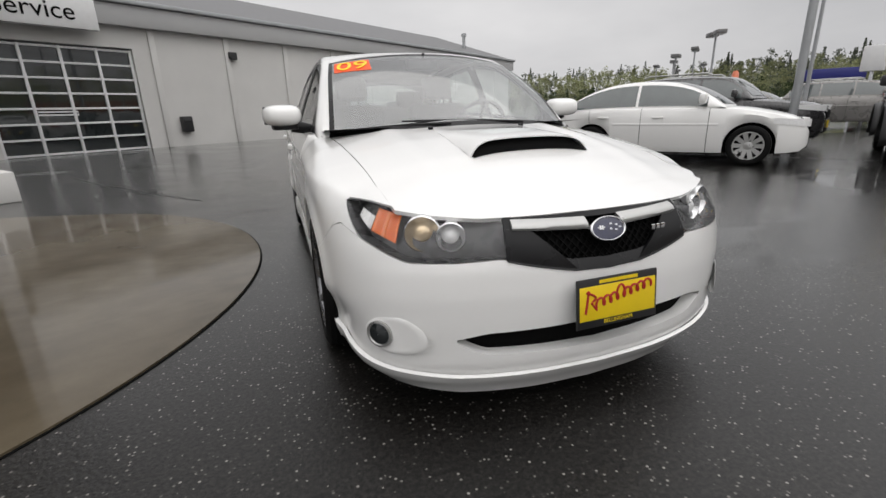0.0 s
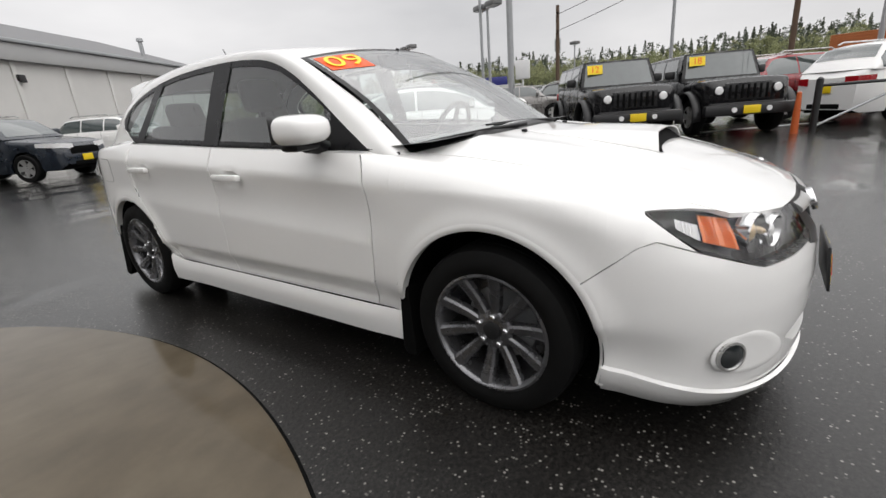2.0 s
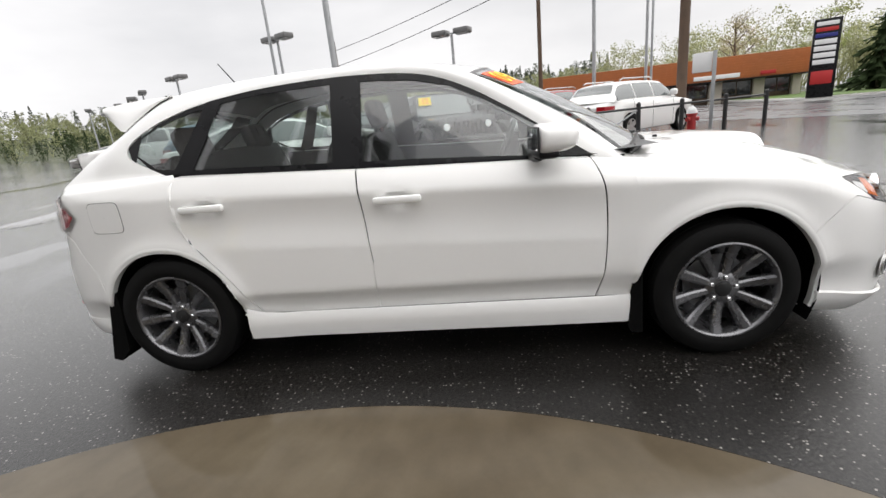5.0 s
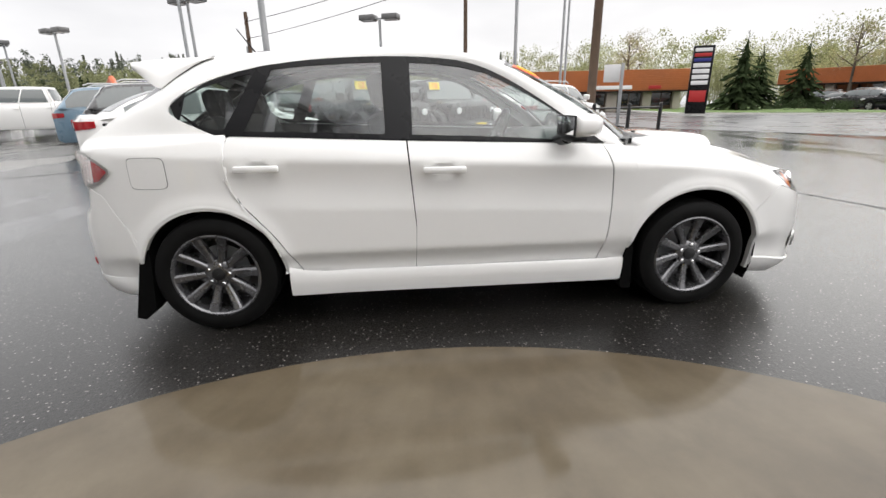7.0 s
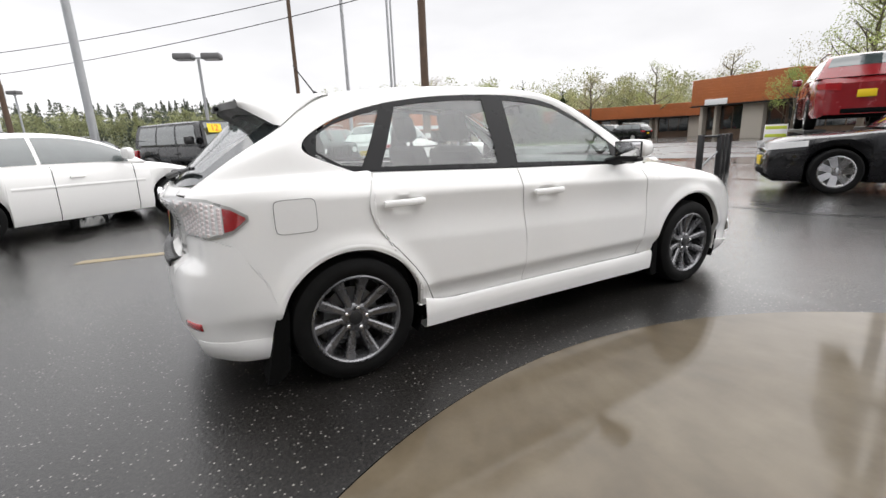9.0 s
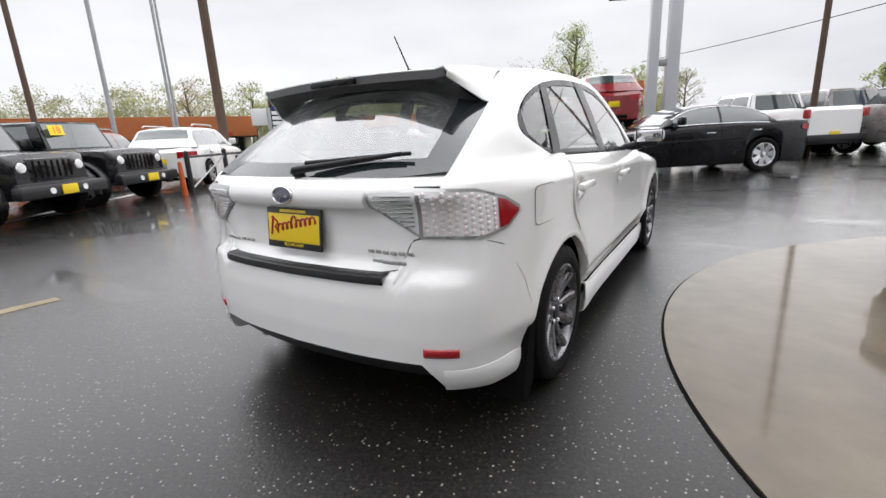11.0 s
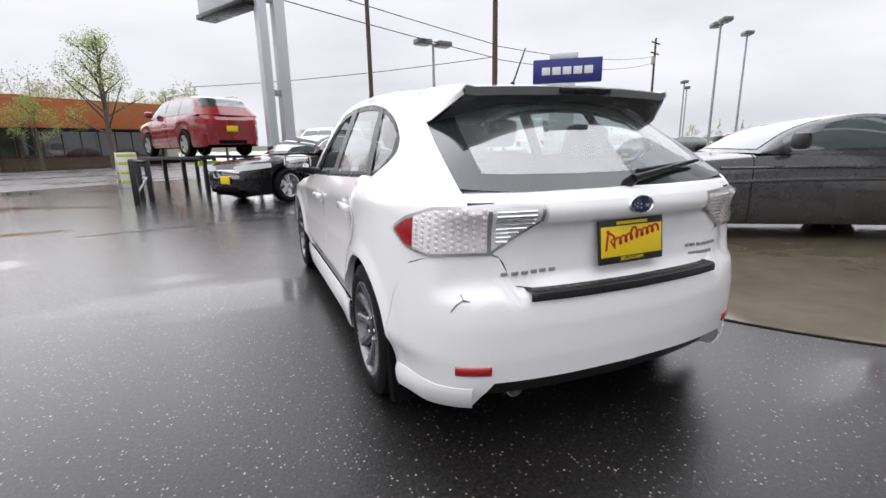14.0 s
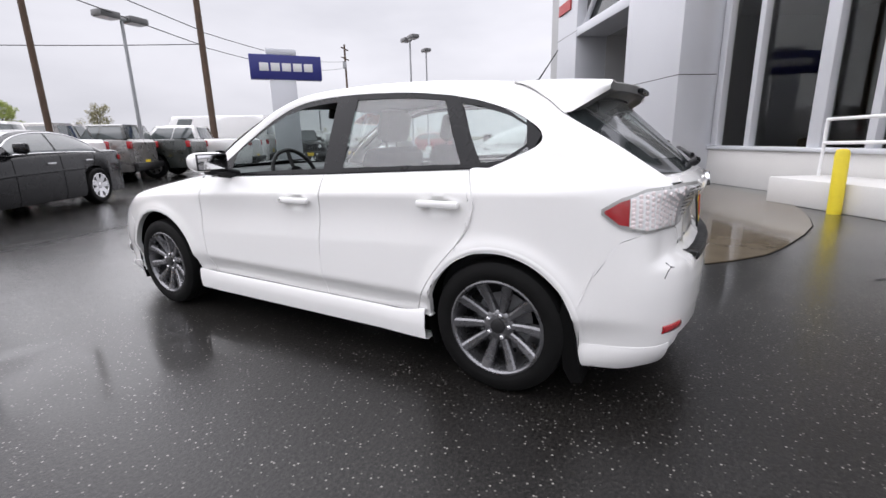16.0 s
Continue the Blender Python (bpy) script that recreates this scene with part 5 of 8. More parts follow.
    for name, fn, p0, p1, q0, q1, mat in (("windscreen", screen_at, -0.965, 0.965, 0.03, 0.965, WETGLASS), ("screen_edge", screen_at, -1, 1, 0.0, 0.03, TRIM), ("screen_edge", screen_at, -1, 1, 0.965, 1.0, TRIM),
                                          ("screen_edge", screen_at, -1, -0.965, 0.05, 0.97, TRIM), ("screen_edge", screen_at, 0.965, 1, 0.05, 0.97, TRIM),
                                          ("tailgate_glass", hatch_at, -0.84, 0.84, 0.17, 0.98, WETGLASS), ("glass_border", hatch_at, -1, 1, 0.0, 0.17, DARKGLASS), ("glass_border", hatch_at, -1, -0.84, 0.17, 1, DARKGLASS), ("glass_border", hatch_at, 0.84, 1, 0.17, 1, DARKGLASS)):
        bm = bmesh.new()
        sheet(bm, fn, steps(p0, p1, 24), steps(q0, q1, 12))
        part(name, bm, mat, car).visible_shadow = mat is not WETGLASS
    bm = bmesh.new()
    sheet(bm, lambda p, q: (lerp(hood_at(p, 1)[0], screen_at(p, 0.0)[0], q), lerp(hood_at(p, 1)[1] + 0.012, screen_at(p, 0.0)[1], q), lerp(hood_at(p, 1)[2] - 0.018, screen_at(p, 0.0)[2], q)), steps(-1, 1, 24), steps(0, 1, 3))
    part("cowl", bm, PLASTIC, car, "black cowl panel")
    for x0, x1, q1 in ((0.30, -0.30, 0.045), (-0.12, -0.62, 0.03)):
        bm = bmesh.new()
        a, b = Vector(screen_at(x0 / 0.7, 0.0)) + Vector((0, -0.02, 0.006)), Vector(screen_at(x1 / 0.7, q1)) + Vector((0, -0.008, 0.008))
        tube(bm, a, a.lerp(b, 0.5) + Vector((0, 0, 0.006)), 0.008, 0.006)
        tube(bm, a.lerp(b, 0.5) + Vector((0, 0, 0.006)), b, 0.006, 0.005)
        tube(bm, a.lerp(b, 0.12) + Vector((0, 0.002, -0.004)), b + Vector((-0.06, 0, 0)), 0.005, 0.004)
        part("wiper", bm, TRIM, car)
    bm = bmesh.new()
    for x in (0.25, -0.25):
        box(bm, x - 0.012, x + 0.012, -1.2, -1.18, hood_z(x, -1.19) - 0.003, hood_z(x, -1.19) + 0.011, 0.004)
    part("washer_jets", bm, TRIM, car)

    # --- tailgate, lamps, rear bumper
    gate = empty("tailgate")
    gate.parent = car
    shell("gate_panel", [(lambda u, v: skin(u, lerp(max(0.66, tail_top(u) + 0.006), 0.99, v)), steps(u_rear(0.575), 18, 24), steps(0, 1, 26)),
                         (lambda a, v: skin(lerp(u_rear(0.69), u_rear(0.575), a), lerp(0.968, 0.99, v), -0.003), steps(0, 1, 8), steps(0, 1, 3)),
                         (lambda u, v: (skin(u, 0.99, -0.003)[0] * (1 - 0.02 * v), skin(u, 0.99, -0.003)[1] - 0.055 * v, 0.99 + 0.014 * v), steps(u_rear(0.69), 18, 28), steps(0, 1, 3))], WHITE, gate)
    bm = bmesh.new()
    sheet(bm, lambda x, v: (x, skin(u_rear(abs(x)), 0.93)[1] + 0.012 * math.sin(math.pi * v), lerp(0.893, 0.962, v)), steps(-0.385, 0.385, 20), steps(0, 1, 6))
    part("garnish", bm, WHITE, gate)
    for s in (1, -1):
        lamp = empty("tail_lamp")
        lamp.parent = car
        ti, sp, inn = u_at(1.735), u_rear(0.592), u_rear(0.395)
        lo = lambda u: interp(u, (ti, u_at(1.80), u_at(1.9), sp), (0.866, 0.815, 0.792, 0.792))  # noqa: E731
        hi = lambda u: interp(u, (ti, u_at(1.80), u_at(1.9), sp), (0.872, 0.912, 0.945, 0.957))  # noqa: E731
        loi, hii = (lambda u: interp(u, (sp, u_rear(0.46), inn), (0.79, 0.87, 0.905))), (lambda u: interp(u, (sp, inn), (0.957, 0.95)))
        for name, mat, a, b, f0, f1, out, m0, m1 in (
                ("frame", SATIN, ti, sp, lo, hi, 0.006, -0.008, 0.008), ("frame", SATIN, sp, inn, loi, hii, 0.006, -0.008, 0.008),
                ("stop_lens", LAMPRED, ti + 0.06, u_at(1.835), lo, hi, 0.0095, 0.006, -0.006), ("reflector", LAMPWHITE, u_at(1.837), sp - 0.03, lo, hi, 0.0085, 0.003, -0.003),
                ("reversing_lamp", LAMPWHITE, sp + 0.04, inn - 0.05, loi, hii, 0.0085, 0.004, -0.004), ("lens", CLEAR, ti + 0.03, inn - 0.03, None, None, 0.016, 0, 0)):
            g0, g1 = f0 or (lambda u: lo(u) if u < sp else loi(u)), f1 or (lambda u: hi(u) if u < sp else hii(u))
            bm = bmesh.new()
            sheet(bm, one_side(lambda u, v: skin(u, lerp(g0(u) + m0, g1(u) + m1, v), out + (0.006 * math.sin(math.pi * v) if name == "lens" else 0)), s), steps(a, b, 18), steps(0, 1, 8))
            part(name, bm, mat, lamp).visible_shadow = name != "lens"
        bm = bmesh.new()
        for i, u in enumerate(steps(u_at(1.85), sp - 0.09, 9)):
            for j in range(7):
                v = (j + 0.5 + 0.5 * (i % 2)) / 7.6
                p = skin(u, lerp(lo(u), hi(u), v), 0.009)
                q = skin(u, lerp(lo(u), hi(u), v), 0.0125)
                tube(bm, (s * p[0], p[1], p[2]), (s * q[0], q[1], q[2]), 0.0098, 0.006, 6)
        part("facets", bm, LAMPPINK, lamp, "honeycomb of clear and rosy facets")
        bm = bmesh.new()
        for t in steps(0.1, 0.9, 7):
            z = lerp(0.95, 0.82, t)
            end = inn - 0.12
            while loi(end) > z - 0.004 and end > sp + 0.3:
                end -= 0.05
            bent(bm, [(s * q[0], q[1], q[2]) for q in (skin(u, z, 0.0105) for u in steps(sp + 0.1, end, 6))], 0.0042, 5)
        part("ribs", bm, CHROME, lamp, "fine bright ribs")
    bm_us = steps(u_at(1.655), 18, 40)
    rear_lo = lambda u: interp(u, (u_at(1.655), u_at(1.85), u_rear(0.66), u_rear(0.58), 18), (0.205, 0.195, 0.21, 0.33, 0.335))  # noqa: E731
    shell("rear_bumper", [
        (lambda u, v: skin(u, lerp(rear_lo(u), tail_top(u), v)), bm_us, steps(0, 1, 24)),
        (lambda u, v: skin(u, tail_top(u), -0.05 * v), bm_us, steps(0, 1, 2)),
        (lambda u, v: skin(u, rear_lo(u), -0.05 * v), bm_us, steps(0, 1, 2)),
    ], WHITE, car)
    for s in (1, -1):
        shell("bumper_skirt", [(one_side(lambda u, v: skin(u, lerp(0.205, 0.30, v) + 0.01, 0.012 * math.sin(math.pi * (0.25 + 0.75 * v)) + 0.002), s), steps(u_at(1.67), u_rear(0.655), 14), steps(0, 1, 6))], WHITE, car, mirror=False, thick=0.008)
    shell("diffuser", [(lambda u, v: skin(u, lerp(0.25, 0.325, v), -0.045 + 0.02 * v), steps(u_rear(0.62), 18, 18), steps(0, 1, 4))], PLASTIC, car, "black lower valance", 0)
    bm = bmesh.new()
    sheet(bm, lambda x, v: (x, skin(u_rear(abs(x)), 0.62)[1] + (0.005 if v < 0.6 else 0.004 - 0.05 * (v - 0.6) / 0.4), lerp(0.628, 0.657, min(1, v / 0.6))), steps(-0.452, 0.452, 30), steps(0, 1, 6))
    pad = part("bumper_pad", bm, PLASTIC, car, "ribbed black bumper protector")
    pad.modifiers.new("thick", "SOLIDIFY").thickness = -0.006
    for k in range(22):
        bm = bmesh.new()
        x = -0.43 + 0.041 * k
        y = skin(u_rear(abs(x)), 0.62)[1]
        box(bm, x - 0.012, x + 0.012, y - 0.03, y + 0.002, 0.6612, 0.663, 0.0006)
        part("rib", bm, PLASTIC, pad)
    for s in (1, -1):
        bm = bmesh.new()
        sheet(bm, one_side(lambda u, v: skin(u, lerp(0.362, 0.398, v) + 0.012 * (1 - smoothstep(u_rear(0.71), u_rear(0.6), u)) * 0 , 0.004 + 0.004 * math.sin(math.pi * v)), s), steps(u_rear(0.705), u_rear(0.59), 8), steps(0, 1, 5))
        part("reflector", bm, LAMPRED, car, "red bumper reflector").modifiers.new("thick", "SOLIDIFY").thickness = 0.006
    bm = bmesh.new()
    lathe(bm, [(0.034, -0.25), (0.036, 0.0), (0.032, 0.002), (0.031, -0.2)], 24, "y", Matrix.Translation((0.44, 1.95, 0.235)))
    part("exhaust_tip", bm, STEEL, car, "dark steel exhaust tip")
    for x0, x1, z in ((0.33, 0.52, 0.715), (-0.36, -0.53, 0.73), (-0.38, -0.5, 0.695)):
        bm = bmesh.new()
        n = 6
        for k in range(n):
            x = x0 + (x1 - x0) * k / (n - 1)
            y = skin(u_rear(abs(x)), z)[1]
            box(bm, x - 0.013, x + 0.013, y - 0.002, y + 0.004, z - 0.007, z + 0.007, 0.002)
        part("lettering", bm, SATIN, gate, "small chrome model lettering")
    bm = bmesh.new()
    marks = [skin(u_rear(0.69), 0.655, 0.0012), skin(u_rear(0.68), 0.64, 0.0012), skin(u_rear(0.70), 0.625, 0.0012), skin(u_rear(0.715), 0.60, 0.0012)]
    bent(bm, marks, 0.0022, 5)
    tube(bm, marks[1], skin(u_rear(0.66), 0.636, 0.0012), 0.004, 0.001, 5)
    part("scratch", bm, CABIN, car, "grey scratch on the bumper corner")
    # rear wiper
    bm = bmesh.new()
    a, b = Vector(hatch_at(-0.02, 0.05)), Vector(hatch_at(-0.72, 0.17))
    tube(bm, a + Vector((0, 0.0, 0)), a + Vector((0, 0.03, 0.02)), 0.022, 0.018)
    tube(bm, a + Vector((0, 0.028, 0.02)), b + Vector((0, 0.02, 0.02)), 0.016, 0.008)
    tube(bm, a.lerp(b, 0.1) + Vector((0, 0.012, 0.04)), b + Vector((-0.03, 0.008, 0.02)), 0.01, 0.007)
    part("rear_wiper", bm, TRIM, gate)

    # --- spoiler
    spoiler = empty("roof_spoiler")
    spoiler.parent = car

    def wing(p, q):
        e = roof_at(p, 7.9)
        tip = (0.515 * p, 1.745 - 0.055 * p * p, 1.376 + 0.008 * smoothstep(0.93, 1.0, abs(p)) - 0.008 * p * p)
        x, y, z = (lerp(e[i], tip[i], q) for i in range(3))
        return x, y, z + 0.004 + 0.008 * math.sin(math.pi * q * 0.95)

    def fin(v, q):
        """The outer cheeks, from the wing's edge down to the rear pillar, drawn to a point at the tip."""
        top = wing(1, q)
        e = curve_at(RAIL, 7.9 + 2.05 * min(1, q / 0.62))
        foot = [e[0] + 0.010, e[1] + 0.002, e[2] + 0.002]
        if q > 0.62:
            foot = [lerp(foot[i], (0.519, 1.682, 1.345)[i], ((q - 0.62) / 0.38) ** 0.8) for i in range(3)]
        out = 0.012 * math.sin(math.pi * v)
        return lerp(top[0], foot[0], v) + out, lerp(top[1], foot[1], v), lerp(top[2], foot[2], v)

    def keel(p, q):
        """The hollow underside, from the trailing edge in to the top of the glass."""
        a, b = wing(p, 1), hatch_at(p, 0.9 - 0.10 * smoothstep(0.6, 0.97, abs(p)))
        return lerp(a[0], b[0] * 0.97, q), lerp(a[1] - 0.006, b[1] + 0.004, q), lerp(a[2] - 0.034 * smoothstep(0, 0.12, q), b[2] + 0.006, q) + 0.022 * math.sin(math.pi * q) * (1 - abs(p) ** 4)

    shell("wing", [(wing, steps(-1, 1, 28), steps(0, 1, 12))], WHITE, spoiler, mirror=False, thick=0.004)
    # the lip's shade is painted on as mid grey
    bm = bmesh.new()
    sheet(bm, lambda p, v: (wing(p, 1)[0], wing(p, 1)[1] - 0.001 - 0.006 * v, wing(p, 1)[2] - 0.004 - 0.03 * v), steps(-1, 1, 28), steps(0, 1, 3))
    part("trailing_lip", bm, SHADELAMPGREY, spoiler, "trailing lip with its shade painted grey")
    for s in (1, -1):
        shell("cheek", [(one_side(fin, s), steps(0, 1, 6), steps(0, 1, 20))], WHITE, spoiler, mirror=False, thick=0.006)
    # the white wing's underside takes its shade from a dark grey colour
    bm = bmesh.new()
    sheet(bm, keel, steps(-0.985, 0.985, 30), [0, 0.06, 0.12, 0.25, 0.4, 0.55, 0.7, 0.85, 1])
    part("wing_underside", bm, SHADEMARKGREY, spoiler, "underside with its shade painted dark grey")
    bm = bmesh.new()
    box(bm, -0.125, 0.125, 1.738, 1.764, 1.35, 1.374, 0.006)
    part("brake_lamp", bm, TRIM, spoiler, "dark third brake lamp")
    bm = bmesh.new()
    tube(bm, (0, 1.165, 1.435), (0, 1.195, 1.462), 0.018, 0.012)
    tube(bm, (0, 1.19, 1.458), (0, 1.30, 1.61), 0.0045, 0.003, 8)
    part("antenna", bm, TRIM, car, "short black roof antenna")

    # --- plates with dealer print
    def plate(at, rx, rz):
        pl = empty("plate")
        pl.parent, pl.matrix_basis = car, pose(*at, rx, 0, rz)
        bm = bmesh.new()
        box(bm, -0.158, 0.158, -0.082, 0.082, -0.006, 0.004, 0.004)
        part("plate_frame", bm, PLASTIC, pl)
        bm = bmesh.new()
        box(bm, -0.149, 0.149, -0.055, 0.058, 0.003, 0.0055, 0.001)
        part("face", bm, YELLOW, pl, "yellow plate face")
        bm = bmesh.new()
        box(bm, -0.075, 0.075, 0.064, 0.075, 0.004, 0.0055)
        part("print", bm, YELLOW, pl, "yellow line of print", smooth=False)
        lettering("BELLINGHAM", 0.019, YELLOW, pl, Matrix.Translation((0.0, -0.066, 0.0045)), 0.0006)
        bm = bmesh.new()
        slope = 0.2
        bent(bm, [(-0.128 + 0.012 * t, -0.03 + 0.075 * t, 0.0065) for t in steps(0, 1, 3)], 0.0042, 6)
        bent(bm, [(-0.125 + 0.036 * math.sin(2.6 * t), 0.04 - 0.035 * t, 0.0065) for t in steps(0, 1, 6)] + [(-0.085, -0.022, 0.0065)], 0.0038, 6)
        loops = []
        for t in steps(0, 8, 96):  # a rising line of handwriting-like loops
            turn = 2 * math.pi * t
            tall = 0.028 if abs(t - 3.6) > 0.55 else 0.046
            loops.append((-0.085 + 0.0265 * t - 0.009 * math.sin(turn), -0.014 + slope * (0.0255 * t) + tall * (1 - math.cos(turn)) * 0.5, 0.0065))
        bent(bm, loops, 0.0042, 5)
        part("script", bm, DEALRED, pl, "red script strokes")

    plate((0.006, -2.28, 0.447), 84, 0)
    plate((0, 2.047, 0.797), 84, 180)

    # --- price sticker on the windscreen
    c = -0.775, 0.835
    right, rise_dir = Vector(screen_at(c[0] + 0.1, c[1])) - Vector(screen_at(c[0] - 0.1, c[1])), Vector(screen_at(c[0], c[1] + 0.1)) - Vector(screen_at(c[0], c[1] - 0.1))
    m = facing(Vector(screen_at(*c)), right, rise_dir)
    lift = right.cross(rise_dir).normalized() * 0.002
    bm = bmesh.new()
    sheet(bm, lambda a, b: Vector(screen_at(a, b)) + lift, steps(-0.945, -0.605, 8), steps(0.735, 0.935, 6))
    st = part("price_sticker", bm, STICKER, car, "orange-red price year sticker")
    lettering("09", 0.172, STICKY, st, m @ Matrix.Translation((0, -0.004, 0.005)) @ Matrix.Diagonal((1.15, 1, 1, 1)), 0.001, "yellow number 09")

    # --- under the skin
    bm = bmesh.new()
    box(bm, -0.52, 0.52, -2.05, 1.9, 0.235, 0.52)
    box(bm, -0.79, 0.79, -0.88, 0.9, 0.2, 0.42)
    box(bm, -0.66, 0.66, -1.98, -1.72, 0.2, 0.62)
    box(bm, -0.5, 0.5, -1.9, -0.95, 0.5, 0.72)
    box(bm, -0.66, 0.66, 1.7, 1.93, 0.24, 0.62)
    part("underbody", bm, SHADE, car, smooth=False)
    for hub, arch in HUBS:
        for s in (1, -1):
            bm = bmesh.new()
            sheet(bm, lambda a, x: (s * x, hub + (arch + 0.004) * math.cos(a), 0.316 + (arch + 0.004) * math.sin(a)), steps(radians(-25), radians(205), 30), (0.5, 0.7, 0.842))
            sheet(bm, lambda a, r: (s * 0.5, hub + r * math.cos(a), 0.316 + r * math.sin(a)), steps(0, 2 * math.pi, 24), (0.02, arch + 0.004))
            part("wheel_liner", bm, SHADE, car)
    bm = bmesh.new()
    for s in (1, -1):
        sheet(bm, lambda y, v: (s * interp(v, (0, 0.5, 1), (0.70, 0.775, 0.745)), y, lerp(0.3, belt(min(1.2, max(-0.78, y))) - 0.012, v)), steps(-0.9, 1.3, 20), steps(0, 1, 4))
        sheet(bm, lambda k, v: (s * (rail(k, 0.5)[0] - 0.045), rail(k, 0.5)[1], rail(k, 0.5)[2] - 0.03 * v), steps(1, 11, 40), (0, 0.4))
    sheet(bm, lambda y, x: (x, y, 0.42), steps(-0.95, 1.75, 8), steps(-0.75, 0.75, 6))
    part("cabin_lining", bm, SEAT, car, "black cabin lining")
    bm = bmesh.new()
    sheet(bm, lambda p, k: (roof_at(p, k)[0] * 0.97, roof_at(p, k)[1], roof_at(p, k)[2] - 0.035), steps(-1, 1, 16), steps(3.1, 8.9, 16))
    part("headliner", bm, CABIN, car, "grey headliner")
    bm = bmesh.new()
    sheet(bm, lambda x, v: (x, interp(v, (0, 0.25, 0.6, 0.8, 1), (-1.05, -0.9, -0.62, -0.52, -0.5)), interp(v, (0, 0.25, 0.6, 0.8, 1), (0.975, 0.965, 0.955, 0.9, 0.45)) + (0.03 * math.exp(-(((x - 0.36) / 0.14) ** 2)) if v > 0.5 else 0)), steps(-0.74, 0.74, 20), steps(0, 1, 12))
    part("dashboard", bm, PLASTIC, car, "dark dashboard")

    def seat(x, y, w, tilt, rear=False):
        st = empty("seat")
        st.parent, st.matrix_basis = car, Matrix.Translation((x, y, 0.42))
        bm = bmesh.new()
        box(bm, -w, w, -0.27, 0.25, 0.0, 0.17, 0.05)
        part("cushion", bm, SEAT, st)
        bm = bmesh.new()
        box(bm, -w, w, -0.065, 0.065, 0.0, 0.60, 0.055, Matrix.Translation((0, 0.22, 0.12)) @ Matrix.Rotation(radians(-tilt), 4, "X"))
        part("backrest", bm, SEAT, st)
        for hx in ((0,) if not rear else (-0.36, 0.36)):
            bm = bmesh.new()
            box(bm, -0.125, 0.125, -0.05, 0.05, 0.62, 0.81, 0.05, Matrix.Translation((hx, 0.22, 0.12 if not rear else 0.05)) @ Matrix.Rotation(radians(-tilt + 4), 4, "X"))
            tube(bm, (hx - 0.05, 0.36, 0.66), (hx - 0.05, 0.38, 0.8), 0.008)
            tube(bm, (hx + 0.05, 0.36, 0.66), (hx + 0.05, 0.38, 0.8), 0.008)
            part("headrest", bm, SEAT, st)

    seat(0.36, 0.05, 0.25, 18)
    seat(-0.36, 0.05, 0.25, 18)
    seat(0, 0.92, 0.62, 20, True)
    wheel = empty("steering_wheel")
    wheel.parent, wheel.matrix_basis = car, Matrix.Translation((0.36, -0.42, 0.93)) @ Matrix.Rotation(radians(-68), 4, "X")
    bm = bmesh.new()
    lathe(bm, [(0.185 + 0.014 * math.cos(t), 0.014 * math.sin(t)) for t in steps(0, 2 * math.pi, 8)], 36, "z")
    part("rim", bm, PLASTIC, wheel)
    bm = bmesh.new()
    lathe(bm, [(0.001, 0.03), (0.06, 0.025), (0.07, -0.02)], 20, "z")
    for a in (0, 180, 270):
        tube(bm, (0.05 * math.cos(radians(a)), 0.05 * math.sin(radians(a)), 0), (0.18 * math.cos(radians(a)), 0.18 * math.sin(radians(a)), 0), 0.014)
    part("hub", bm, PLASTIC, wheel)
    bm = bmesh.new()
    box(bm, -0.11, 0.11, -0.015, 0.015, -0.035, 0.035, 0.012, Matrix.Translation((0, -0.3, 1.345)) @ Matrix.Rotation(radians(-12), 4, "X"))
    tube(bm, (0, -0.32, 1.37), (0, -0.34, 1.41), 0.01)
    part("rear_view_mirror", bm, TRIM, car)

    # --- rolled lips of the wheel arches
    for hub, arch in HUBS:
        for s in (1, -1):
            bm = bmesh.new()
            round_it = steps(radians(4 if hub < 0 else -14), radians(196 if hub < 0 else 178), 64)
            sheet(bm, one_side(lambda a, r: skin(u_at(hub + (arch + r) * math.cos(a)), 0.316 + (arch + r) * math.sin(a), 0.0025 * math.sin(math.pi * (r + 0.006) / 0.026)), s), round_it, (-0.006, -0.002, 0.004, 0.012, 0.02))
            sheet(bm, one_side(lambda a, v: (skin(u_at(hub + (arch - 0.006) * math.cos(a)), 0.316 + (arch - 0.006) * math.sin(a))[0] - 0.035 * v, hub + (arch - 0.006) * math.cos(a), 0.316 + (arch - 0.006) * math.sin(a)), s), round_it, (0, 0.5, 1))
            part("arch_lip", bm, WHITE, car)

    # --- wheels: ten slim spokes, five nuts
    for hub, _ in HUBS:
        for s in (1, -1):
            hatch_wheel(car, (s * 0.762, hub, 0.316), s, radians(11 if hub < 0 else 4))
    return car


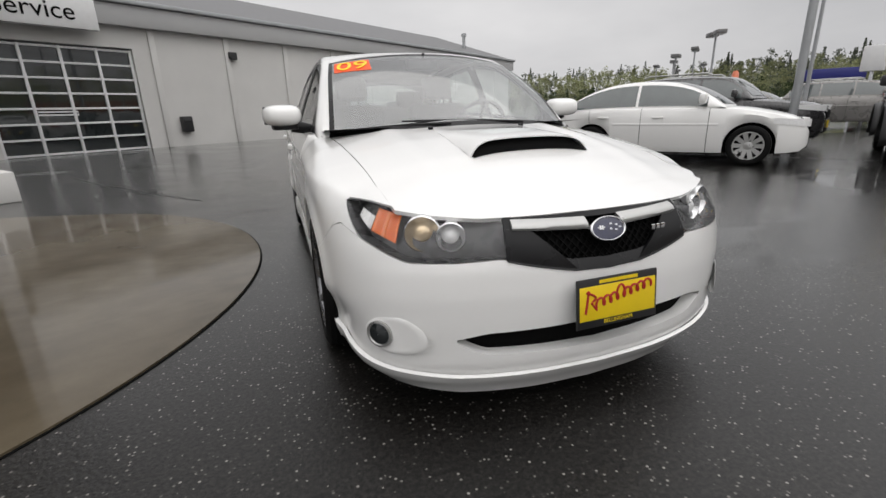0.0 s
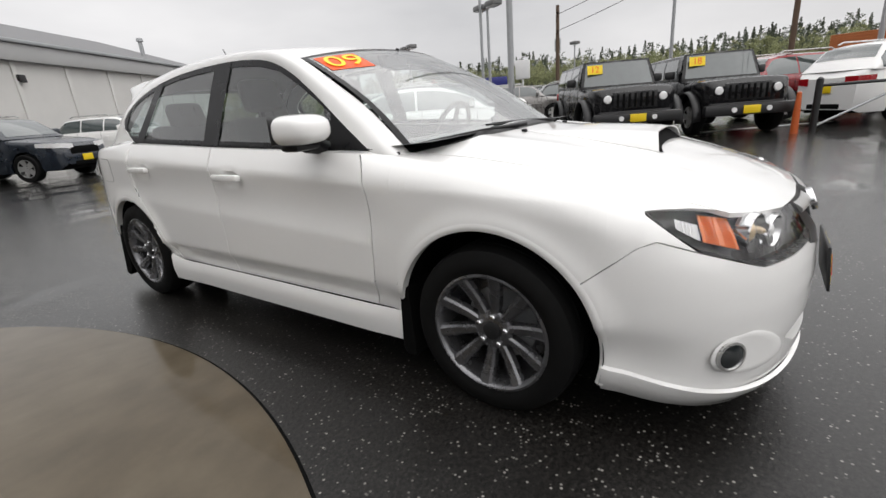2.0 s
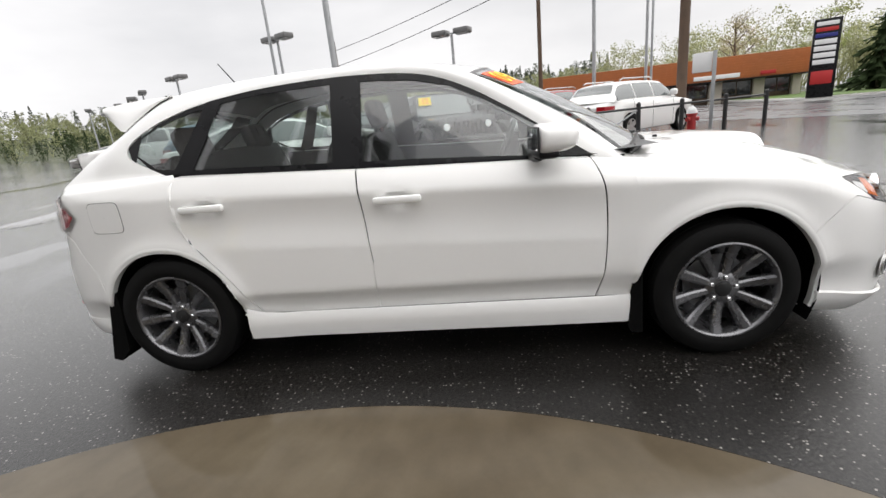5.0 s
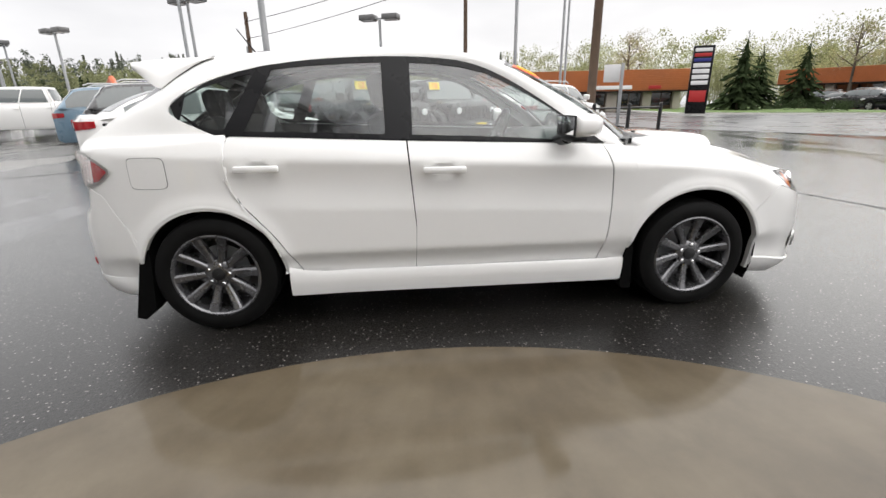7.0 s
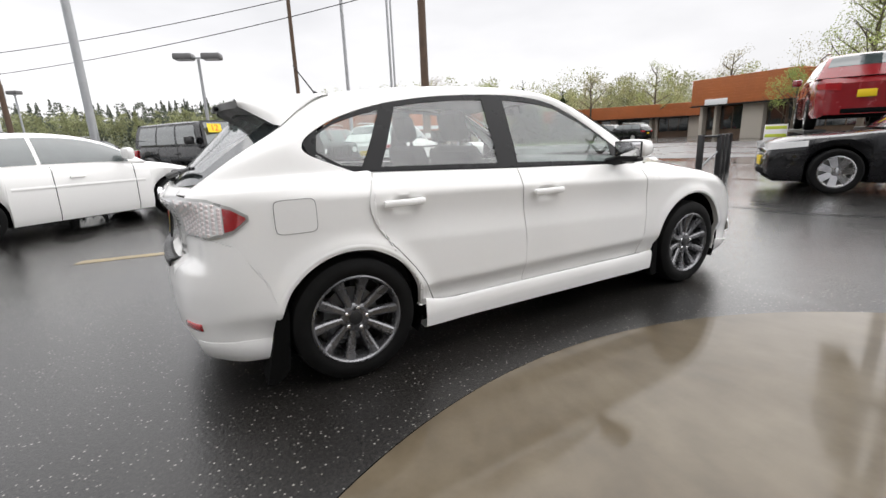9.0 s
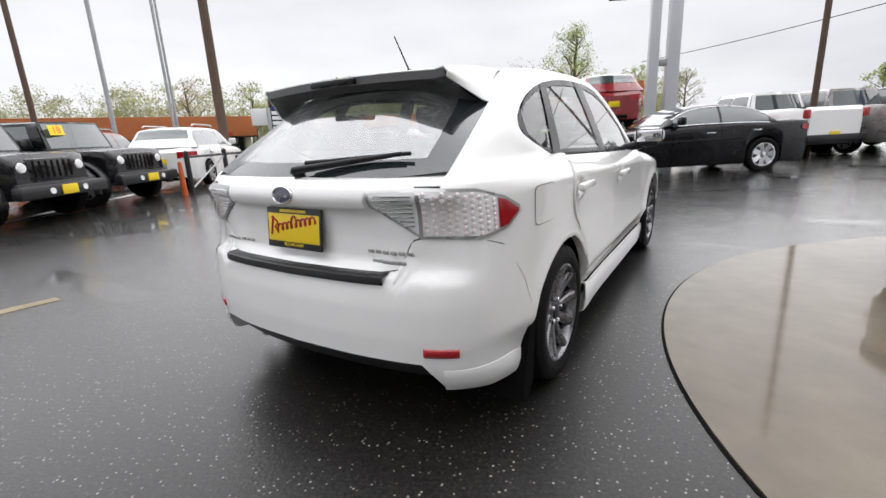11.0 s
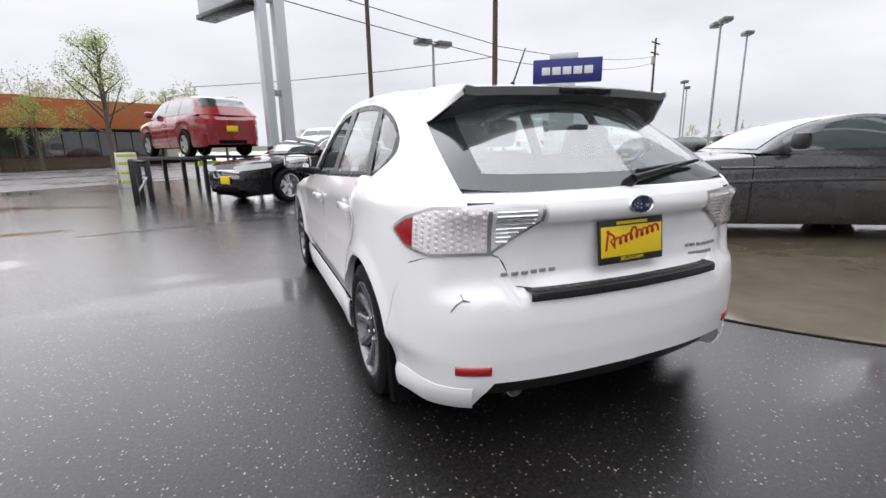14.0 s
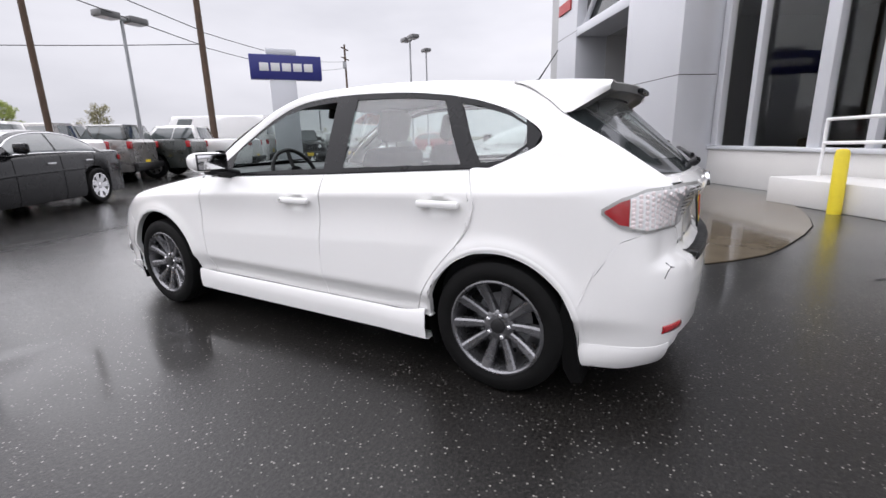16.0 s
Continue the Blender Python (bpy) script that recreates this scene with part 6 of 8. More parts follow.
def hatch_wheel(car, at, side, twist):
    hub = empty("wheel")
    hub.parent, hub.matrix_basis = car, Matrix.Translation(at) @ Matrix.Rotation(0 if side > 0 else math.pi, 4, "Z") @ Matrix.Rotation(twist, 4, "X")
    r, w, rr = 0.316, 0.108, 0.222
    bm = bmesh.new()
    lathe(bm, [(rr - 0.006, -w * 0.9), (rr + 0.02, -w), (r - 0.035, -w * 1.0), (r - 0.010, -w * 0.86), (r - 0.001, -w * 0.6), (r, -w * 0.34), (r - 0.007, -w * 0.33), (r - 0.007, -w * 0.27), (r, -w * 0.26), (r, w * 0.26), (r - 0.007, w * 0.27), (r - 0.007, w * 0.33), (r, w * 0.34),
               (r - 0.001, w * 0.6), (r - 0.010, w * 0.86), (r - 0.035, w * 1.0), (r - 0.06, w * 1.02), (rr + 0.02, w), (rr - 0.004, w * 0.9)], 64)
    part("tyre", bm, RUBBER, hub)
    bm = bmesh.new()
    lathe(bm, [(rr + 0.003, w * 0.9), (rr + 0.004, w * 0.95), (rr - 0.004, w * 0.975), (rr - 0.011, w * 0.93), (rr - 0.016, w * 0.8), (rr - 0.02, w * 0.3), (rr - 0.03, -w * 0.85), (0.05, -w * 0.86)], 64)
    part("barrel", bm, RIM, hub)
    bm = bmesh.new()
    lathe(bm, [(0.03, -0.02), (0.138, -0.02), (0.14, -0.012), (0.03, -0.008)], 40)
    part("brake_disc", bm, STEEL, hub, "steel brake disc")
    bm = bmesh.new()
    for k in range(10):
        turn = Matrix.Rotation(2 * math.pi * (k + 0.5) / 10, 4, "X")
        rows = []
        for t in steps(0, 1, 5):
            rad = 0.05 + (rr - 0.008 - 0.05) * t
            face = w * (0.62 + 0.30 * t * t)
            half = 0.0155 + 0.009 * t
            deep = 0.03 - 0.012 * t
            rows.append([bm.verts.new(turn @ Vector(p)) for p in ((face - deep, -half * 1.25, rad), (face - 0.005, -half, rad), (face + 0.0015, -half * 0.55, rad), (face + 0.0015, half * 0.55, rad), (face - 0.005, half, rad), (face - deep, half * 1.25, rad))])
        for a, b in zip(rows, rows[1:]):
            for j in range(5):
                bm.faces.new((a[j], a[j + 1], b[j + 1], b[j]))
    part("spokes", bm, RIM, hub, angle=25)
    bm = bmesh.new()
    lathe(bm, [(0.076, w * 0.3), (0.076, w * 0.56), (0.066, w * 0.64), (0.036, w * 0.655)], 40)
    part("hub_face", bm, RIM, hub)
    bm = bmesh.new()
    lathe(bm, [(0.034, w * 0.6), (0.034, w * 0.70), (0.028, w * 0.73), (0.001, w * 0.735)], 28)
    part("centre_cap", bm, PLASTIC, hub, "dark centre cap")
    for k in range(5):
        a = 2 * math.pi * k / 5
        bm = bmesh.new()
        lathe(bm, [(0.011, w * 0.6), (0.011, w * 0.71), (0.007, w * 0.75), (0.001, w * 0.75)], 6, "x", Matrix.Translation((0, 0.055 * math.cos(a), 0.055 * math.sin(a))))
        part("nut", bm, CHROME, hub, "chrome wheel nut")


hatchback()


# ---- other vehicles ----
def road_wheel(name, parent, at, r, width, rim_r, spokes, rim_mat, side, twist=0.0, twin=False):
    """A tyre with its rim, spokes and hub. side: 1 or -1, the outer face's x direction."""
    hub = empty(name)
    hub.parent, hub.matrix_basis = parent, Matrix.Translation(at) @ Matrix.Rotation(0 if side > 0 else math.pi, 4, "Z") @ Matrix.Rotation(twist, 4, "X")
    w = width / 2
    bm = bmesh.new()
    lathe(bm, [(rim_r, -w * 0.9), (rim_r + 0.02, -w), (r - 0.03, -w * 0.98), (r - 0.006, -w * 0.8), (r, -w * 0.5), (r, w * 0.5), (r - 0.006, w * 0.8), (r - 0.03, w * 0.98), (rim_r + 0.02, w), (rim_r, w * 0.88)], 40)
    part("tyre", bm, RUBBER, hub)
    bm = bmesh.new()
    lathe(bm, [(rim_r + 0.002, w * 0.9), (rim_r - 0.012, w * 0.93), (rim_r - 0.03, w * 0.8), (rim_r - 0.045, w * 0.2), (rim_r - 0.05, -w * 0.6), (0.04, -w * 0.65)], 40)
    part("barrel", bm, SHADE if rim_mat is not CHROME else SATIN, hub)
    bm = bmesh.new()
    lathe(bm, [(rim_r + 0.003, w * 0.86), (rim_r + 0.002, w * 0.94), (rim_r - 0.016, w * 0.95), (rim_r - 0.02, w * 0.84)], 40)
    wide = 2 * math.pi * rim_r / spokes * 0.24
    if twin:
        wide *= 0.24
    for k in range(spokes * (2 if twin else 1)):
        lean = 0.17 * (k % 2 * 2 - 1) if twin else 0.0
        turn = Matrix.Rotation(2 * math.pi * (k // 2 if twin else k) / spokes + lean, 4, "X")
        vs = [bm.verts.new(turn @ Vector(p)) for p in ((w * 0.75, -wide * 0.8, 0.05), (w * 0.75, wide * 0.8, 0.05), (w * 0.9, wide * 1.1, rim_r - 0.012), (w * 0.9, -wide * 1.1, rim_r - 0.012),
                                                       (w * 0.4, -wide * 0.6, 0.05), (w * 0.4, wide * 0.6, 0.05), (w * 0.55, wide * 0.8, rim_r - 0.012), (w * 0.55, -wide * 0.8, rim_r - 0.012))]
        for q in ((0, 1, 2, 3), (4, 7, 6, 5), (0, 4, 5, 1), (2, 6, 7, 3), (1, 5, 6, 2), (0, 3, 7, 4)):
            bm.faces.new([vs[i] for i in q])
    lathe(bm, [(0.075, w * 0.4), (0.075, w * 0.74), (0.05, w * 0.8), (0.001, w * 0.82)], 20)
    part("rim", bm, rim_mat, hub)
    return hub


def vehicle(name, label, paint, spec, at, heading, group="parked vehicles"):
    """A parked vehicle in its own axes: front along -y. spec gives its sizes."""
    g = dict(L=4.85, W=1.86, H=1.48, wb=2.8, fo=0.95, tr=0.335, rim=0.23, clear=0.2, arch=0.05, nose=0.72, cowl=0.95, belt=1.0, tail=1.02, y0=-0.95, y1=-0.2, y2=1.0, y3=1.75, tumble=0.17, boxy=5.0, spokes=10, rims=SATIN, windows=2,
             bed=False, lower=PLASTIC, glass=CARGLASS, lamp="bar", plate=True, chrome=False, face=None, roofrail=False, mirror=None, twin=False, front=0.14, lampmat=LAMPWHITE, tailmat=LAMPRED, blank=False, seams=(), taper=0.85)
    g.update(spec)
    base = empty(name, pose(at[0], at[1], at[2] if len(at) > 2 else 0, 0, 0, heading + 90), label=label, category=spec.get("cat", "car"), group=group)
    L, W, H = g["L"], g["W"], g["H"]
    half, yf, yr = W / 2, -L / 2 + g["fo"], -L / 2 + g["fo"] + g["wb"]
    ar = g["tr"] + g["arch"]

    def wide(y):
        return half * (1 - (g["front"] if y < 0 else 0.14) * abs(2 * y / L) ** g["boxy"])

    def draw_in(y):
        """How far the body narrows towards its ends."""
        end = min(y + L / 2, L / 2 - y)
        if g["boxy"] < 8 and y < 0:
            t = min(1.0, max(0.0, end / 0.5))
            return g["taper"] + (1 - g["taper"]) * math.sqrt(1 - (1 - t) ** 2)
        return 1.0 - 0.11 * (1 - smoothstep(0, 0.13, end))

    def low(y):
        z = g["clear"]
        for c in (yf, yr):
            if abs(y - c) < ar:
                z = max(z, g["tr"] + math.sqrt(ar * ar - (y - c) ** 2))
        return z

    def high(y):
        if g["bed"]:
            return interp(y, (-L / 2, g["y0"], g["y3"] - 0.02, g["y3"], L / 2), (g["nose"], g["cowl"], g["belt"], g["tail"], g["tail"]))
        return waist(y)

    waist = eased([(-L / 2, g["nose"] - 0.03), (-L / 2 + 0.3, g["nose"] + 0.3 * (g["cowl"] - g["nose"])), (g["y0"] - 0.25, g["cowl"] - 0.02), (g["y0"] + 0.3, g["cowl"] * 0.6 + g["belt"] * 0.4), (0.5, g["belt"]), (g["y3"] - 0.1, g["belt"] + 0.02), (max(L / 2 - 0.25, g["y3"] + 0.05), g["tail"]), (L / 2 + 0.06, g["tail"] - 0.03)])

    ys = set(steps(-L / 2 + 0.1, L / 2 - 0.1, 26)) | {-L / 2, -L / 2 + 0.035, L / 2 - 0.035, L / 2}
    for c in (yf, yr):
        ys |= {c + ar * math.cos(radians(a)) for a in range(0, 181, 12)} | {c + ar + 0.002, c - ar - 0.002}
    ys = sorted(ys)

    def section(y, v):
        end = min(y + L / 2, L / 2 - y)
        lo, hi, w = low(y), high(y), wide(y) * draw_in(y)
        if g["boxy"] < 8 and y < 0 and end < 0.5:
            lo, hi = lo + 0.06 * (1 - end / 0.5) ** 3, hi - 0.06 * (1 - end / 0.5) ** 3
        if end < 0.1:
            lo, hi = lo + 0.06 * (1 - end / 0.1), hi - 0.10 * (1 - end / 0.1)
        mid = lo + (hi - lo) * 0.62
        pts = [(w * 0.95, lo), (w * 0.99, lo + min(0.1, (mid - lo) * 0.5)), (w, mid), (w * 0.985, hi - 0.07), (w * 0.955, hi - 0.02), (w * 0.90, hi), (w * 0.5, hi + 0.022 * (y < g["y0"] + 0.4)), (0, hi + 0.03 * (y < g["y0"] + 0.4))]
        x, z = pts[v]
        return x, y, z

    bm = bmesh.new()
    sheet(bm, section, ys, range(8), mirror=True)
    for y in (ys[0], ys[-1]):
        ring = [section(y, v) for v in range(8)]
        vs = [bm.verts.new(p) for p in ring] + [bm.verts.new((-p[0], p[1], p[2])) for p in ring[-2::-1]]
        bm.faces.new(vs)
    bmesh.ops.remove_doubles(bm, verts=bm.verts, dist=0.0005)
    part("body", bm, paint, base, angle=35)
    if g["seams"]:
        for s in (1, -1):
            for y in g["seams"]:
                bm = bmesh.new()
                bent(bm, [(s * (section(y, v)[0] + 0.001), y, section(y, v)[2]) for v in range(6)], 0.0045, 5)
                part("door_seam", bm, SHADE, base)
            if g["boxy"] < 8:
                bm = bmesh.new()
                sheet(bm, lambda y, v: (s * (section(y, 2)[0] + 0.006 * math.sin(math.pi * v)), y, section(y, 2)[2] + 0.03 - 0.05 * v), steps(yf + ar + 0.1, yr - ar - 0.05, 10), steps(0, 1, 5))
                part("flank_crease", bm, paint, base)
    bm = bmesh.new()
    box(bm, -half * 0.62, half * 0.62, -L / 2 + 0.12, L / 2 - 0.12, g["clear"] - 0.02, 0.7 * g["belt"])
    box(bm, -half * 0.9, half * 0.9, yf + ar, yr - ar, g["clear"] - 0.015, 0.62 * g["belt"])
    part("underbody", bm, SHADE, base, smooth=False)
    # lower dark bumper bands
    for y, s in ((-L / 2, -1), (L / 2, 1)):
        bm = bmesh.new()
        if g["boxy"] < 8:
            box(bm, -half * 0.44, half * 0.44, y - 0.012 if s < 0 else y - 0.2, y + 0.2 if s < 0 else y + 0.012, g["clear"] + 0.07, g["clear"] + 0.19, 0.03)
            part("lower_grille" if s < 0 else "valance", bm, SHADE, base)
        else:
            box(bm, -half * 0.8, half * 0.8, y - 0.02 if s < 0 else y - 0.2, y + 0.2 if s < 0 else y + 0.02, g["clear"] + 0.02, g["clear"] + 0.02 + 0.2 * H / 1.5, 0.03)
            part("bumper", bm, g["lower"], base)
    # cabin
    y0, y1, y2, y3, roof = g["y0"], g["y1"], g["y2"], g["y3"], H
    xb, xt, rs = half - 0.055, half - g["tumble"] - 0.06, roof - 0.055

    def flank(p, q, out=0.0):
        z = (high((y0 + y3) / 2) - 0.03) * (1 - q) + rs * q
        bow = 0.03 * 4 * q * (1 - q)
        return xb + (xt - xb) * q + out + bow, (y0 + (y3 - y0) * p) * (1 - q) + (y1 + (y2 - y1) * p) * q, z

    def screen(p, q, rear=False, out=0.0):
        a, b = (y3, y2) if rear else (y0, y1)
        z = (high((y0 + y3) / 2) - 0.03) * (1 - q) + (rs + 0.03) * q
        x = (xb + (xt - xb) * q) * p
        s = 1 if rear else -1
        return x, a + (b - a) * q + s * (0.10 * (1 - p * p) + out), z

    sleek = g["boxy"] < 8
    base_z = high((y0 + y3) / 2) - 0.03
    arc = eased([(y0 - 0.02, base_z), ((y0 + y1) / 2, base_z + (H - base_z) * 0.6), (y1, H - 0.05), ((y1 + y2) / 2, H), (y2, H - 0.045), ((y2 + y3) / 2, base_z + (H - base_z) * 0.58), (y3 + 0.02, base_z)])

    def eave(y):
        k = max(0.0, (arc(y) - base_z) / (H - base_z))
        return xb - 0.02 - (g["tumble"] + 0.04) * k, base_z + (arc(y) - base_z) * 0.93

    def dome(p, y, out=0.0):
        """The screens and the roof of a rounded cabin as one surface."""
        xe, ze = eave(y)
        bow = -0.12 * (1 - smoothstep(y0, y1 + 0.3, y)) + 0.1 * smoothstep(y2 - 0.3, y3, y)
        return xe * p, y + bow * (1 - p * p) + out * (-0.6 if y < y1 else 0.6 if y > y2 else 0), ze + (arc(y) - ze) * (1 - abs(p) ** 3) + out

    def rounded(y, q, out=0.0):
        xe, ze = eave(y)
        return xb + (xe - xb) * q + 0.1 * q * (1 - q) + out, y, base_z + (ze - base_z) * q

    bm = bmesh.new()
    if sleek:
        sheet(bm, rounded, steps(y0, y3, 34), steps(0, 1, 6), mirror=True)
        sheet(bm, dome, steps(-1, 1, 12), steps(y0, y3, 34))
        part("cabin", bm, paint, base, angle=50)
        for name, ya, yb in (("windscreen", y0 + 0.06, y1 - 0.03), ("rear_window", y2 + 0.1, y3 - 0.18)):
            bm = bmesh.new()
            sheet(bm, lambda u, v: dome(u, v, 0.006), steps(-0.9, 0.9, 12), steps(ya, yb, 8))
            part(name, bm, g["glass"], base)
        cuts = steps(y0 + 0.3 * (y1 - y0), y3 - 0.32 * (y3 - y2), g["windows"])
        for a, b in zip(cuts, cuts[1:]):
            for s in (1, -1):
                bm = bmesh.new()
                sheet(bm, lambda u, v: (s * rounded(u, v, 0.006)[0], *rounded(u, v, 0.006)[1:]), steps(a + 0.025, b - 0.025, 8), steps(0.12, 0.9, 5))
                part("side_window", bm, g["glass"], base)
                if g["chrome"]:
                    for q in (0.09, 0.93):
                        bm = bmesh.new()
                        bent(bm, [(s * rounded(u, q, 0.008)[0], *rounded(u, q, 0.008)[1:]) for u in steps(a, b, 6)], 0.011, 6)
                        part("window_strip", bm, CHROME, base)
    else:
        sheet(bm, lambda u, v: flank(u, v), steps(0, 1, 10), steps(0, 1, 5), mirror=True)
        sheet(bm, lambda u, v: screen(u, v), steps(-1, 1, 10), steps(0, 1, 5))
        sheet(bm, lambda u, v: screen(u, v, True), steps(-1, 1, 10), steps(0, 1, 5))

        def roof_at(p, q):
            fy, ry = screen(p, 1.0)[1], screen(p, 1.0, True)[1]
            e = 1 - abs(p) ** 6
            return xt * p, fy + (ry - fy) * q, rs + 0.03 * (e if 0.001 < q < 0.999 else 1.0 if abs(p) < 1 else 1) * (1 if abs(p) < 0.999 else 0) + 0.028 * e * math.sin(math.pi * q)

        sheet(bm, roof_at, steps(-1, 1, 12), steps(0, 1, 8))
        part("cabin", bm, paint, base, angle=40)
        bm = bmesh.new()
        sheet(bm, lambda u, v: screen(u, v, False, 0.006), steps(-0.92, 0.92, 10), steps(0.08, 0.93, 5))
        part("windscreen", bm, g["glass"], base)
        bm = bmesh.new()
        sheet(bm, lambda u, v: screen(u, v, True, 0.006), steps(-0.86, 0.86, 10), steps(0.2, 0.88, 5))
        part("rear_window", bm, g["glass"], base)
        cuts = steps(0.07, 0.95, g["windows"])
        for a, b in list(zip(cuts, cuts[1:]))[: 1 if g["blank"] else 9]:
            for s in (1, -1):
                bm = bmesh.new()
                sheet(bm, lambda u, v: (s * flank(u, v, 0.006)[0], *flank(u, v, 0.006)[1:]), steps(a + 0.012, b - 0.012, 4), steps(0.14, 0.9, 4))
                part("side_window", bm, g["glass"], base)
                if g["chrome"]:
                    bm = bmesh.new()
                    for q in (0.11, 0.93):
                        bent(bm, [(s * flank(u, q, 0.008)[0], *flank(u, q, 0.008)[1:]) for u in steps(a, b, 3)], 0.011, 6)
                    part("window_strip", bm, CHROME, base)
    # lamps, grille, plates, handles, mirrors
    zn = g["nose"]

    def wrap(bm, s, end, start, back, lo0, hi0, lo1, hi1):
        """A lamp lens bent round a corner of the body."""
        def lens(t, v):
            ye = end * L / 2
            if t < 0.5:
                x, y = wide(ye) * draw_in(ye) * (start + (1 - start) * t * 2), ye + end * 0.01 * (1 - (2 * t) ** 4)
            else:
                y = ye - end * back * (t - 0.5) * 2
                x = wide(y) * draw_in(y) + 0.008
            return s * x, y, lo0 + (lo1 - lo0) * t + (hi0 - lo0 + (hi1 - hi0 - lo1 + lo0) * t) * v
        sheet(bm, lens, steps(0, 1, 16), steps(0, 1, 3))

    for s in (1, -1):
        bm = bmesh.new()
        if g["lamp"] == "round":
            lathe(bm, [(0.001, -0.02), (0.07, -0.015), (0.082, 0.0), (0.088, 0.03)], 20, "y", Matrix.Translation((s * half * 0.62, -L / 2 - 0.01, zn - 0.2)))
        else:
            wrap(bm, s, -1, 0.5, 0.5, zn - 0.17, zn - 0.03, zn - 0.06, zn + 0.035)
        part("headlight", bm, g["lampmat"], base)
        bm = bmesh.new()
        if g["boxy"] > 8:
            box(bm, s * half * 0.86 - 0.1, s * half * 0.86 + 0.03, L / 2 - 0.14, L / 2 + 0.012, g["tail"] - 0.3, g["tail"] - 0.06, 0.03)
        else:
            wrap(bm, s, 1, 0.62, 0.26, g["tail"] - 0.27, g["tail"] - 0.1, g["tail"] - 0.2, g["tail"] - 0.1)
        part("tail_lamp", bm, g["tailmat"], base)
        bm = bmesh.new()
        box(bm, s * half - 0.02 + (0 if s > 0 else -0.18), s * half + 0.02 + (0.18 if s > 0 else 0), y0 + 0.28, y0 + 0.4, high(y0) + 0.06, high(y0) + 0.24, 0.045)
        part("mirror", bm, g["mirror"] or paint, base)
        for y in ((y0 + 0.95), (y0 + 1.95))[: 2 if g["windows"] > 1 else 1]:
            bm = bmesh.new()
            box(bm, s * half - 0.015, s * half + 0.018, y, y + 0.2, high(y) - 0.19, high(y) - 0.155, 0.01)
            part("handle", bm, CHROME if g["chrome"] else paint, base)
    bm = bmesh.new()
    if g["lamp"] == "round":
        box(bm, -half * 0.5, half * 0.5, -L / 2 - 0.012, -L / 2 + 0.1, zn - 0.42, zn - 0.06, 0.03)
        part("grille", bm, paint, base)
        for k in range(7):
            bm = bmesh.new()
            x = (k - 3) * half * 0.13
            box(bm, x - 0.028, x + 0.028, -L / 2 - 0.018, -L / 2 + 0.02, zn - 0.38, zn - 0.1, 0.012)
            part("grille_slot", bm, SHADE, base)
        for c in (yf, yr):
            for s in (1, -1):
                bm = bmesh.new()
                arc = [(c + (ar + 0.07) * math.cos(radians(a)), g["tr"] + (ar + 0.05) * math.sin(radians(a))) for a in range(-8, 189, 14)]
                sheet(bm, lambda u, v: (s * (half - 0.05 + 0.17 * v), arc[u][0], arc[u][1] + (-0.02 if v == 1 else 0.0)), range(len(arc)), (0, 0.5, 1))
                ob = part("fender_flare", bm, PLASTIC, base)
                ob.modifiers.new("thick", "SOLIDIFY").thickness = 0.03
        bm = bmesh.new()
        box(bm, -half * 0.98, half * 0.98, -L / 2 - 0.22, -L / 2 - 0.03, zn - 0.7, zn - 0.48, 0.05)
        part("front_bumper", bm, PLASTIC, base)
        for s in (1, -1):
            bm = bmesh.new()
            lathe(bm, [(0.001, -0.23), (0.05, -0.235), (0.055, -0.2)], 16, "y", Matrix.Translation((s * 0.33, -L / 2, zn - 0.59)))
            part("fog_lamp", bm, LAMPWHITE, base)
    else:
        box(bm, -half * 0.5, half * 0.5, -L / 2 - 0.012, -L / 2 + 0.1, zn - 0.3, zn - 0.1, 0.03)
        part("grille", bm, CHROME if g["chrome"] else SHADE, base)
    if g["plate"]:
        for y, z in ((-L / 2 - (0.235 if g["lamp"] == "round" else 0.03), 0.52 if g["lamp"] != "round" else zn - 0.59), (L / 2 + 0.02, 0.75 if g["cat"] != "pickup" else 0.62)):
            bm = bmesh.new()
            box(bm, -0.16, 0.16, y - 0.01, y + 0.01, z - 0.08, z + 0.08, 0.006)
            part("plate", bm, YELLOW, base, "yellow dealer plate")
    if g["bed"]:
        bm = bmesh.new()
        box(bm, -half + 0.12, half - 0.12, y3 + 0.12, L / 2 - 0.1, g["tail"] - 0.03, g["tail"] + 0.012, 0.004)
        part("bed_cover", bm, SHADE, base)
        bm = bmesh.new()
        box(bm, -half * 0.88, half * 0.88, L / 2 - 0.02, L / 2 + 0.12, 0.45, 0.62, 0.02)
        part("rear_bumper", bm, CHROME if g["chrome"] else PLASTIC, base)
    if g["roofrail"]:
        for s in (1, -1):
            bm = bmesh.new()
            bent(bm, [(s * (xt - 0.06), y1 + 0.25, roof + 0.0), (s * (xt - 0.06), y1 + 0.35, roof + 0.05), (s * (xt - 0.06), y2 - 0.25, roof + 0.05), (s * (xt - 0.06), y2 - 0.12, roof)], 0.02)
            part("roof_rail", bm, SATIN, base)
    for y in (yf, yr):
        for s in (1, -1):
            road_wheel("wheel", base, (s * (half - 0.115), y, g["tr"]), g["tr"], 0.225, g["rim"], g["spokes"], g["rims"], s, 0.3, g["twin"])
    return base


def sticker_number(car, words, p, right, up):
    m = facing(p, right, up)
    bm = bmesh.new()
    box(bm, -0.17, 0.17, -0.1, 0.1, -0.001, 0.001)
    ob = part("price_sticker", bm, STICKER if words == "09" else STICKY, car, "orange sticker with a yellow number" if words == "09" else "yellow number sticker", m=m)
    lettering(words, 0.2, STICKY if words == "09" else STICKER, ob, Matrix.Translation((0, -0.002, 0.002)), 0.001)


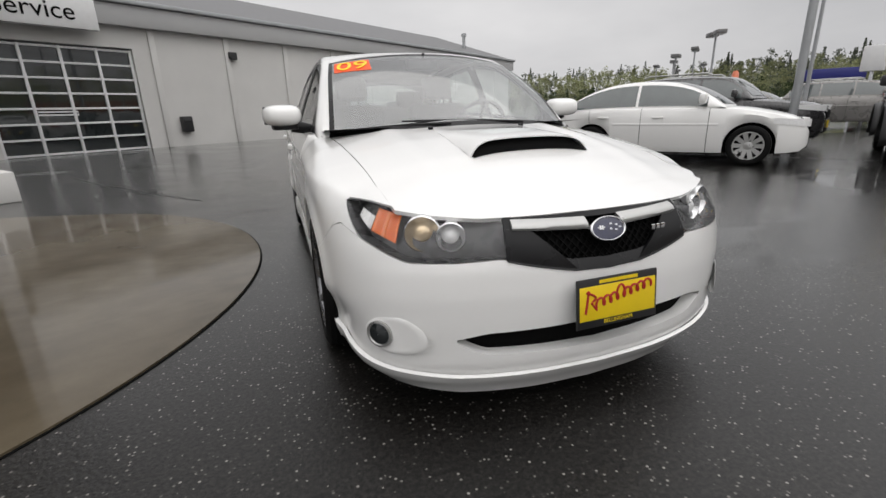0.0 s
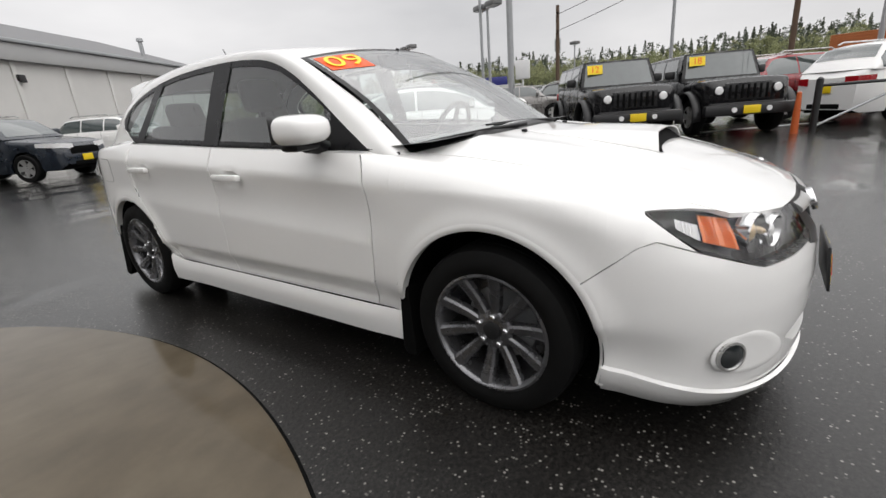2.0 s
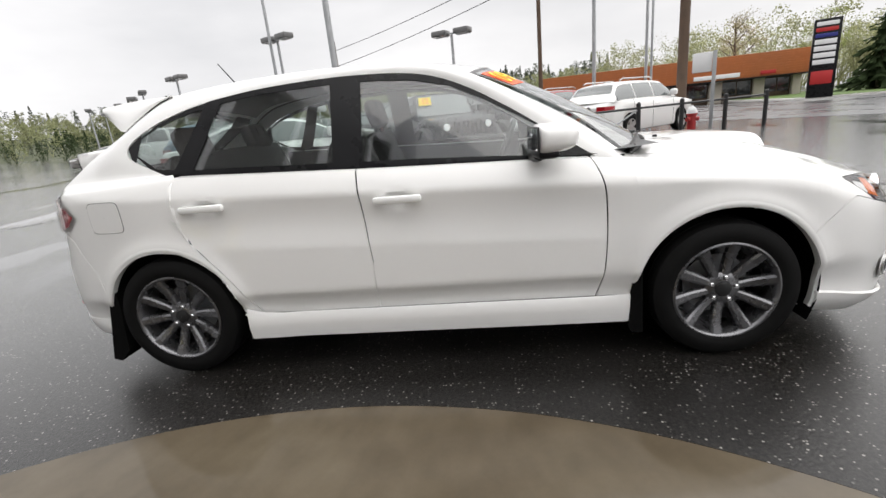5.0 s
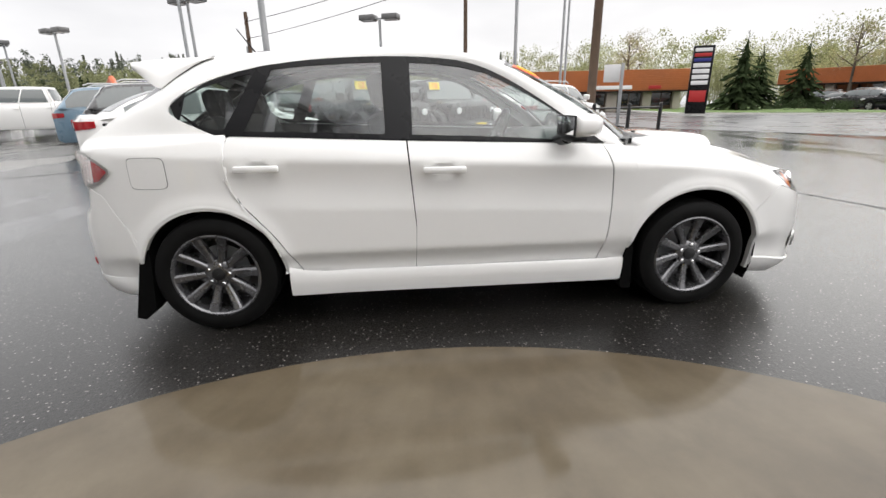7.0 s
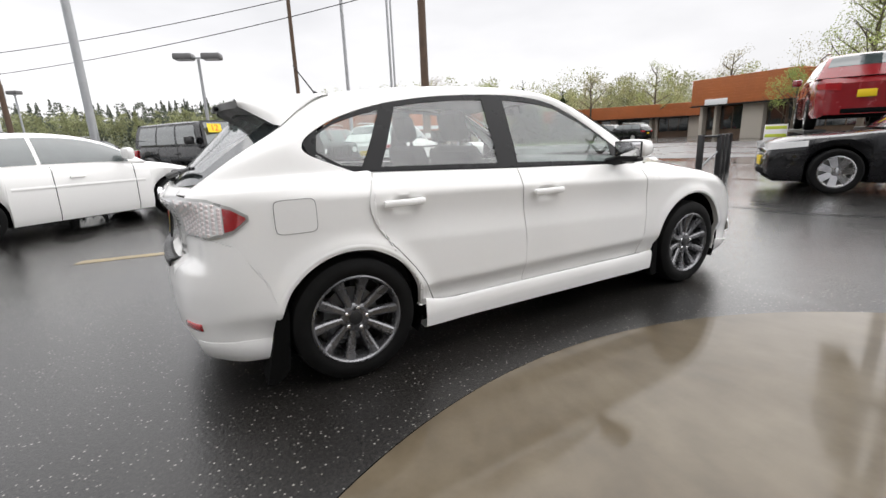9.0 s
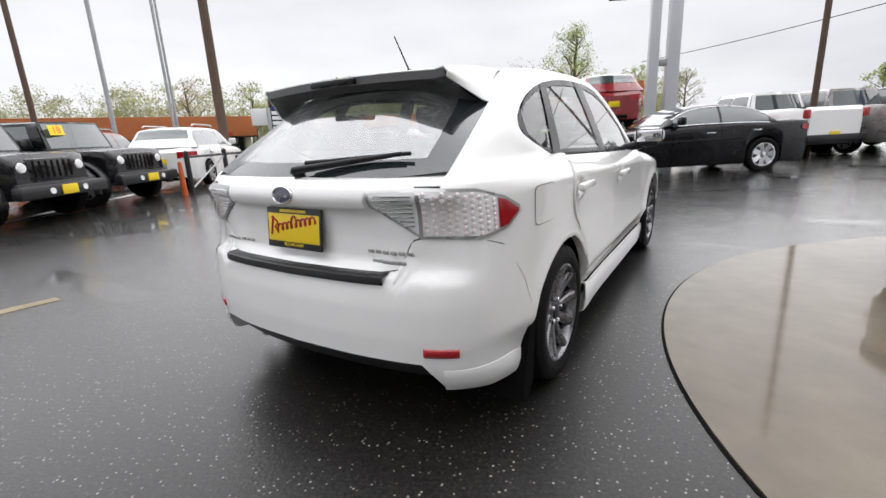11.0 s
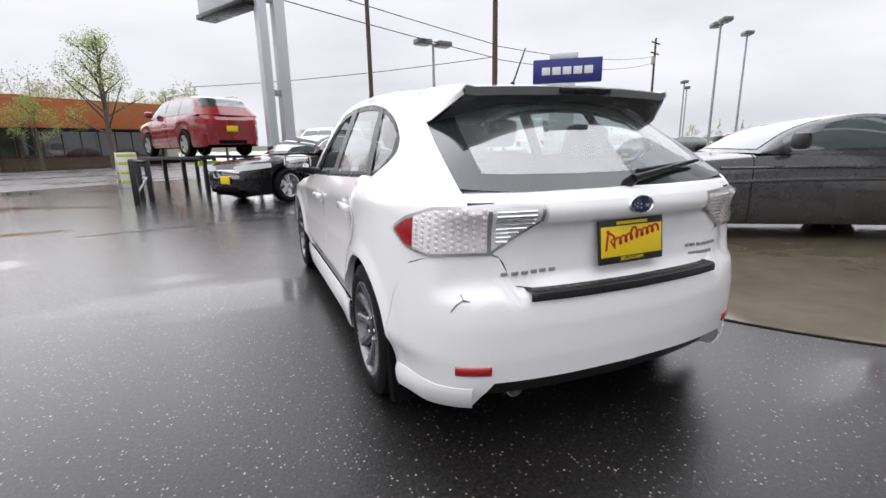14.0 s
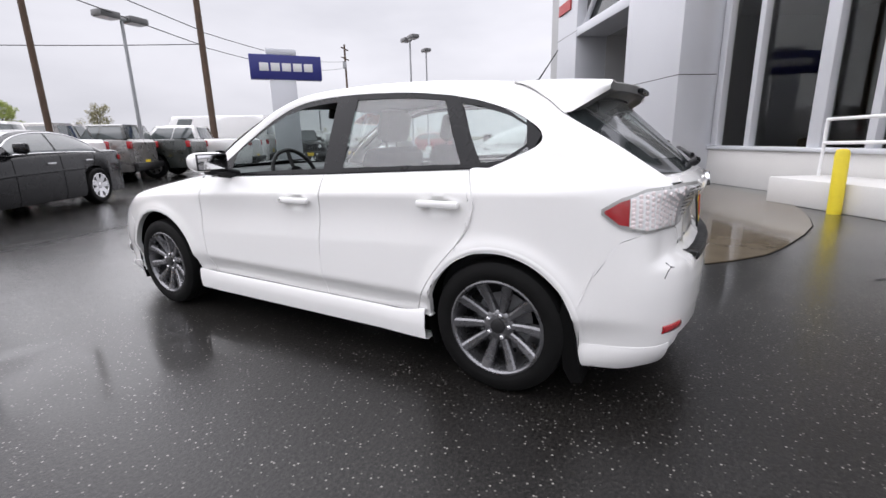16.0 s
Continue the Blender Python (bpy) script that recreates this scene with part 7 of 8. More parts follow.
JEEP = dict(seams=(-0.85, 0.1, 0.95), cat="suv", L=4.4, W=1.80, H=1.78, wb=2.95, fo=0.62, tr=0.40, rim=0.23, clear=0.42, arch=0.1, nose=1.12, cowl=1.18, belt=1.2, tail=1.2, y0=-0.95, y1=-0.72, y2=2.0, y3=2.12, tumble=0.1, boxy=9, lamp="round", windows=3, spokes=5, rims=SATIN, mirror=PLASTIC)
SUV = dict(seams=(-0.85, 0.25, 1.2), cat="suv", L=4.62, W=1.86, H=1.68, wb=2.7, fo=0.92, tr=0.36, rim=0.23, clear=0.26, nose=0.92, cowl=1.08, belt=1.12, tail=1.1, y0=-1.0, y1=-0.3, y2=1.65, y3=2.15, windows=3, roofrail=True, spokes=5)
SEDAN = dict(taper=0.74, plate=False, seams=(-0.82, 0.3, 1.28), boxy=3.4, front=0.3, cat="car", L=4.85, W=1.865, H=1.475, wb=2.805, fo=0.95, tr=0.33, nose=0.74, cowl=0.96, belt=0.99, tail=1.04, y0=-1.05, y1=-0.2, y2=0.95, y3=1.9, spokes=10)
BIGSEDAN = dict(seams=(-0.62, 0.45, 1.4), boxy=4.0, front=0.2, cat="car", L=5.05, W=1.90, H=1.49, wb=3.05, fo=0.9, tr=0.365, rim=0.255, nose=0.84, cowl=1.0, belt=1.06, tail=1.08, y0=-0.85, y1=-0.1, y2=1.0, y3=1.75, chrome=True, spokes=7, rims=CHROME)
PICKUP = dict(seams=(-1.1, -0.1, 0.85, 0.97), cat="pickup", L=5.82, W=2.02, H=1.92, wb=3.57, fo=1.0, tr=0.40, rim=0.25, clear=0.34, arch=0.09, nose=1.1, cowl=1.25, belt=1.3, tail=1.36, y0=-1.25, y1=-0.65, y2=0.75, y3=0.95, tumble=0.16, boxy=9, bed=True, windows=2, spokes=6)
VAN = dict(cat="van", L=5.9, W=2.02, H=2.55, wb=3.6, fo=1.0, tr=0.36, rim=0.22, clear=0.25, nose=1.15, cowl=1.35, belt=1.4, tail=1.4, y0=-2.1, y1=-1.55, y2=2.8, y3=2.9, tumble=0.14, boxy=12, windows=5, blank=True)
COUPE = dict(taper=0.84, seams=(-0.6, 1.0), cat="car", L=5.15, W=1.92, H=1.45, wb=3.1, fo=0.83, tr=0.365, rim=0.255, clear=0.2, nose=0.80, cowl=0.99, belt=1.02, tail=1.06, y0=-0.55, y1=0.25, y2=1.0, y3=1.95, tumble=0.2, windows=1, spokes=5, twin=True, front=0.26, rims=SATIN, glass=CARGLASS, lampmat=TRIM, tailmat=TRIM, arch=0.055, plate=False, mirror=PLASTIC)

coupe = vehicle("parked_coupe", "charcoal grey muscle coupe on wet concrete apron", GREYPAINT, COUPE, (-4.995, -0.551), -32.5)
for s in (1, -1):  # round fuel cap, side markers, crease along the flank
    if s > 0:
        bm = bmesh.new()
        lathe(bm, [(0.085, 0.0), (0.085, 0.012), (0.07, 0.016), (0.06, 0.008), (0.03, 0.010), (0.001, 0.016)], 24, "x", Matrix.Translation((0.945, 1.62, 0.95)))
        part("fuel_cap", bm, CHROME, coupe, "round chrome fuel cap")
    for y, mat in ((-2.36, AMBER), (2.29, LAMPRED)):
        bm = bmesh.new()
        w = 0.96 * (1 - (0.26 if y < 0 else 0.14) * abs(2 * y / 5.15) ** 5)
        box(bm, s * w - 0.02, s * w + 0.006, y - 0.075, y + 0.075, 0.585, 0.625, 0.006)
        part("side_marker", bm, mat, coupe)
    bm = bmesh.new()
    sheet(bm, lambda y, v: (s * (0.958 + 0.012 * math.sin(math.pi * v)), y, 0.83 + 0.03 * v), steps(-0.95, 0.95, 10), steps(0, 1, 4))
    part("flank_crease", bm, GREYPAINT, coupe)
vehicle("parked_sedan", "white midsize sedan parked on wet lot", WHITE, dict(SEDAN, L=4.5, wb=2.68, fo=0.8), (6.44, 3.9), -56)
jeep = vehicle("parked_suv", "black boxy four-door off-roader with yellow plate", BLACKPAINT, JEEP, (10.2, 1.27), -150)
sticker_number(jeep, "12", (-0.52, -0.92, 1.58), (1, 0, 0), (0, 0.2, 1))
jeep = vehicle("parked_suv", "black boxy four-door off-roader beside a red suv", BLACKPAINT, JEEP, (11.4, -0.72), -152)
sticker_number(jeep, "18", (-0.52, -0.92, 1.58), (1, 0, 0), (0, 0.2, 1))
vehicle("parked_suv", "white compact suv parked by chain fence", WHITE, SUV, (12.9, -4.9), -50)
vehicle("parked_suv", "red compact suv parked between suvs", REDPAINT, SUV, (15.0, -3.0), -50)
vehicle("parked_sedan", "black luxury sedan with chrome window trim", BLACKPAINT, BIGSEDAN, (-0.35, -8.9), 34.5)
for paint, x, y, words in ((WHITE, -2.0, -15.5, "white full-size pickup with yellow plate"), (SILVER, -4.0, -16.5, "grey full-size pickup parked in row"), (DARKGREEN, -6.2, -17.0, "dark green full-size pickup parked in row"), (WHITE, -8.8, -17.0, "white crew pickup parked in row")):
    vehicle("parked_pickup", words, paint, PICKUP, (x, y), -52)
vehicle("parked_van", "white high-roof cargo van behind pickups", WHITE, VAN, (-12.5, -20.5), -52)
vehicle("parked_suv", "black boxy off-roader in the street row", BLACKPAINT, JEEP, (-15.6, -17.6), 60)
vehicle("parked_suv", "charcoal suv in the street row", GREYPAINT, SUV, (-17.6, -16.7), 62)
vehicle("parked_suv", "dark blue older suv beside service wall", DARKBLUE, SUV, (1.6, 15.0), -60)
vehicle("parked_suv", "white suv beside service wall", WHITE, SUV, (6.0, 18.5), -60)
vehicle("parked_suv", "pale blue older suv behind white sedan", PALEBLUE, SUV, (11.5, 7.5), -63)
vehicle("parked_suv", "dark grey suv behind white sedan", GREYPAINT, SUV, (9.6, 5.6), -63)
vehicle("parked_pickup", "white pickup across the lot", WHITE, PICKUP, (22, 15), -40)


# ---- trees and woods ----
def leaf_cards(bm, rng, centre, radius, n, size):
    for _ in range(n):
        d = Vector((rng.gauss(0, 1), rng.gauss(0, 1), rng.gauss(0, 0.8)))
        p = Vector(centre) + d.normalized() * radius * rng.random() ** 0.45
        a = Vector((rng.uniform(-1, 1), rng.uniform(-1, 1), rng.uniform(-0.6, 0.6))).normalized() * size * rng.uniform(0.5, 1.2)
        b = a.cross(Vector((rng.uniform(-1, 1), rng.uniform(-1, 1), rng.uniform(-1, 1)))).normalized() * size * rng.uniform(0.35, 0.8)
        v = [bm.verts.new(p + q) for q in (-a, b, a, -b)]
        bm.faces.new(v)


def broadleaf(at, height, spread, leaf, seed, label, leaves=26, size=0.11, limbs=9):
    rng = random.Random(seed)
    base = empty("tree", pose(*at, 0, 0, rng.uniform(0, 360)), label=label, category="tree", group="trees round the lot")
    bm, lm = bmesh.new(), bmesh.new()
    top = Vector((rng.uniform(-0.2, 0.2), rng.uniform(-0.2, 0.2), height * 0.92))
    tube(bm, (0, 0, -0.1), (0, 0, height * 0.3), height * 0.022, height * 0.017, 8)
    tube(bm, (0, 0, height * 0.3), top, height * 0.017, height * 0.004, 8)
    for k in range(limbs):
        z = height * (0.25 + 0.6 * k / limbs)
        ang = k * 2.4 + rng.uniform(-0.4, 0.4)
        reach = spread * (1.05 - 0.75 * (k / limbs)) * rng.uniform(0.7, 1.1)
        end = Vector((math.cos(ang) * reach, math.sin(ang) * reach, z + reach * rng.uniform(0.5, 1.1)))
        tube(bm, (0, 0, z), end, height * 0.008, height * 0.002, 5)
        for j in range(4):
            t = rng.uniform(0.45, 1.05)
            twig = Vector((0, 0, z)).lerp(end, t)
            tip = twig + Vector((rng.uniform(-1, 1), rng.uniform(-1, 1), rng.uniform(0.1, 1))) * spread * 0.28
            tube(bm, twig, tip, height * 0.002, height * 0.0008, 4)
            leaf_cards(lm, rng, tip, spread * rng.uniform(0.15, 0.3), leaves, size)
    leaf_cards(lm, rng, top, spread * 0.22, leaves * 2, size)
    part("trunk", bm, BARK, base)
    part("crown", lm, leaf, base, smooth=False)


def conifer(at, height, spread, seed, label):
    rng = random.Random(seed)
    base = empty("tree", pose(*at), label=label, category="tree", group="trees round the lot")
    bm, lm = bmesh.new(), bmesh.new()
    tube(bm, (0, 0, -0.1), (0, 0, height), height * 0.02, 0.01, 8)
    n = 22
    for k in range(n):
        z = height * (0.08 + 0.9 * k / n)
        r = spread * (1 - k / n) ** 0.85
        for j in range(9):
            ang = rng.uniform(0, 6.283)
            a = Vector((0, 0, z + r * 0.25))
            b = Vector((math.cos(ang) * r, math.sin(ang) * r, z - r * rng.uniform(0.05, 0.3))) * rng.uniform(0.75, 1.1)
            side = (b - a).cross(Vector((0, 0, 1))).normalized() * r * 0.2
            for t0, t1 in ((0.15, 0.6), (0.5, 1.0)):
                p, q = a.lerp(b, t0), a.lerp(b, t1)
                v = [lm.verts.new(w) for w in (p, q + side * 0.8 + Vector((0, 0, -0.1 * r)), q + (q - p) * 0.25, q - side * 0.8 + Vector((0, 0, -0.1 * r)))]
                lm.faces.new(v)
    part("trunk", bm, BARK, base)
    part("crown", lm, FIRS, base, smooth=False)


def card_cloud(gen, centres, radii, n, size, flat=0.8):
    """Corners of n small leaves round each of many centres, drawn all at once."""
    c, r = np.repeat(np.asarray(centres), n, 0), np.repeat(np.asarray(radii), n)
    m = len(c)
    d = gen.normal(size=(m, 3)) * (1, 1, flat)
    d /= np.linalg.norm(d, axis=1, keepdims=True)
    p = c + d * (r * gen.random(m) ** 0.42)[:, None]
    a = gen.uniform(-1, 1, (m, 3))
    a /= np.linalg.norm(a, axis=1, keepdims=True)
    b = np.cross(a, gen.uniform(-1, 1, (m, 3)))
    b /= np.linalg.norm(b, axis=1, keepdims=True)
    a *= (size * gen.uniform(0.5, 1.2, m))[:, None]
    b *= (size * gen.uniform(0.35, 0.8, m))[:, None]
    return np.stack((p - a, p + b, p + a, p - b), 1).reshape(-1, 3)


def woods(name, rows, seed, leaf, label, firs=0.0, rise_to=0.0, fine=0.016, per=70):
    """A far belt of trees as one object: rows of (bearing from, to, distance, height, count); with rise_to they climb a slope."""
    gen = np.random.default_rng(seed)
    verts, bm = [], bmesh.new()
    for b0, b1, dist, tall, count in rows:
        for _ in range(count):
            a, d = radians(gen.uniform(b0, b1)), dist * gen.uniform(0.9, 1.25)
            h = tall * gen.uniform(0.6, 1.12)
            z0 = rise_to * max(0.0, (d / dist - 0.9) / 0.35)
            x, y = d * math.cos(a), d * math.sin(a)
            if gen.random() < firs:
                h *= gen.uniform(0.9, 1.25)
                lvl = np.linspace(0.1, 1.0, 12)
                cs = np.stack((np.full(12, x), np.full(12, y), z0 + h * lvl), 1)
                verts.append(card_cloud(gen, cs, h * 0.25 * (1.04 - lvl), per // 2 + 4, h * fine * 1.2, 0.5))
            else:
                k = 9
                u, ang = gen.random(k) ** 0.6, gen.uniform(0, 6.283, k)
                lift = gen.uniform(0.3, 0.95, k)
                wide = 0.33 * h * np.sin(np.pi * np.clip(lift, 0, 0.97)) ** 0.6 + 0.05 * h
                cs = np.stack((x + u * wide * np.cos(ang), y + u * wide * np.sin(ang), z0 + h * lift), 1)
                verts.append(card_cloud(gen, cs, h * gen.uniform(0.08, 0.19, k), per, h * fine))
                for c in cs[:5]:
                    tube(bm, (x, y, z0), tuple(c), 0.009 * h, 0.003 * h, 3, False)
    co = np.concatenate(verts)
    stems = [v.co[:] for v in bm.verts]
    bm.verts.index_update()
    poles = [tuple(len(co) + v.index for v in f.verts) for f in bm.faces]
    bm.free()
    me = bpy.data.meshes.new(name)
    me.from_pydata(co.tolist() + stems, [], np.arange(len(co)).reshape(-1, 4).tolist() + poles)
    me.materials.append(leaf)
    tagged(new(name, me), label, "woods", kind="stuff")


def hill(name, b0, b1, dist, heights, material, label):
    bm = bmesh.new()
    n = 40
    rows = []
    for k in range(n + 1):
        a = radians(b0 + (b1 - b0) * k / n)
        h = interp(k / n, steps(0, 1, len(heights) - 1), heights) * (1 + 0.12 * noise.noise((k * 0.35, 1.3, 0)))
        rows.append([bm.verts.new((d * math.cos(a), d * math.sin(a), z)) for d, z in ((dist * 0.75, -0.5), (dist * 0.9, h * 0.5), (dist, h * 0.9), (dist * 1.1, h), (dist * 1.5, h * 0.8))])
    for p, q in zip(rows, rows[1:]):
        for j in range(4):
            bm.faces.new((p[j], p[j + 1], q[j + 1], q[j]))
    thing(name, bm, material, label, "hill", kind="structure")


# no mist in the air here: the far belts carry haze in their colour
hill("backdrop", -14, 75, 330, (18, 20, 19, 18, 15, 12, 9, 6), HAZEHILL, "low wooded hill with spring haze in its colour")
hill("backdrop", -160, -80, 420, (2, 4, 5, 4, 4, 3), HAZEHILL, "far hill tinted faint with haze")
woods("woods", [(-14, 40, 262, 10, 520), (40, 75, 262, 7, 220)], 3, HAZEFIR, "mixed woods on far hill tinted grey-green with haze", 0.45, 19.0, 0.05, 16)
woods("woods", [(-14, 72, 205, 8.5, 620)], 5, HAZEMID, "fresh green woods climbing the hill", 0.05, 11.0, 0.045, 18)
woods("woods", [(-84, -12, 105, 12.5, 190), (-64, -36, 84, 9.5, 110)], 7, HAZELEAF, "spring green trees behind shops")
woods("woods", [(-34, -12, 96, 11, 22), (-78, -40, 92, 13, 30)], 8, BUDS, "budding bare trees behind shops", 0.0, 0.0, 0.01, 60)
woods("woods", [(-150, -92, 95, 4.5, 50)], 9, BUDS, "low brown scrub across the street", 0.1, 0.0, 0.02, 40)
woods("woods", [(30, 62, 120, 6, 60)], 12, FIRS, "dark trees beyond parked cars", 0.4, 0.0, 0.03, 30)
for k, (x, y, h, w) in enumerate(((33.5, -27.5, 6.2, 2.2), (36.0, -31.0, 5.4, 2.0), (38.0, -37, 6.4, 2.0))):
    conifer((x, y, 0), h, w, 20 + k, "dark green conifer on the lawn strip")
broadleaf((9.5, -34, 0), 9.2, 2.6, FRESH, 31, "slender young tree in fresh green leaf", 75, 0.055, 20)
broadleaf((14.0, -36, 0), 4.6, 2.2, FRESH, 32, "low yellow-green bush tree by shops", 90, 0.055)
for k, (x, y, h) in enumerate(((46, -24, 8), (52, -36, 8.5), (44, -48, 9), (37, -52, 9.5), (30, -56, 10), (8, -52, 7.5), (3, -50, 6.5), (-9, -36, 4.2), (-16, -40, 4.6))):
    broadleaf((x, y, 0), h, h * 0.3, (BUDS, FRESH)[k % 2], 40 + k, "budding street tree behind the shops", 60, 0.06, 12)


# ---- shops across the street ----
def shop(name, p, q, depth, z0, z1, label, piers):
    """A low shop: an overhanging battened roof band, pale piers (from, to along the front) and window bands between them."""
    a, b = Vector((*p, 0)), Vector((*q, 0))
    length = (b - a).length
    base = empty(name, Matrix.Translation(a) @ Matrix.Rotation(math.atan2((b - a).y, (b - a).x), 4, "Z"), label=label, category="building")
    bm = bmesh.new()
    box(bm, 0, length, 1.5, depth, 0, z0, 0)
    part("wall", bm, WOODPOLE, base, "dark brown wall under the windows", smooth=False)
    bm = bmesh.new()
    box(bm, -0.3, length + 0.3, 0, depth + 0.3, z0, z1, 0.05)
    band = part("roof_band", bm, ORANGETILE, base)
    for z in steps(z0 + 0.1, z1 - 0.05, 9):
        bm = bmesh.new()
        box(bm, -0.32, length + 0.32, -0.035, -0.001, z - 0.03, z + 0.03, 0.006)
        part("batten", bm, ORANGETILE, band)
    bm = bmesh.new()
    box(bm, -0.32, length + 0.32, -0.05, 0.02, z0 - 0.12, z0, 0.01)
    part("soffit_trim", bm, TRIM, base)
    for x0, x1 in piers:
        bm = bmesh.new()
        box(bm, x0, x1, 0.9, 1.55, 0, z0, 0.02)
        part("pier", bm, BEIGE, base)
    ends = [0.0] + [x for pr in piers for x in pr] + [length]
    for x0, x1 in zip(ends[::2], ends[1::2]):
        if x1 - x0 < 0.6:
            continue
        bm = bmesh.new()
        box(bm, x0 + 0.05, x1 - 0.05, 1.42, 1.49, 0.28 * z0, z0 - 0.2)
        part("shop_window", bm, DARKGLASS, base, smooth=False)
        n = max(1, round((x1 - x0) / 1.3))
        for j in range(n + 1):
            bm = bmesh.new()
            xx = x0 + 0.08 + (x1 - x0 - 0.16) * j / n
            box(bm, xx - 0.035, xx + 0.035, 1.38, 1.47, 0.28 * z0, z0 - 0.2)
            part("window_bar", bm, WOODPOLE, base, smooth=False)
    return base


near = shop("shop_building", (24.4, -40.6), (15.9, -39.5), 14, 3.0, 5.3, "low shop with orange metal roof band and pale pier", [(0.0, 0.35), (1.5, 1.75), (4.2, 6.0)])
bm = bmesh.new()
box(bm, 1.2, 3.4, -0.08, -0.01, 3.0, 3.5, 0.01)
part("shop_sign", bm, SIGNWHITE, near, "pale shop sign")
shop("shop_building", (15.8, -39.6), (6.5, -46), 10, 3.0, 5.2, "shop wing with orange metal roof band", [(10.2, 11.2)])
shop("shop_building", (50, -45), (29.5, -55), 10, 2.5, 4.1, "long low shop wing with orange roof band", [(4.2, 5.0), (9.2, 10.0), (14.2, 15.2), (18.8, 20.0)])
far = shop("shop_building", (45.0, -6.0), (39.5, -26.5), 14, 1.85, 3.75, "long shop with orange metal roof and dark windows", [(3.2, 3.8), (6.8, 7.4), (10.4, 11.2), (14.4, 15.4), (17.8, 18.6), (20.6, 21.2)])
bm = bmesh.new()
box(bm, 13.0, 16.5, -0.1, -0.02, 2.0, 2.35, 0.01)
part("shop_sign", bm, SIGNWHITE, far, "pale shop lettering board")
bm = bmesh.new()
box(bm, 18.0, 19.1, -0.1, -0.02, 2.0, 2.3, 0.01)
part("shop_sign", bm, DEALRED, far, "small red shop sign")

# lawn strip with kerb
flat_strip("kerb", [(29.6, -19.8), (47, -22), (46, -37), (23.2, -33.2), (21.8, -31.5), (26, -24.5)], 0.13, WALLWHITE, "pale concrete kerb round the lawn", "kerb")
flat_strip("ground", [(29.9, -20.3), (46.5, -22.3), (45.6, -36.6), (23.5, -32.8), (22.3, -31.4), (26.3, -24.6)], 0.16, GRASSMAT, "mown green lawn strip", "lawn")
for k, (x, y) in enumerate(((27, -30.5), (29.5, -33), (31, -30), (33.5, -33.5), (26, -28.4))):
    rng = random.Random(70 + k)
    bm = bmesh.new()
    for _ in range(7):
        leaf_cards(bm, rng, (rng.uniform(-0.7, 0.7), rng.uniform(-0.5, 0.5), rng.uniform(0.2, 0.5)), 0.4, 70, 0.06)
    thing("shrub", bm, FIRS, "low dark clipped shrub on lawn", "shrub", "shrubs on the lawn", m=Matrix.Translation((x, y, 0.15)), smooth=False)


# ---- poles, lamps, signs ----
def light_pole(at, height, heads, turn=0.0, material=STEEL, r=0.075, label="grey steel lot light on tall pole"):
    base = empty("street_lamp", pose(*at, 0, 0, 0, turn), label=label, category="street lamp", group="lot lights")
    bm = bmesh.new()
    tube(bm, (0, 0, 0.0), (0, 0, height), r, r * 0.7, 12)
    part("pole", bm, material, base)
    bm = bmesh.new()
    tube(bm, (0, 0, 0), (0, 0, 0.6), 0.24, 0.24, 16)
    part("footing", bm, WALLWHITE, base)
    for k in range(heads):
        s = (k - (heads - 1) / 2) * 1.0
        bm = bmesh.new()
        box(bm, s - 0.34, s + 0.34, -0.25, 0.25, height - 0.02, height + 0.2, 0.05)
        part("lamp_head", bm, SHADELAMPGREY, base, "grey box lamp head")
        bm = bmesh.new()
        box(bm, s - 0.28, s + 0.28, -0.2, 0.2, height - 0.035, height - 0.019)
        part("lens", bm, SIGNWHITE, base, smooth=False)
    if heads > 1:
        bm = bmesh.new()
        tube(bm, (-0.5, 0, height + 0.05), (0.5, 0, height + 0.05), 0.035)
        part("arm", bm, material, base)


for x, y, h, n, t in ((28.5, 23.7, 4.7, 2, 40), (36, 35, 4.6, 2, 40), (17.66, 0.98, 4.4, 2, 70), (17.36, 8.39, 4.95, 2, 60), (22, 16.5, 4.5, 2, 60), (35.9, 10.7, 4.8, 1, 60), (30, 27, 4.2, 1, 30), (-6.5, -15.7, 5.3, 2, 10),
                      (-22.4, -14.5, 7.1, 2, 60), (-27.2, -16.3, 7.3, 1, 60), (-34, -26, 6.0, 1, 60), (-38, -29, 6.0, 1, 50), (-30, -30, 5.0, 1, 50), (48, 44, 5, 2, 30), (40, 33, 4.6, 1, 30), (24, 21, 3.9, 1, 30)):
    light_pole((x, y), h, n, t)
for x, y, h, r, mat, words in ((9.6, 3.6, 11, 0.085, STEEL, "tall grey steel pole on concrete footing"), (17.1, 8.6, 9, 0.07, STEEL, "tall thin grey pole"), (17.6, -2.6, 9, 0.09, WOODPOLE, "tall dark pole behind parked cars"),
                          (17.3, -4.7, 9, 0.08, STEEL, "tall grey flag pole"), (16.9, -6.6, 9, 0.06, STEEL, "slim grey metal pole beside the street"), (17.2, -6.9, 9, 0.05, STEEL, "slim grey metal pole beside the street"), (-3.4, -14.5, 10, 0.09, WOODPOLE, "dark slender timber utility pole"), (14.4, -7.0, 11, 0.17, WOODPOLE, "thick brown timber utility pole")):
    bm = bmesh.new()
    tube(bm, (0, 0, 0), (0, 0, h), r, r * 0.8, 14)
    thing("utility_pole", bm, mat, words, "pole", m=pose(x, y, 0))
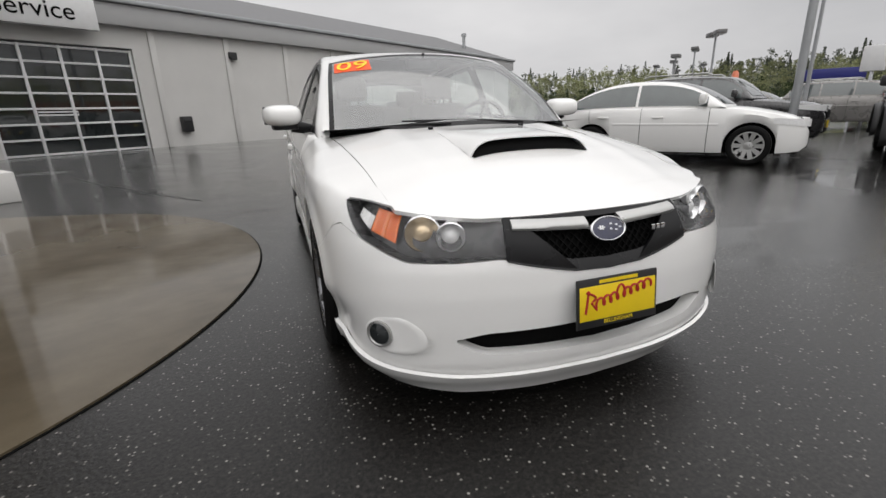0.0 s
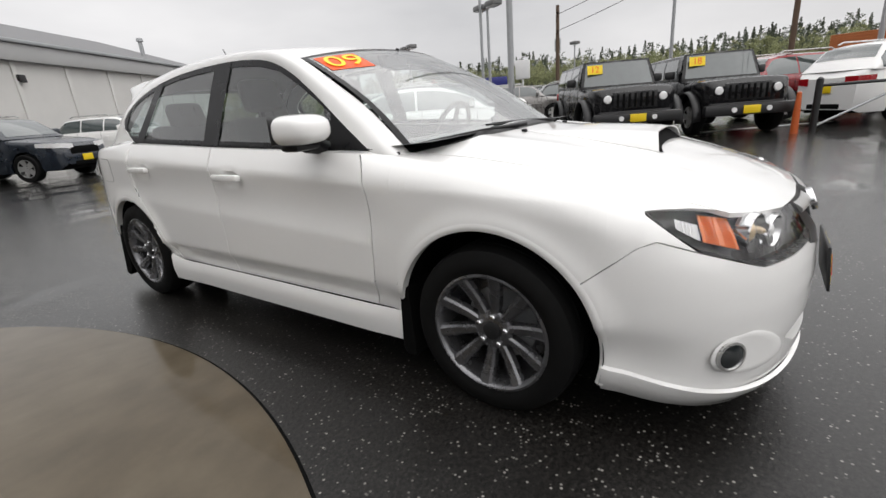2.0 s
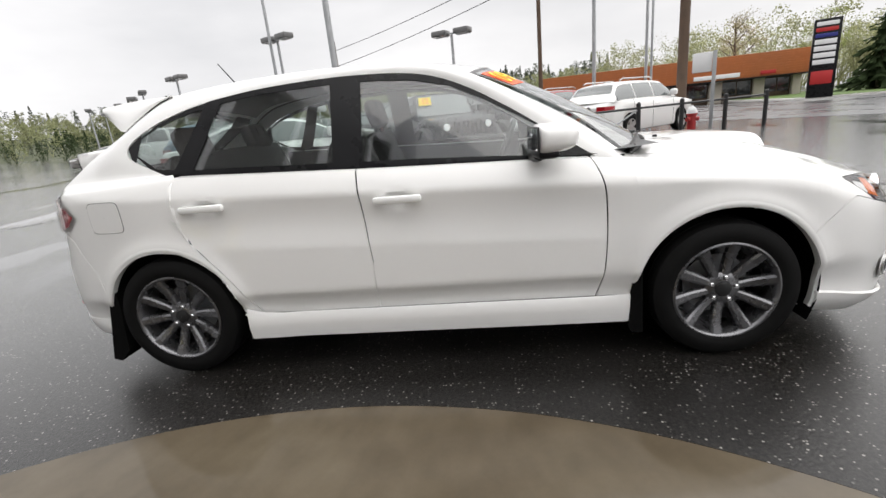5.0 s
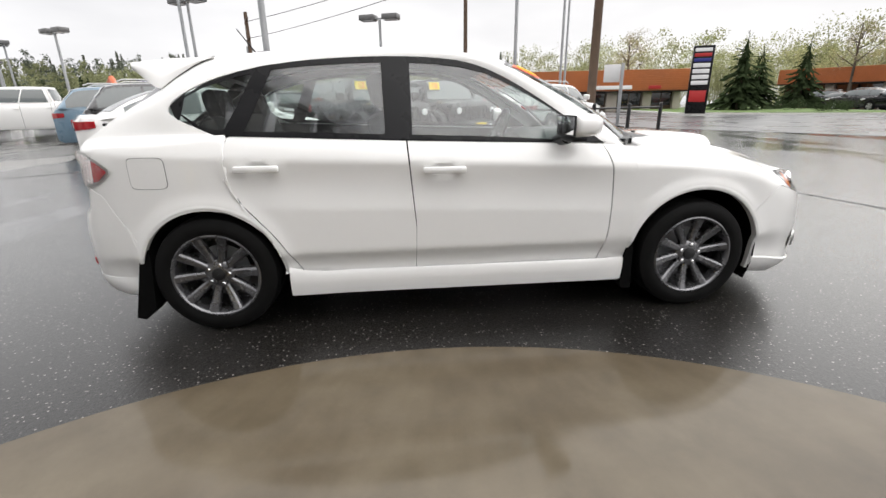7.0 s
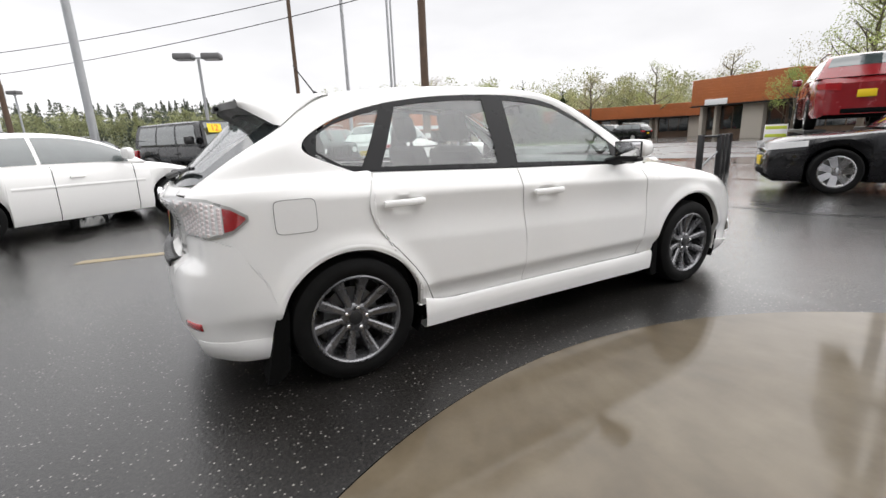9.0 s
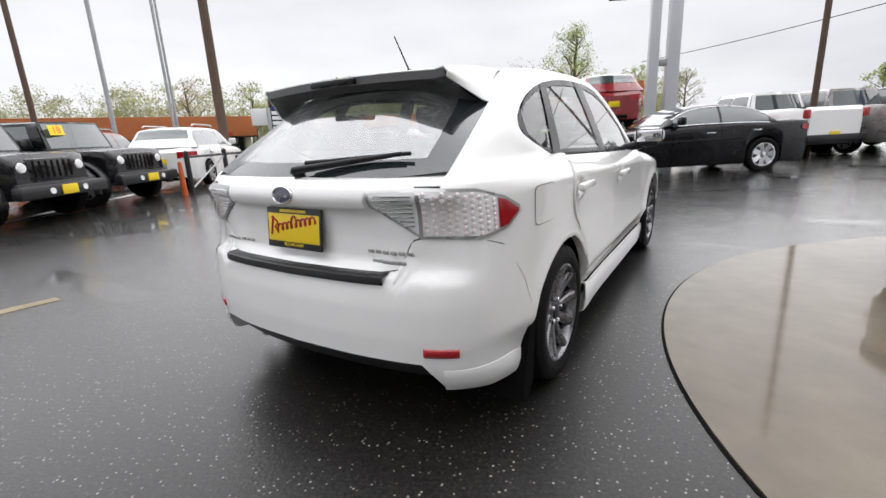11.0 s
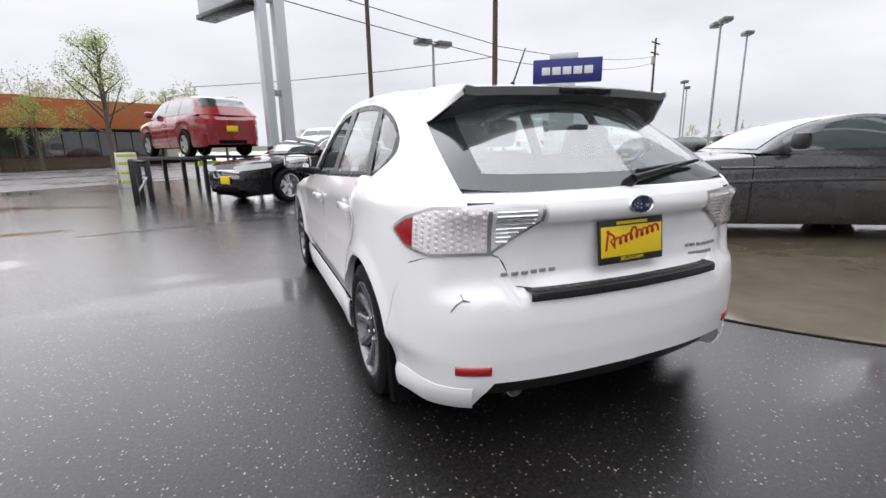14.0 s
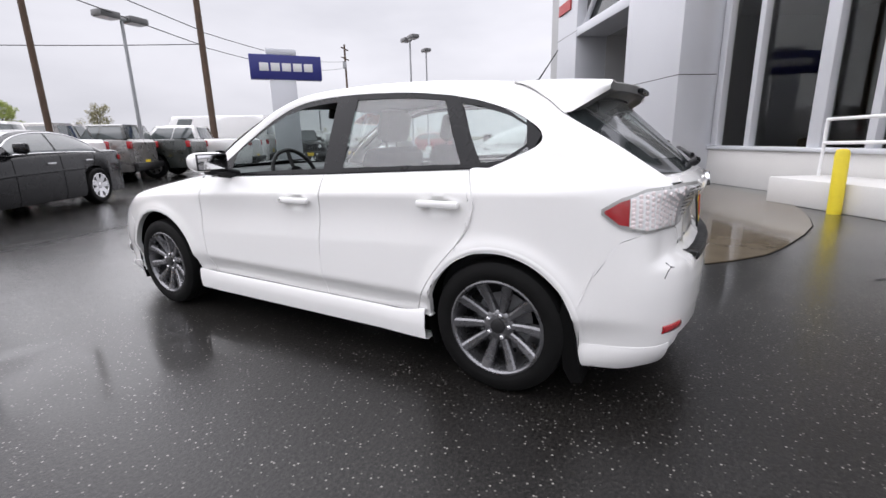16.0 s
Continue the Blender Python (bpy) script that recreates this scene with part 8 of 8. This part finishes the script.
for x, y, h, words in ((-10.3, -17.1, 11, "dark timber utility pole with cables"), (30.0, 9.9, 6.75, "timber utility pole with crossarm"), (-42.6, -37.4, 12.5, "far timber utility pole with crossarms")):
    base = empty("utility_pole", pose(x, y, 0, 0, 0, 20), label=words, category="pole")
    bm = bmesh.new()
    tube(bm, (0, 0, 0), (0, 0, h), 0.15, 0.11, 12)
    part("post", bm, WOODPOLE, base)
    for z in (h - 0.5, h - 1.6):
        bm = bmesh.new()
        box(bm, -1.1, 1.1, -0.06, 0.06, z - 0.06, z + 0.06, 0.01)
        part("crossarm", bm, WOODPOLE, base)
    bm = bmesh.new()
    tube(bm, (0.35, 0, h - 2.8), (0.35, 0, h - 2.0), 0.2)
    part("transformer", bm, STEEL, base)


def cable(a, b, sag, r=0.018):
    bm = bmesh.new()
    a, b = Vector(a), Vector(b)
    pts = [a.lerp(b, t) - Vector((0, 0, sag * 4 * t * (1 - t))) for t in steps(0, 1, 14)]
    bent(bm, pts, r, 5)
    thing("cable", bm, WIRE, "thin black overhead cable", "cable", "overhead cables")


cable((14.4, -7.0, 7.4), (-10.3, -17.1, 5.85), 0.15)
cable((14.4, -7.0, 6.9), (-10.3, -17.1, 5.25), 0.2)
cable((-10.3, -17.1, 5.8), (-42.6, -37.4, 10.6), 0.5)
cable((-10.3, -17.1, 5.2), (-42.6, -37.4, 9.9), 0.6)
cable((-10.3, -17.1, 5.3), (4, -30, 5.0), 0.2)
cable((14.4, -7.0, 7.6), (30.0, 9.9, 6.2), 0.3)
cable((14.4, -7.0, 7.0), (30.0, 9.9, 5.2), 0.3)


def board_sign(name, label, at, turn, w, z0, z1, face, posts):
    base = empty(name, pose(*at, 0, 0, 0, turn), label=label, category="sign")
    bm = bmesh.new()
    box(bm, -w / 2, w / 2, -0.2, 0.2, z0, z1, 0.03)
    part("board", bm, face, base)
    for x, wd in posts:
        bm = bmesh.new()
        box(bm, x - wd / 2, x + wd / 2, -0.16, 0.16, 0, z0, 0.02)
        part("post", bm, PANEL, base)
    return base


big = board_sign("pylon_sign", "blue dealership pylon sign on grey column", (-13.6, -15.8), 143, 3.25, 4.05, 5.15, SIGNBLUE, ((-0.2, 1.2),))
bm = bmesh.new()
box(bm, -0.85, 0.5, -0.18, 0.18, 5.15, 5.42, 0.02)
part("cap", bm, PANEL, big)
for s in (1, -1):
    for k in range(5):  # five pale blocks where the maker's name stands
        bm = bmesh.new()
        x = -1.0 + 0.5 * k
        box(bm, x - 0.2, x + 0.2, s * 0.205 - 0.006, s * 0.205 + 0.006, 4.42, 4.78, 0.05)
        part("mark", bm, SIGNWHITE, big, "white block mark")
truck_sign = empty("pylon_sign", pose(0.29, -10.75, 0, 0, 0, 20), label="grey dealership sign hung high beside two steel columns", category="sign")
for x, w, d in ((0.26, 0.24, 0.3), (-0.22, 0.3, 0.3)):
    bm = bmesh.new()
    box(bm, x - w / 2, x + w / 2, -d / 2, d / 2, 0, 9.6, 0.02)
    part("column", bm, PANEL, truck_sign)
for z in (2.6, 5.0, 7.2):
    bm = bmesh.new()
    box(bm, -0.08, 0.15, -0.1, 0.1, z, z + 0.16, 0.01)
    part("tie_plate", bm, STEEL, truck_sign)
hang = Matrix.Rotation(radians(-80), 4, "Z")
bm = bmesh.new()
box(bm, 0.1, 2.5, -0.22, 0.22, 5.02, 6.9, 0.03, Matrix.Translation((0.42, 0, 0)) @ hang)
part("board", bm, PANEL, truck_sign)
for y in (-0.226, 0.226):
    bm = bmesh.new()
    for k in range(3):
        box(bm, 0.45 + 0.5 * k, 0.85 + 0.5 * k, y - 0.006, y + 0.006, 5.45, 5.85, 0.01, Matrix.Translation((0.42, 0, 0)) @ hang)
    part("mark", bm, SHADEMARKGREY, truck_sign, "three dark block marks")
bm = bmesh.new()
box(bm, 0.05, 2.55, -0.28, 0.28, 4.86, 5.0, 0.02, Matrix.Translation((0.42, 0, 0)) @ hang)
part("base_tray", bm, TRIM, truck_sign)
gas = empty("pylon_sign", pose(26.4, -19.2, 0, 0, 0, 62), label="tall dark price pylon with white and coloured panels", category="sign")
bm = bmesh.new()
box(bm, -0.6, 0.6, -0.22, 0.22, 0.16, 4.3, 0.03)
part("board", bm, TRIM, gas)
for k, (mat, z0, z1) in enumerate(((SIGNWHITE, 3.95, 4.15), (DEALRED, 3.65, 3.85), (SIGNBLUE, 3.35, 3.55), (SIGNWHITE, 3.0, 3.25), (SIGNWHITE, 2.65, 2.9), (SIGNWHITE, 2.3, 2.55), (SIGNWHITE, 1.95, 2.2), (DEALRED, 0.9, 1.6))):
    bm = bmesh.new()
    box(bm, -0.46, 0.5, -0.245, 0.245, z0, z1, 0.01)
    part("panel", bm, mat, gas)
lot = board_sign("lot_sign", "dark blue lot banner sign", (33, 17), 120, 3.2, 2.2, 2.9, SIGNBLUE, ((-1.2, 0.12), (1.2, 0.12)))
sq = board_sign("lot_sign", "white square sign on post", (20.5, 8.2), 110, 0.7, 2.0, 2.9, SIGNWHITE, ((0, 0.08),))
post = empty("sign_post", pose(11.2, -6.6, 0, 0, 0, 65), label="white parking sign on steel post beside hydrant", category="sign")
bm = bmesh.new()
box(bm, -0.05, 0.05, -0.03, 0.03, 0, 2.2, 0.008)
part("post", bm, STEEL, post)
bm = bmesh.new()
box(bm, 0.06, 0.54, -0.045, -0.02, 1.66, 2.18, 0.01)
part("board", bm, SIGNWHITE, post)
bm = bmesh.new()
box(bm, 0.1, 0.3, -0.053, -0.044, 1.98, 2.12, 0.004)
box(bm, 0.1, 0.3, -0.053, -0.044, 1.73, 1.88, 0.004)
part("mark", bm, TRIM, post, "two dark block marks")

# hydrant
base = empty("fire_hydrant", pose(11.76, -6.31, 0), label="red fire hydrant with white bonnet", category="hydrant")
bm = bmesh.new()
lathe(bm, [(0.001, 0), (0.17, 0), (0.17, 0.05), (0.12, 0.06), (0.12, 0.5), (0.15, 0.52), (0.15, 0.56)], 20, "z")
for a in (0, 120, 240):
    tube(bm, (0, 0, 0.4), (0.2 * math.cos(radians(a)), 0.2 * math.sin(radians(a)), 0.4), 0.06)
part("barrel", bm, HYDRANT, base)
bm = bmesh.new()
lathe(bm, [(0.15, 0.56), (0.14, 0.64), (0.09, 0.72), (0.03, 0.76), (0.03, 0.8), (0.001, 0.8)], 20, "z")
part("bonnet", bm, SIGNWHITE, base)

# rail fence in front of the white suv
fence = empty("rail_fence", label="black pipe rail fence with posts on lot edge", category="fence")
line = [(9.7, -2.9), (10.5, -4.4), (11.2, -5.8), (11.9, -7.3), (12.6, -8.8)]
for x, y in line:
    bm = bmesh.new()
    tube(bm, (x, y, 0), (x, y, 1.0), 0.06)
    lathe(bm, [(0.06, 0.99), (0.03, 1.03), (0.001, 1.04)], 12, "z", Matrix.Translation((x, y, 0)))
    part("post", bm, PLASTIC, fence)
for (x0, y0), (x1, y1) in zip(line, line[1:]):
    bm = bmesh.new()
    tube(bm, (x0, y0, 0.88), (x1, y1, 0.88), 0.03)
    part("rail", bm, PLASTIC, fence)
bm = bmesh.new()
tube(bm, (9.7, -2.9, 0.1), (10.5, -4.4, 0.85), 0.022)
part("brace", bm, STEEL, fence)
bm = bmesh.new()
lathe(bm, [(0.001, 0), (0.07, 0), (0.06, 0.4), (0.04, 0.78), (0.001, 0.8)], 14, "z")
thing("marker_post", bm, ORANGE, "slim orange marker post by rail fence", "marker post", m=pose(9.5, -2.6, 0))

# ---- display ramp with the red suv, folding board beside it ----
ramp_m = pose(2.65, -13.1, 0, 0, 0, -62 + 90)
ramp = empty("display_ramp", ramp_m, label="dark steel display ramp holding a red suv", category="ramp")
for x in (-0.78, 0.78):
    bm = bmesh.new()
    box(bm, x - 0.2, x + 0.2, -2.3, 2.3, 0.9, 0.98, 0.01)
    part("track", bm, PLASTIC, ramp)
    for y in (-2.1, -0.7, 0.7, 2.1):
        bm = bmesh.new()
        box(bm, x - 0.05, x + 0.05, y - 0.05, y + 0.05, 0, 0.9, 0.005)
        part("leg", bm, PLASTIC, ramp)
for y in (-2.1, 2.1):
    bm = bmesh.new()
    box(bm, -0.95, 0.95, y - 0.04, y + 0.04, 0.74, 0.86, 0.008)
    part("crossbeam", bm, PLASTIC if y < 0 else HIVIS, ramp)
vehicle("display_suv", "dark red compact suv raised on display ramp", REDPAINT, SUV, (2.65, -13.1, 0.98), -62)
# black post stand before the display ramp
stand_posts = [(3.62, -8.62), (3.40, -9.02), (3.72, -9.75), (3.95, -10.35)]
stand = empty("steel_stand", pose(3.62, -8.62, 0), label="black steel post stand beside display ramp", category="stand")
local = [(x - 3.62, y + 8.62) for x, y in stand_posts]
for x, y in local:
    bm = bmesh.new()
    box(bm, x - 0.055, x + 0.055, y - 0.055, y + 0.055, 0, 0.97, 0.008)
    part("post", bm, PLASTIC, stand)
for a, b in zip(local, local[1:]):
    bm = bmesh.new()
    bent(bm, [(a[0], a[1], 0.93), (b[0], b[1], 0.93)], 0.028)
    part("top_rail", bm, PLASTIC, stand)
bm = bmesh.new()
bent(bm, [(local[0][0], local[0][1], 0.2), (local[1][0], local[1][1], 0.62)], 0.02)
part("brace", bm, STEEL, stand, "pale steel brace")
board = empty("folding_board", pose(4.9, -14.6, 0, 0, 0, 30), label="white folding board with lime stripes on asphalt", category="sign")
for s in (1, -1):
    bm = bmesh.new()
    box(bm, -0.3, 0.3, -0.02, 0.02, 0.0, 1.15, 0.01, Matrix.Translation((0, s * 0.22, 0)) @ Matrix.Rotation(s * 0.19, 4, "X"))
    part("panel", bm, SIGNWHITE, board)
    for z in (0.15, 0.45, 0.75, 1.0):
        bm = bmesh.new()
        box(bm, -0.28, 0.28, -0.024, 0.024, z, z + 0.1, 0.004, Matrix.Translation((0, s * 0.22, 0)) @ Matrix.Rotation(s * 0.19, 4, "X"))
        part("stripe", bm, HIVIS, board)

# more parked and far vehicles
vehicle("parked_pickup", "white flatbed work truck across the lot", WHITE, PICKUP, (17.2, 15.0), 112)
base = empty("loader_arm", pose(19.0, 12.6, 0, 0, 0, 40), label="orange machine with raised arm beside truck", category="machine")
bm = bmesh.new()
box(bm, -1.1, 1.1, -0.7, 0.7, 0.5, 1.5, 0.1)
part("body", bm, ORANGE, base)
bm = bmesh.new()
bent(bm, [(-0.8, 0, 1.4), (0.6, 0, 2.3), (1.8, 0, 1.9), (2.1, 0, 1.2)], 0.14)
part("arm", bm, ORANGE, base)
for x in (-0.7, 0.7):
    bm = bmesh.new()
    lathe(bm, [(0.001, -0.75), (0.45, -0.75), (0.45, 0.75), (0.001, 0.75)], 20, "y", Matrix.Translation((x, 0, 0.45)))
    part("wheel", bm, RUBBER, base)
rng = random.Random(77)
paints = [WHITE, BLACKPAINT, SILVER, DARKBLUE, GREYPAINT, REDPAINT]
for k, (x, y, h) in enumerate(((16, 9.5, -63), (19, 7.6, -63), (21.5, 5.5, -63), (20, 12.5, -63), (26, 9, -63), (29, 6.5, -63), (27, 26, 120), (31, 22, 120), (33, -38, 10), (38, -41, 15), (43, -44, 20), (28.5, -36.5, 5),
                               (-27.5, -20.5, -52), (-31, -19, -52), (-10.5, -25, 38), (-2.5, -22, 38))):
    spec = (SEDAN, SUV, SUV)[k % 3]
    paint = paints[rng.randrange(len(paints))]
    words = {WHITE: "white", BLACKPAINT: "black", SILVER: "silver", DARKBLUE: "dark blue", GREYPAINT: "charcoal", REDPAINT: "red"}[paint]
    vehicle("parked_sedan" if spec is SEDAN else "parked_suv", f"{words} {'sedan' if spec is SEDAN else 'suv'} parked far across wet lot", paint, spec, (x, y), h, "far parked cars")

# tar-sealed cracks in the asphalt
def tar_seam(pts, width, label):
    bm = bmesh.new()
    rng = random.Random(len(pts) * 7 + int(10 * abs(pts[0][0])))
    path = [Vector(curve_at(pts, k / 8)) for k in range(8 * (len(pts) - 1) + 1)]
    rows = []
    for k, q in enumerate(path):
        d = (path[min(k + 1, len(path) - 1)] - path[max(k - 1, 0)]).normalized()
        w = width * rng.uniform(0.35, 0.6)
        off = rng.uniform(-0.012, 0.012)
        rows.append([(q.x - d.y * (w * e + off), q.y + d.x * (w * e + off)) for e in (-1, 1)])
    for (a, b), (c, d) in zip(rows, rows[1:]):
        bm.faces.new([bm.verts.new((x, y, 0.0022)) for x, y in (a, c, d, b)])
    bmesh.ops.remove_doubles(bm, verts=bm.verts, dist=0.0005)
    thing("road_marking", bm, TAR, label, "tar seam", kind="structure", smooth=False)


tar_seam([(3.6, -4.4), (0.79, -4.94), (0.17, -5.01), (-0.82, -5.38), (-2.6, -6.0)], 0.08, "black tar-sealed crack across the lot")
tar_seam([(-4.9, 7.6), (-4.37, 6.69), (-2.9, 4.5), (-2.0, 3.3)], 0.04, "black tar-sealed crack towards the service door")
tar_seam([(2.2, 9.5), (5.0, 7.4), (8.2, 2.6), (9.6, -1.0)], 0.07, "black tar-sealed crack beside parked cars")

# worn yellow line beside the hatchback
flat_strip("road_marking", [(2.95, 2.0), (3.07, 2.0), (3.25, 3.1), (3.1, 3.15)], 0.004, LINEPAINT, "worn pale yellow parking line", "line")
flat_strip("road_marking", [(8.9, 1.1), (9.05, 1.1), (12.3, -3.4), (12.15, -3.45)], 0.004, SIGNWHITE, "white painted bay line", "line")
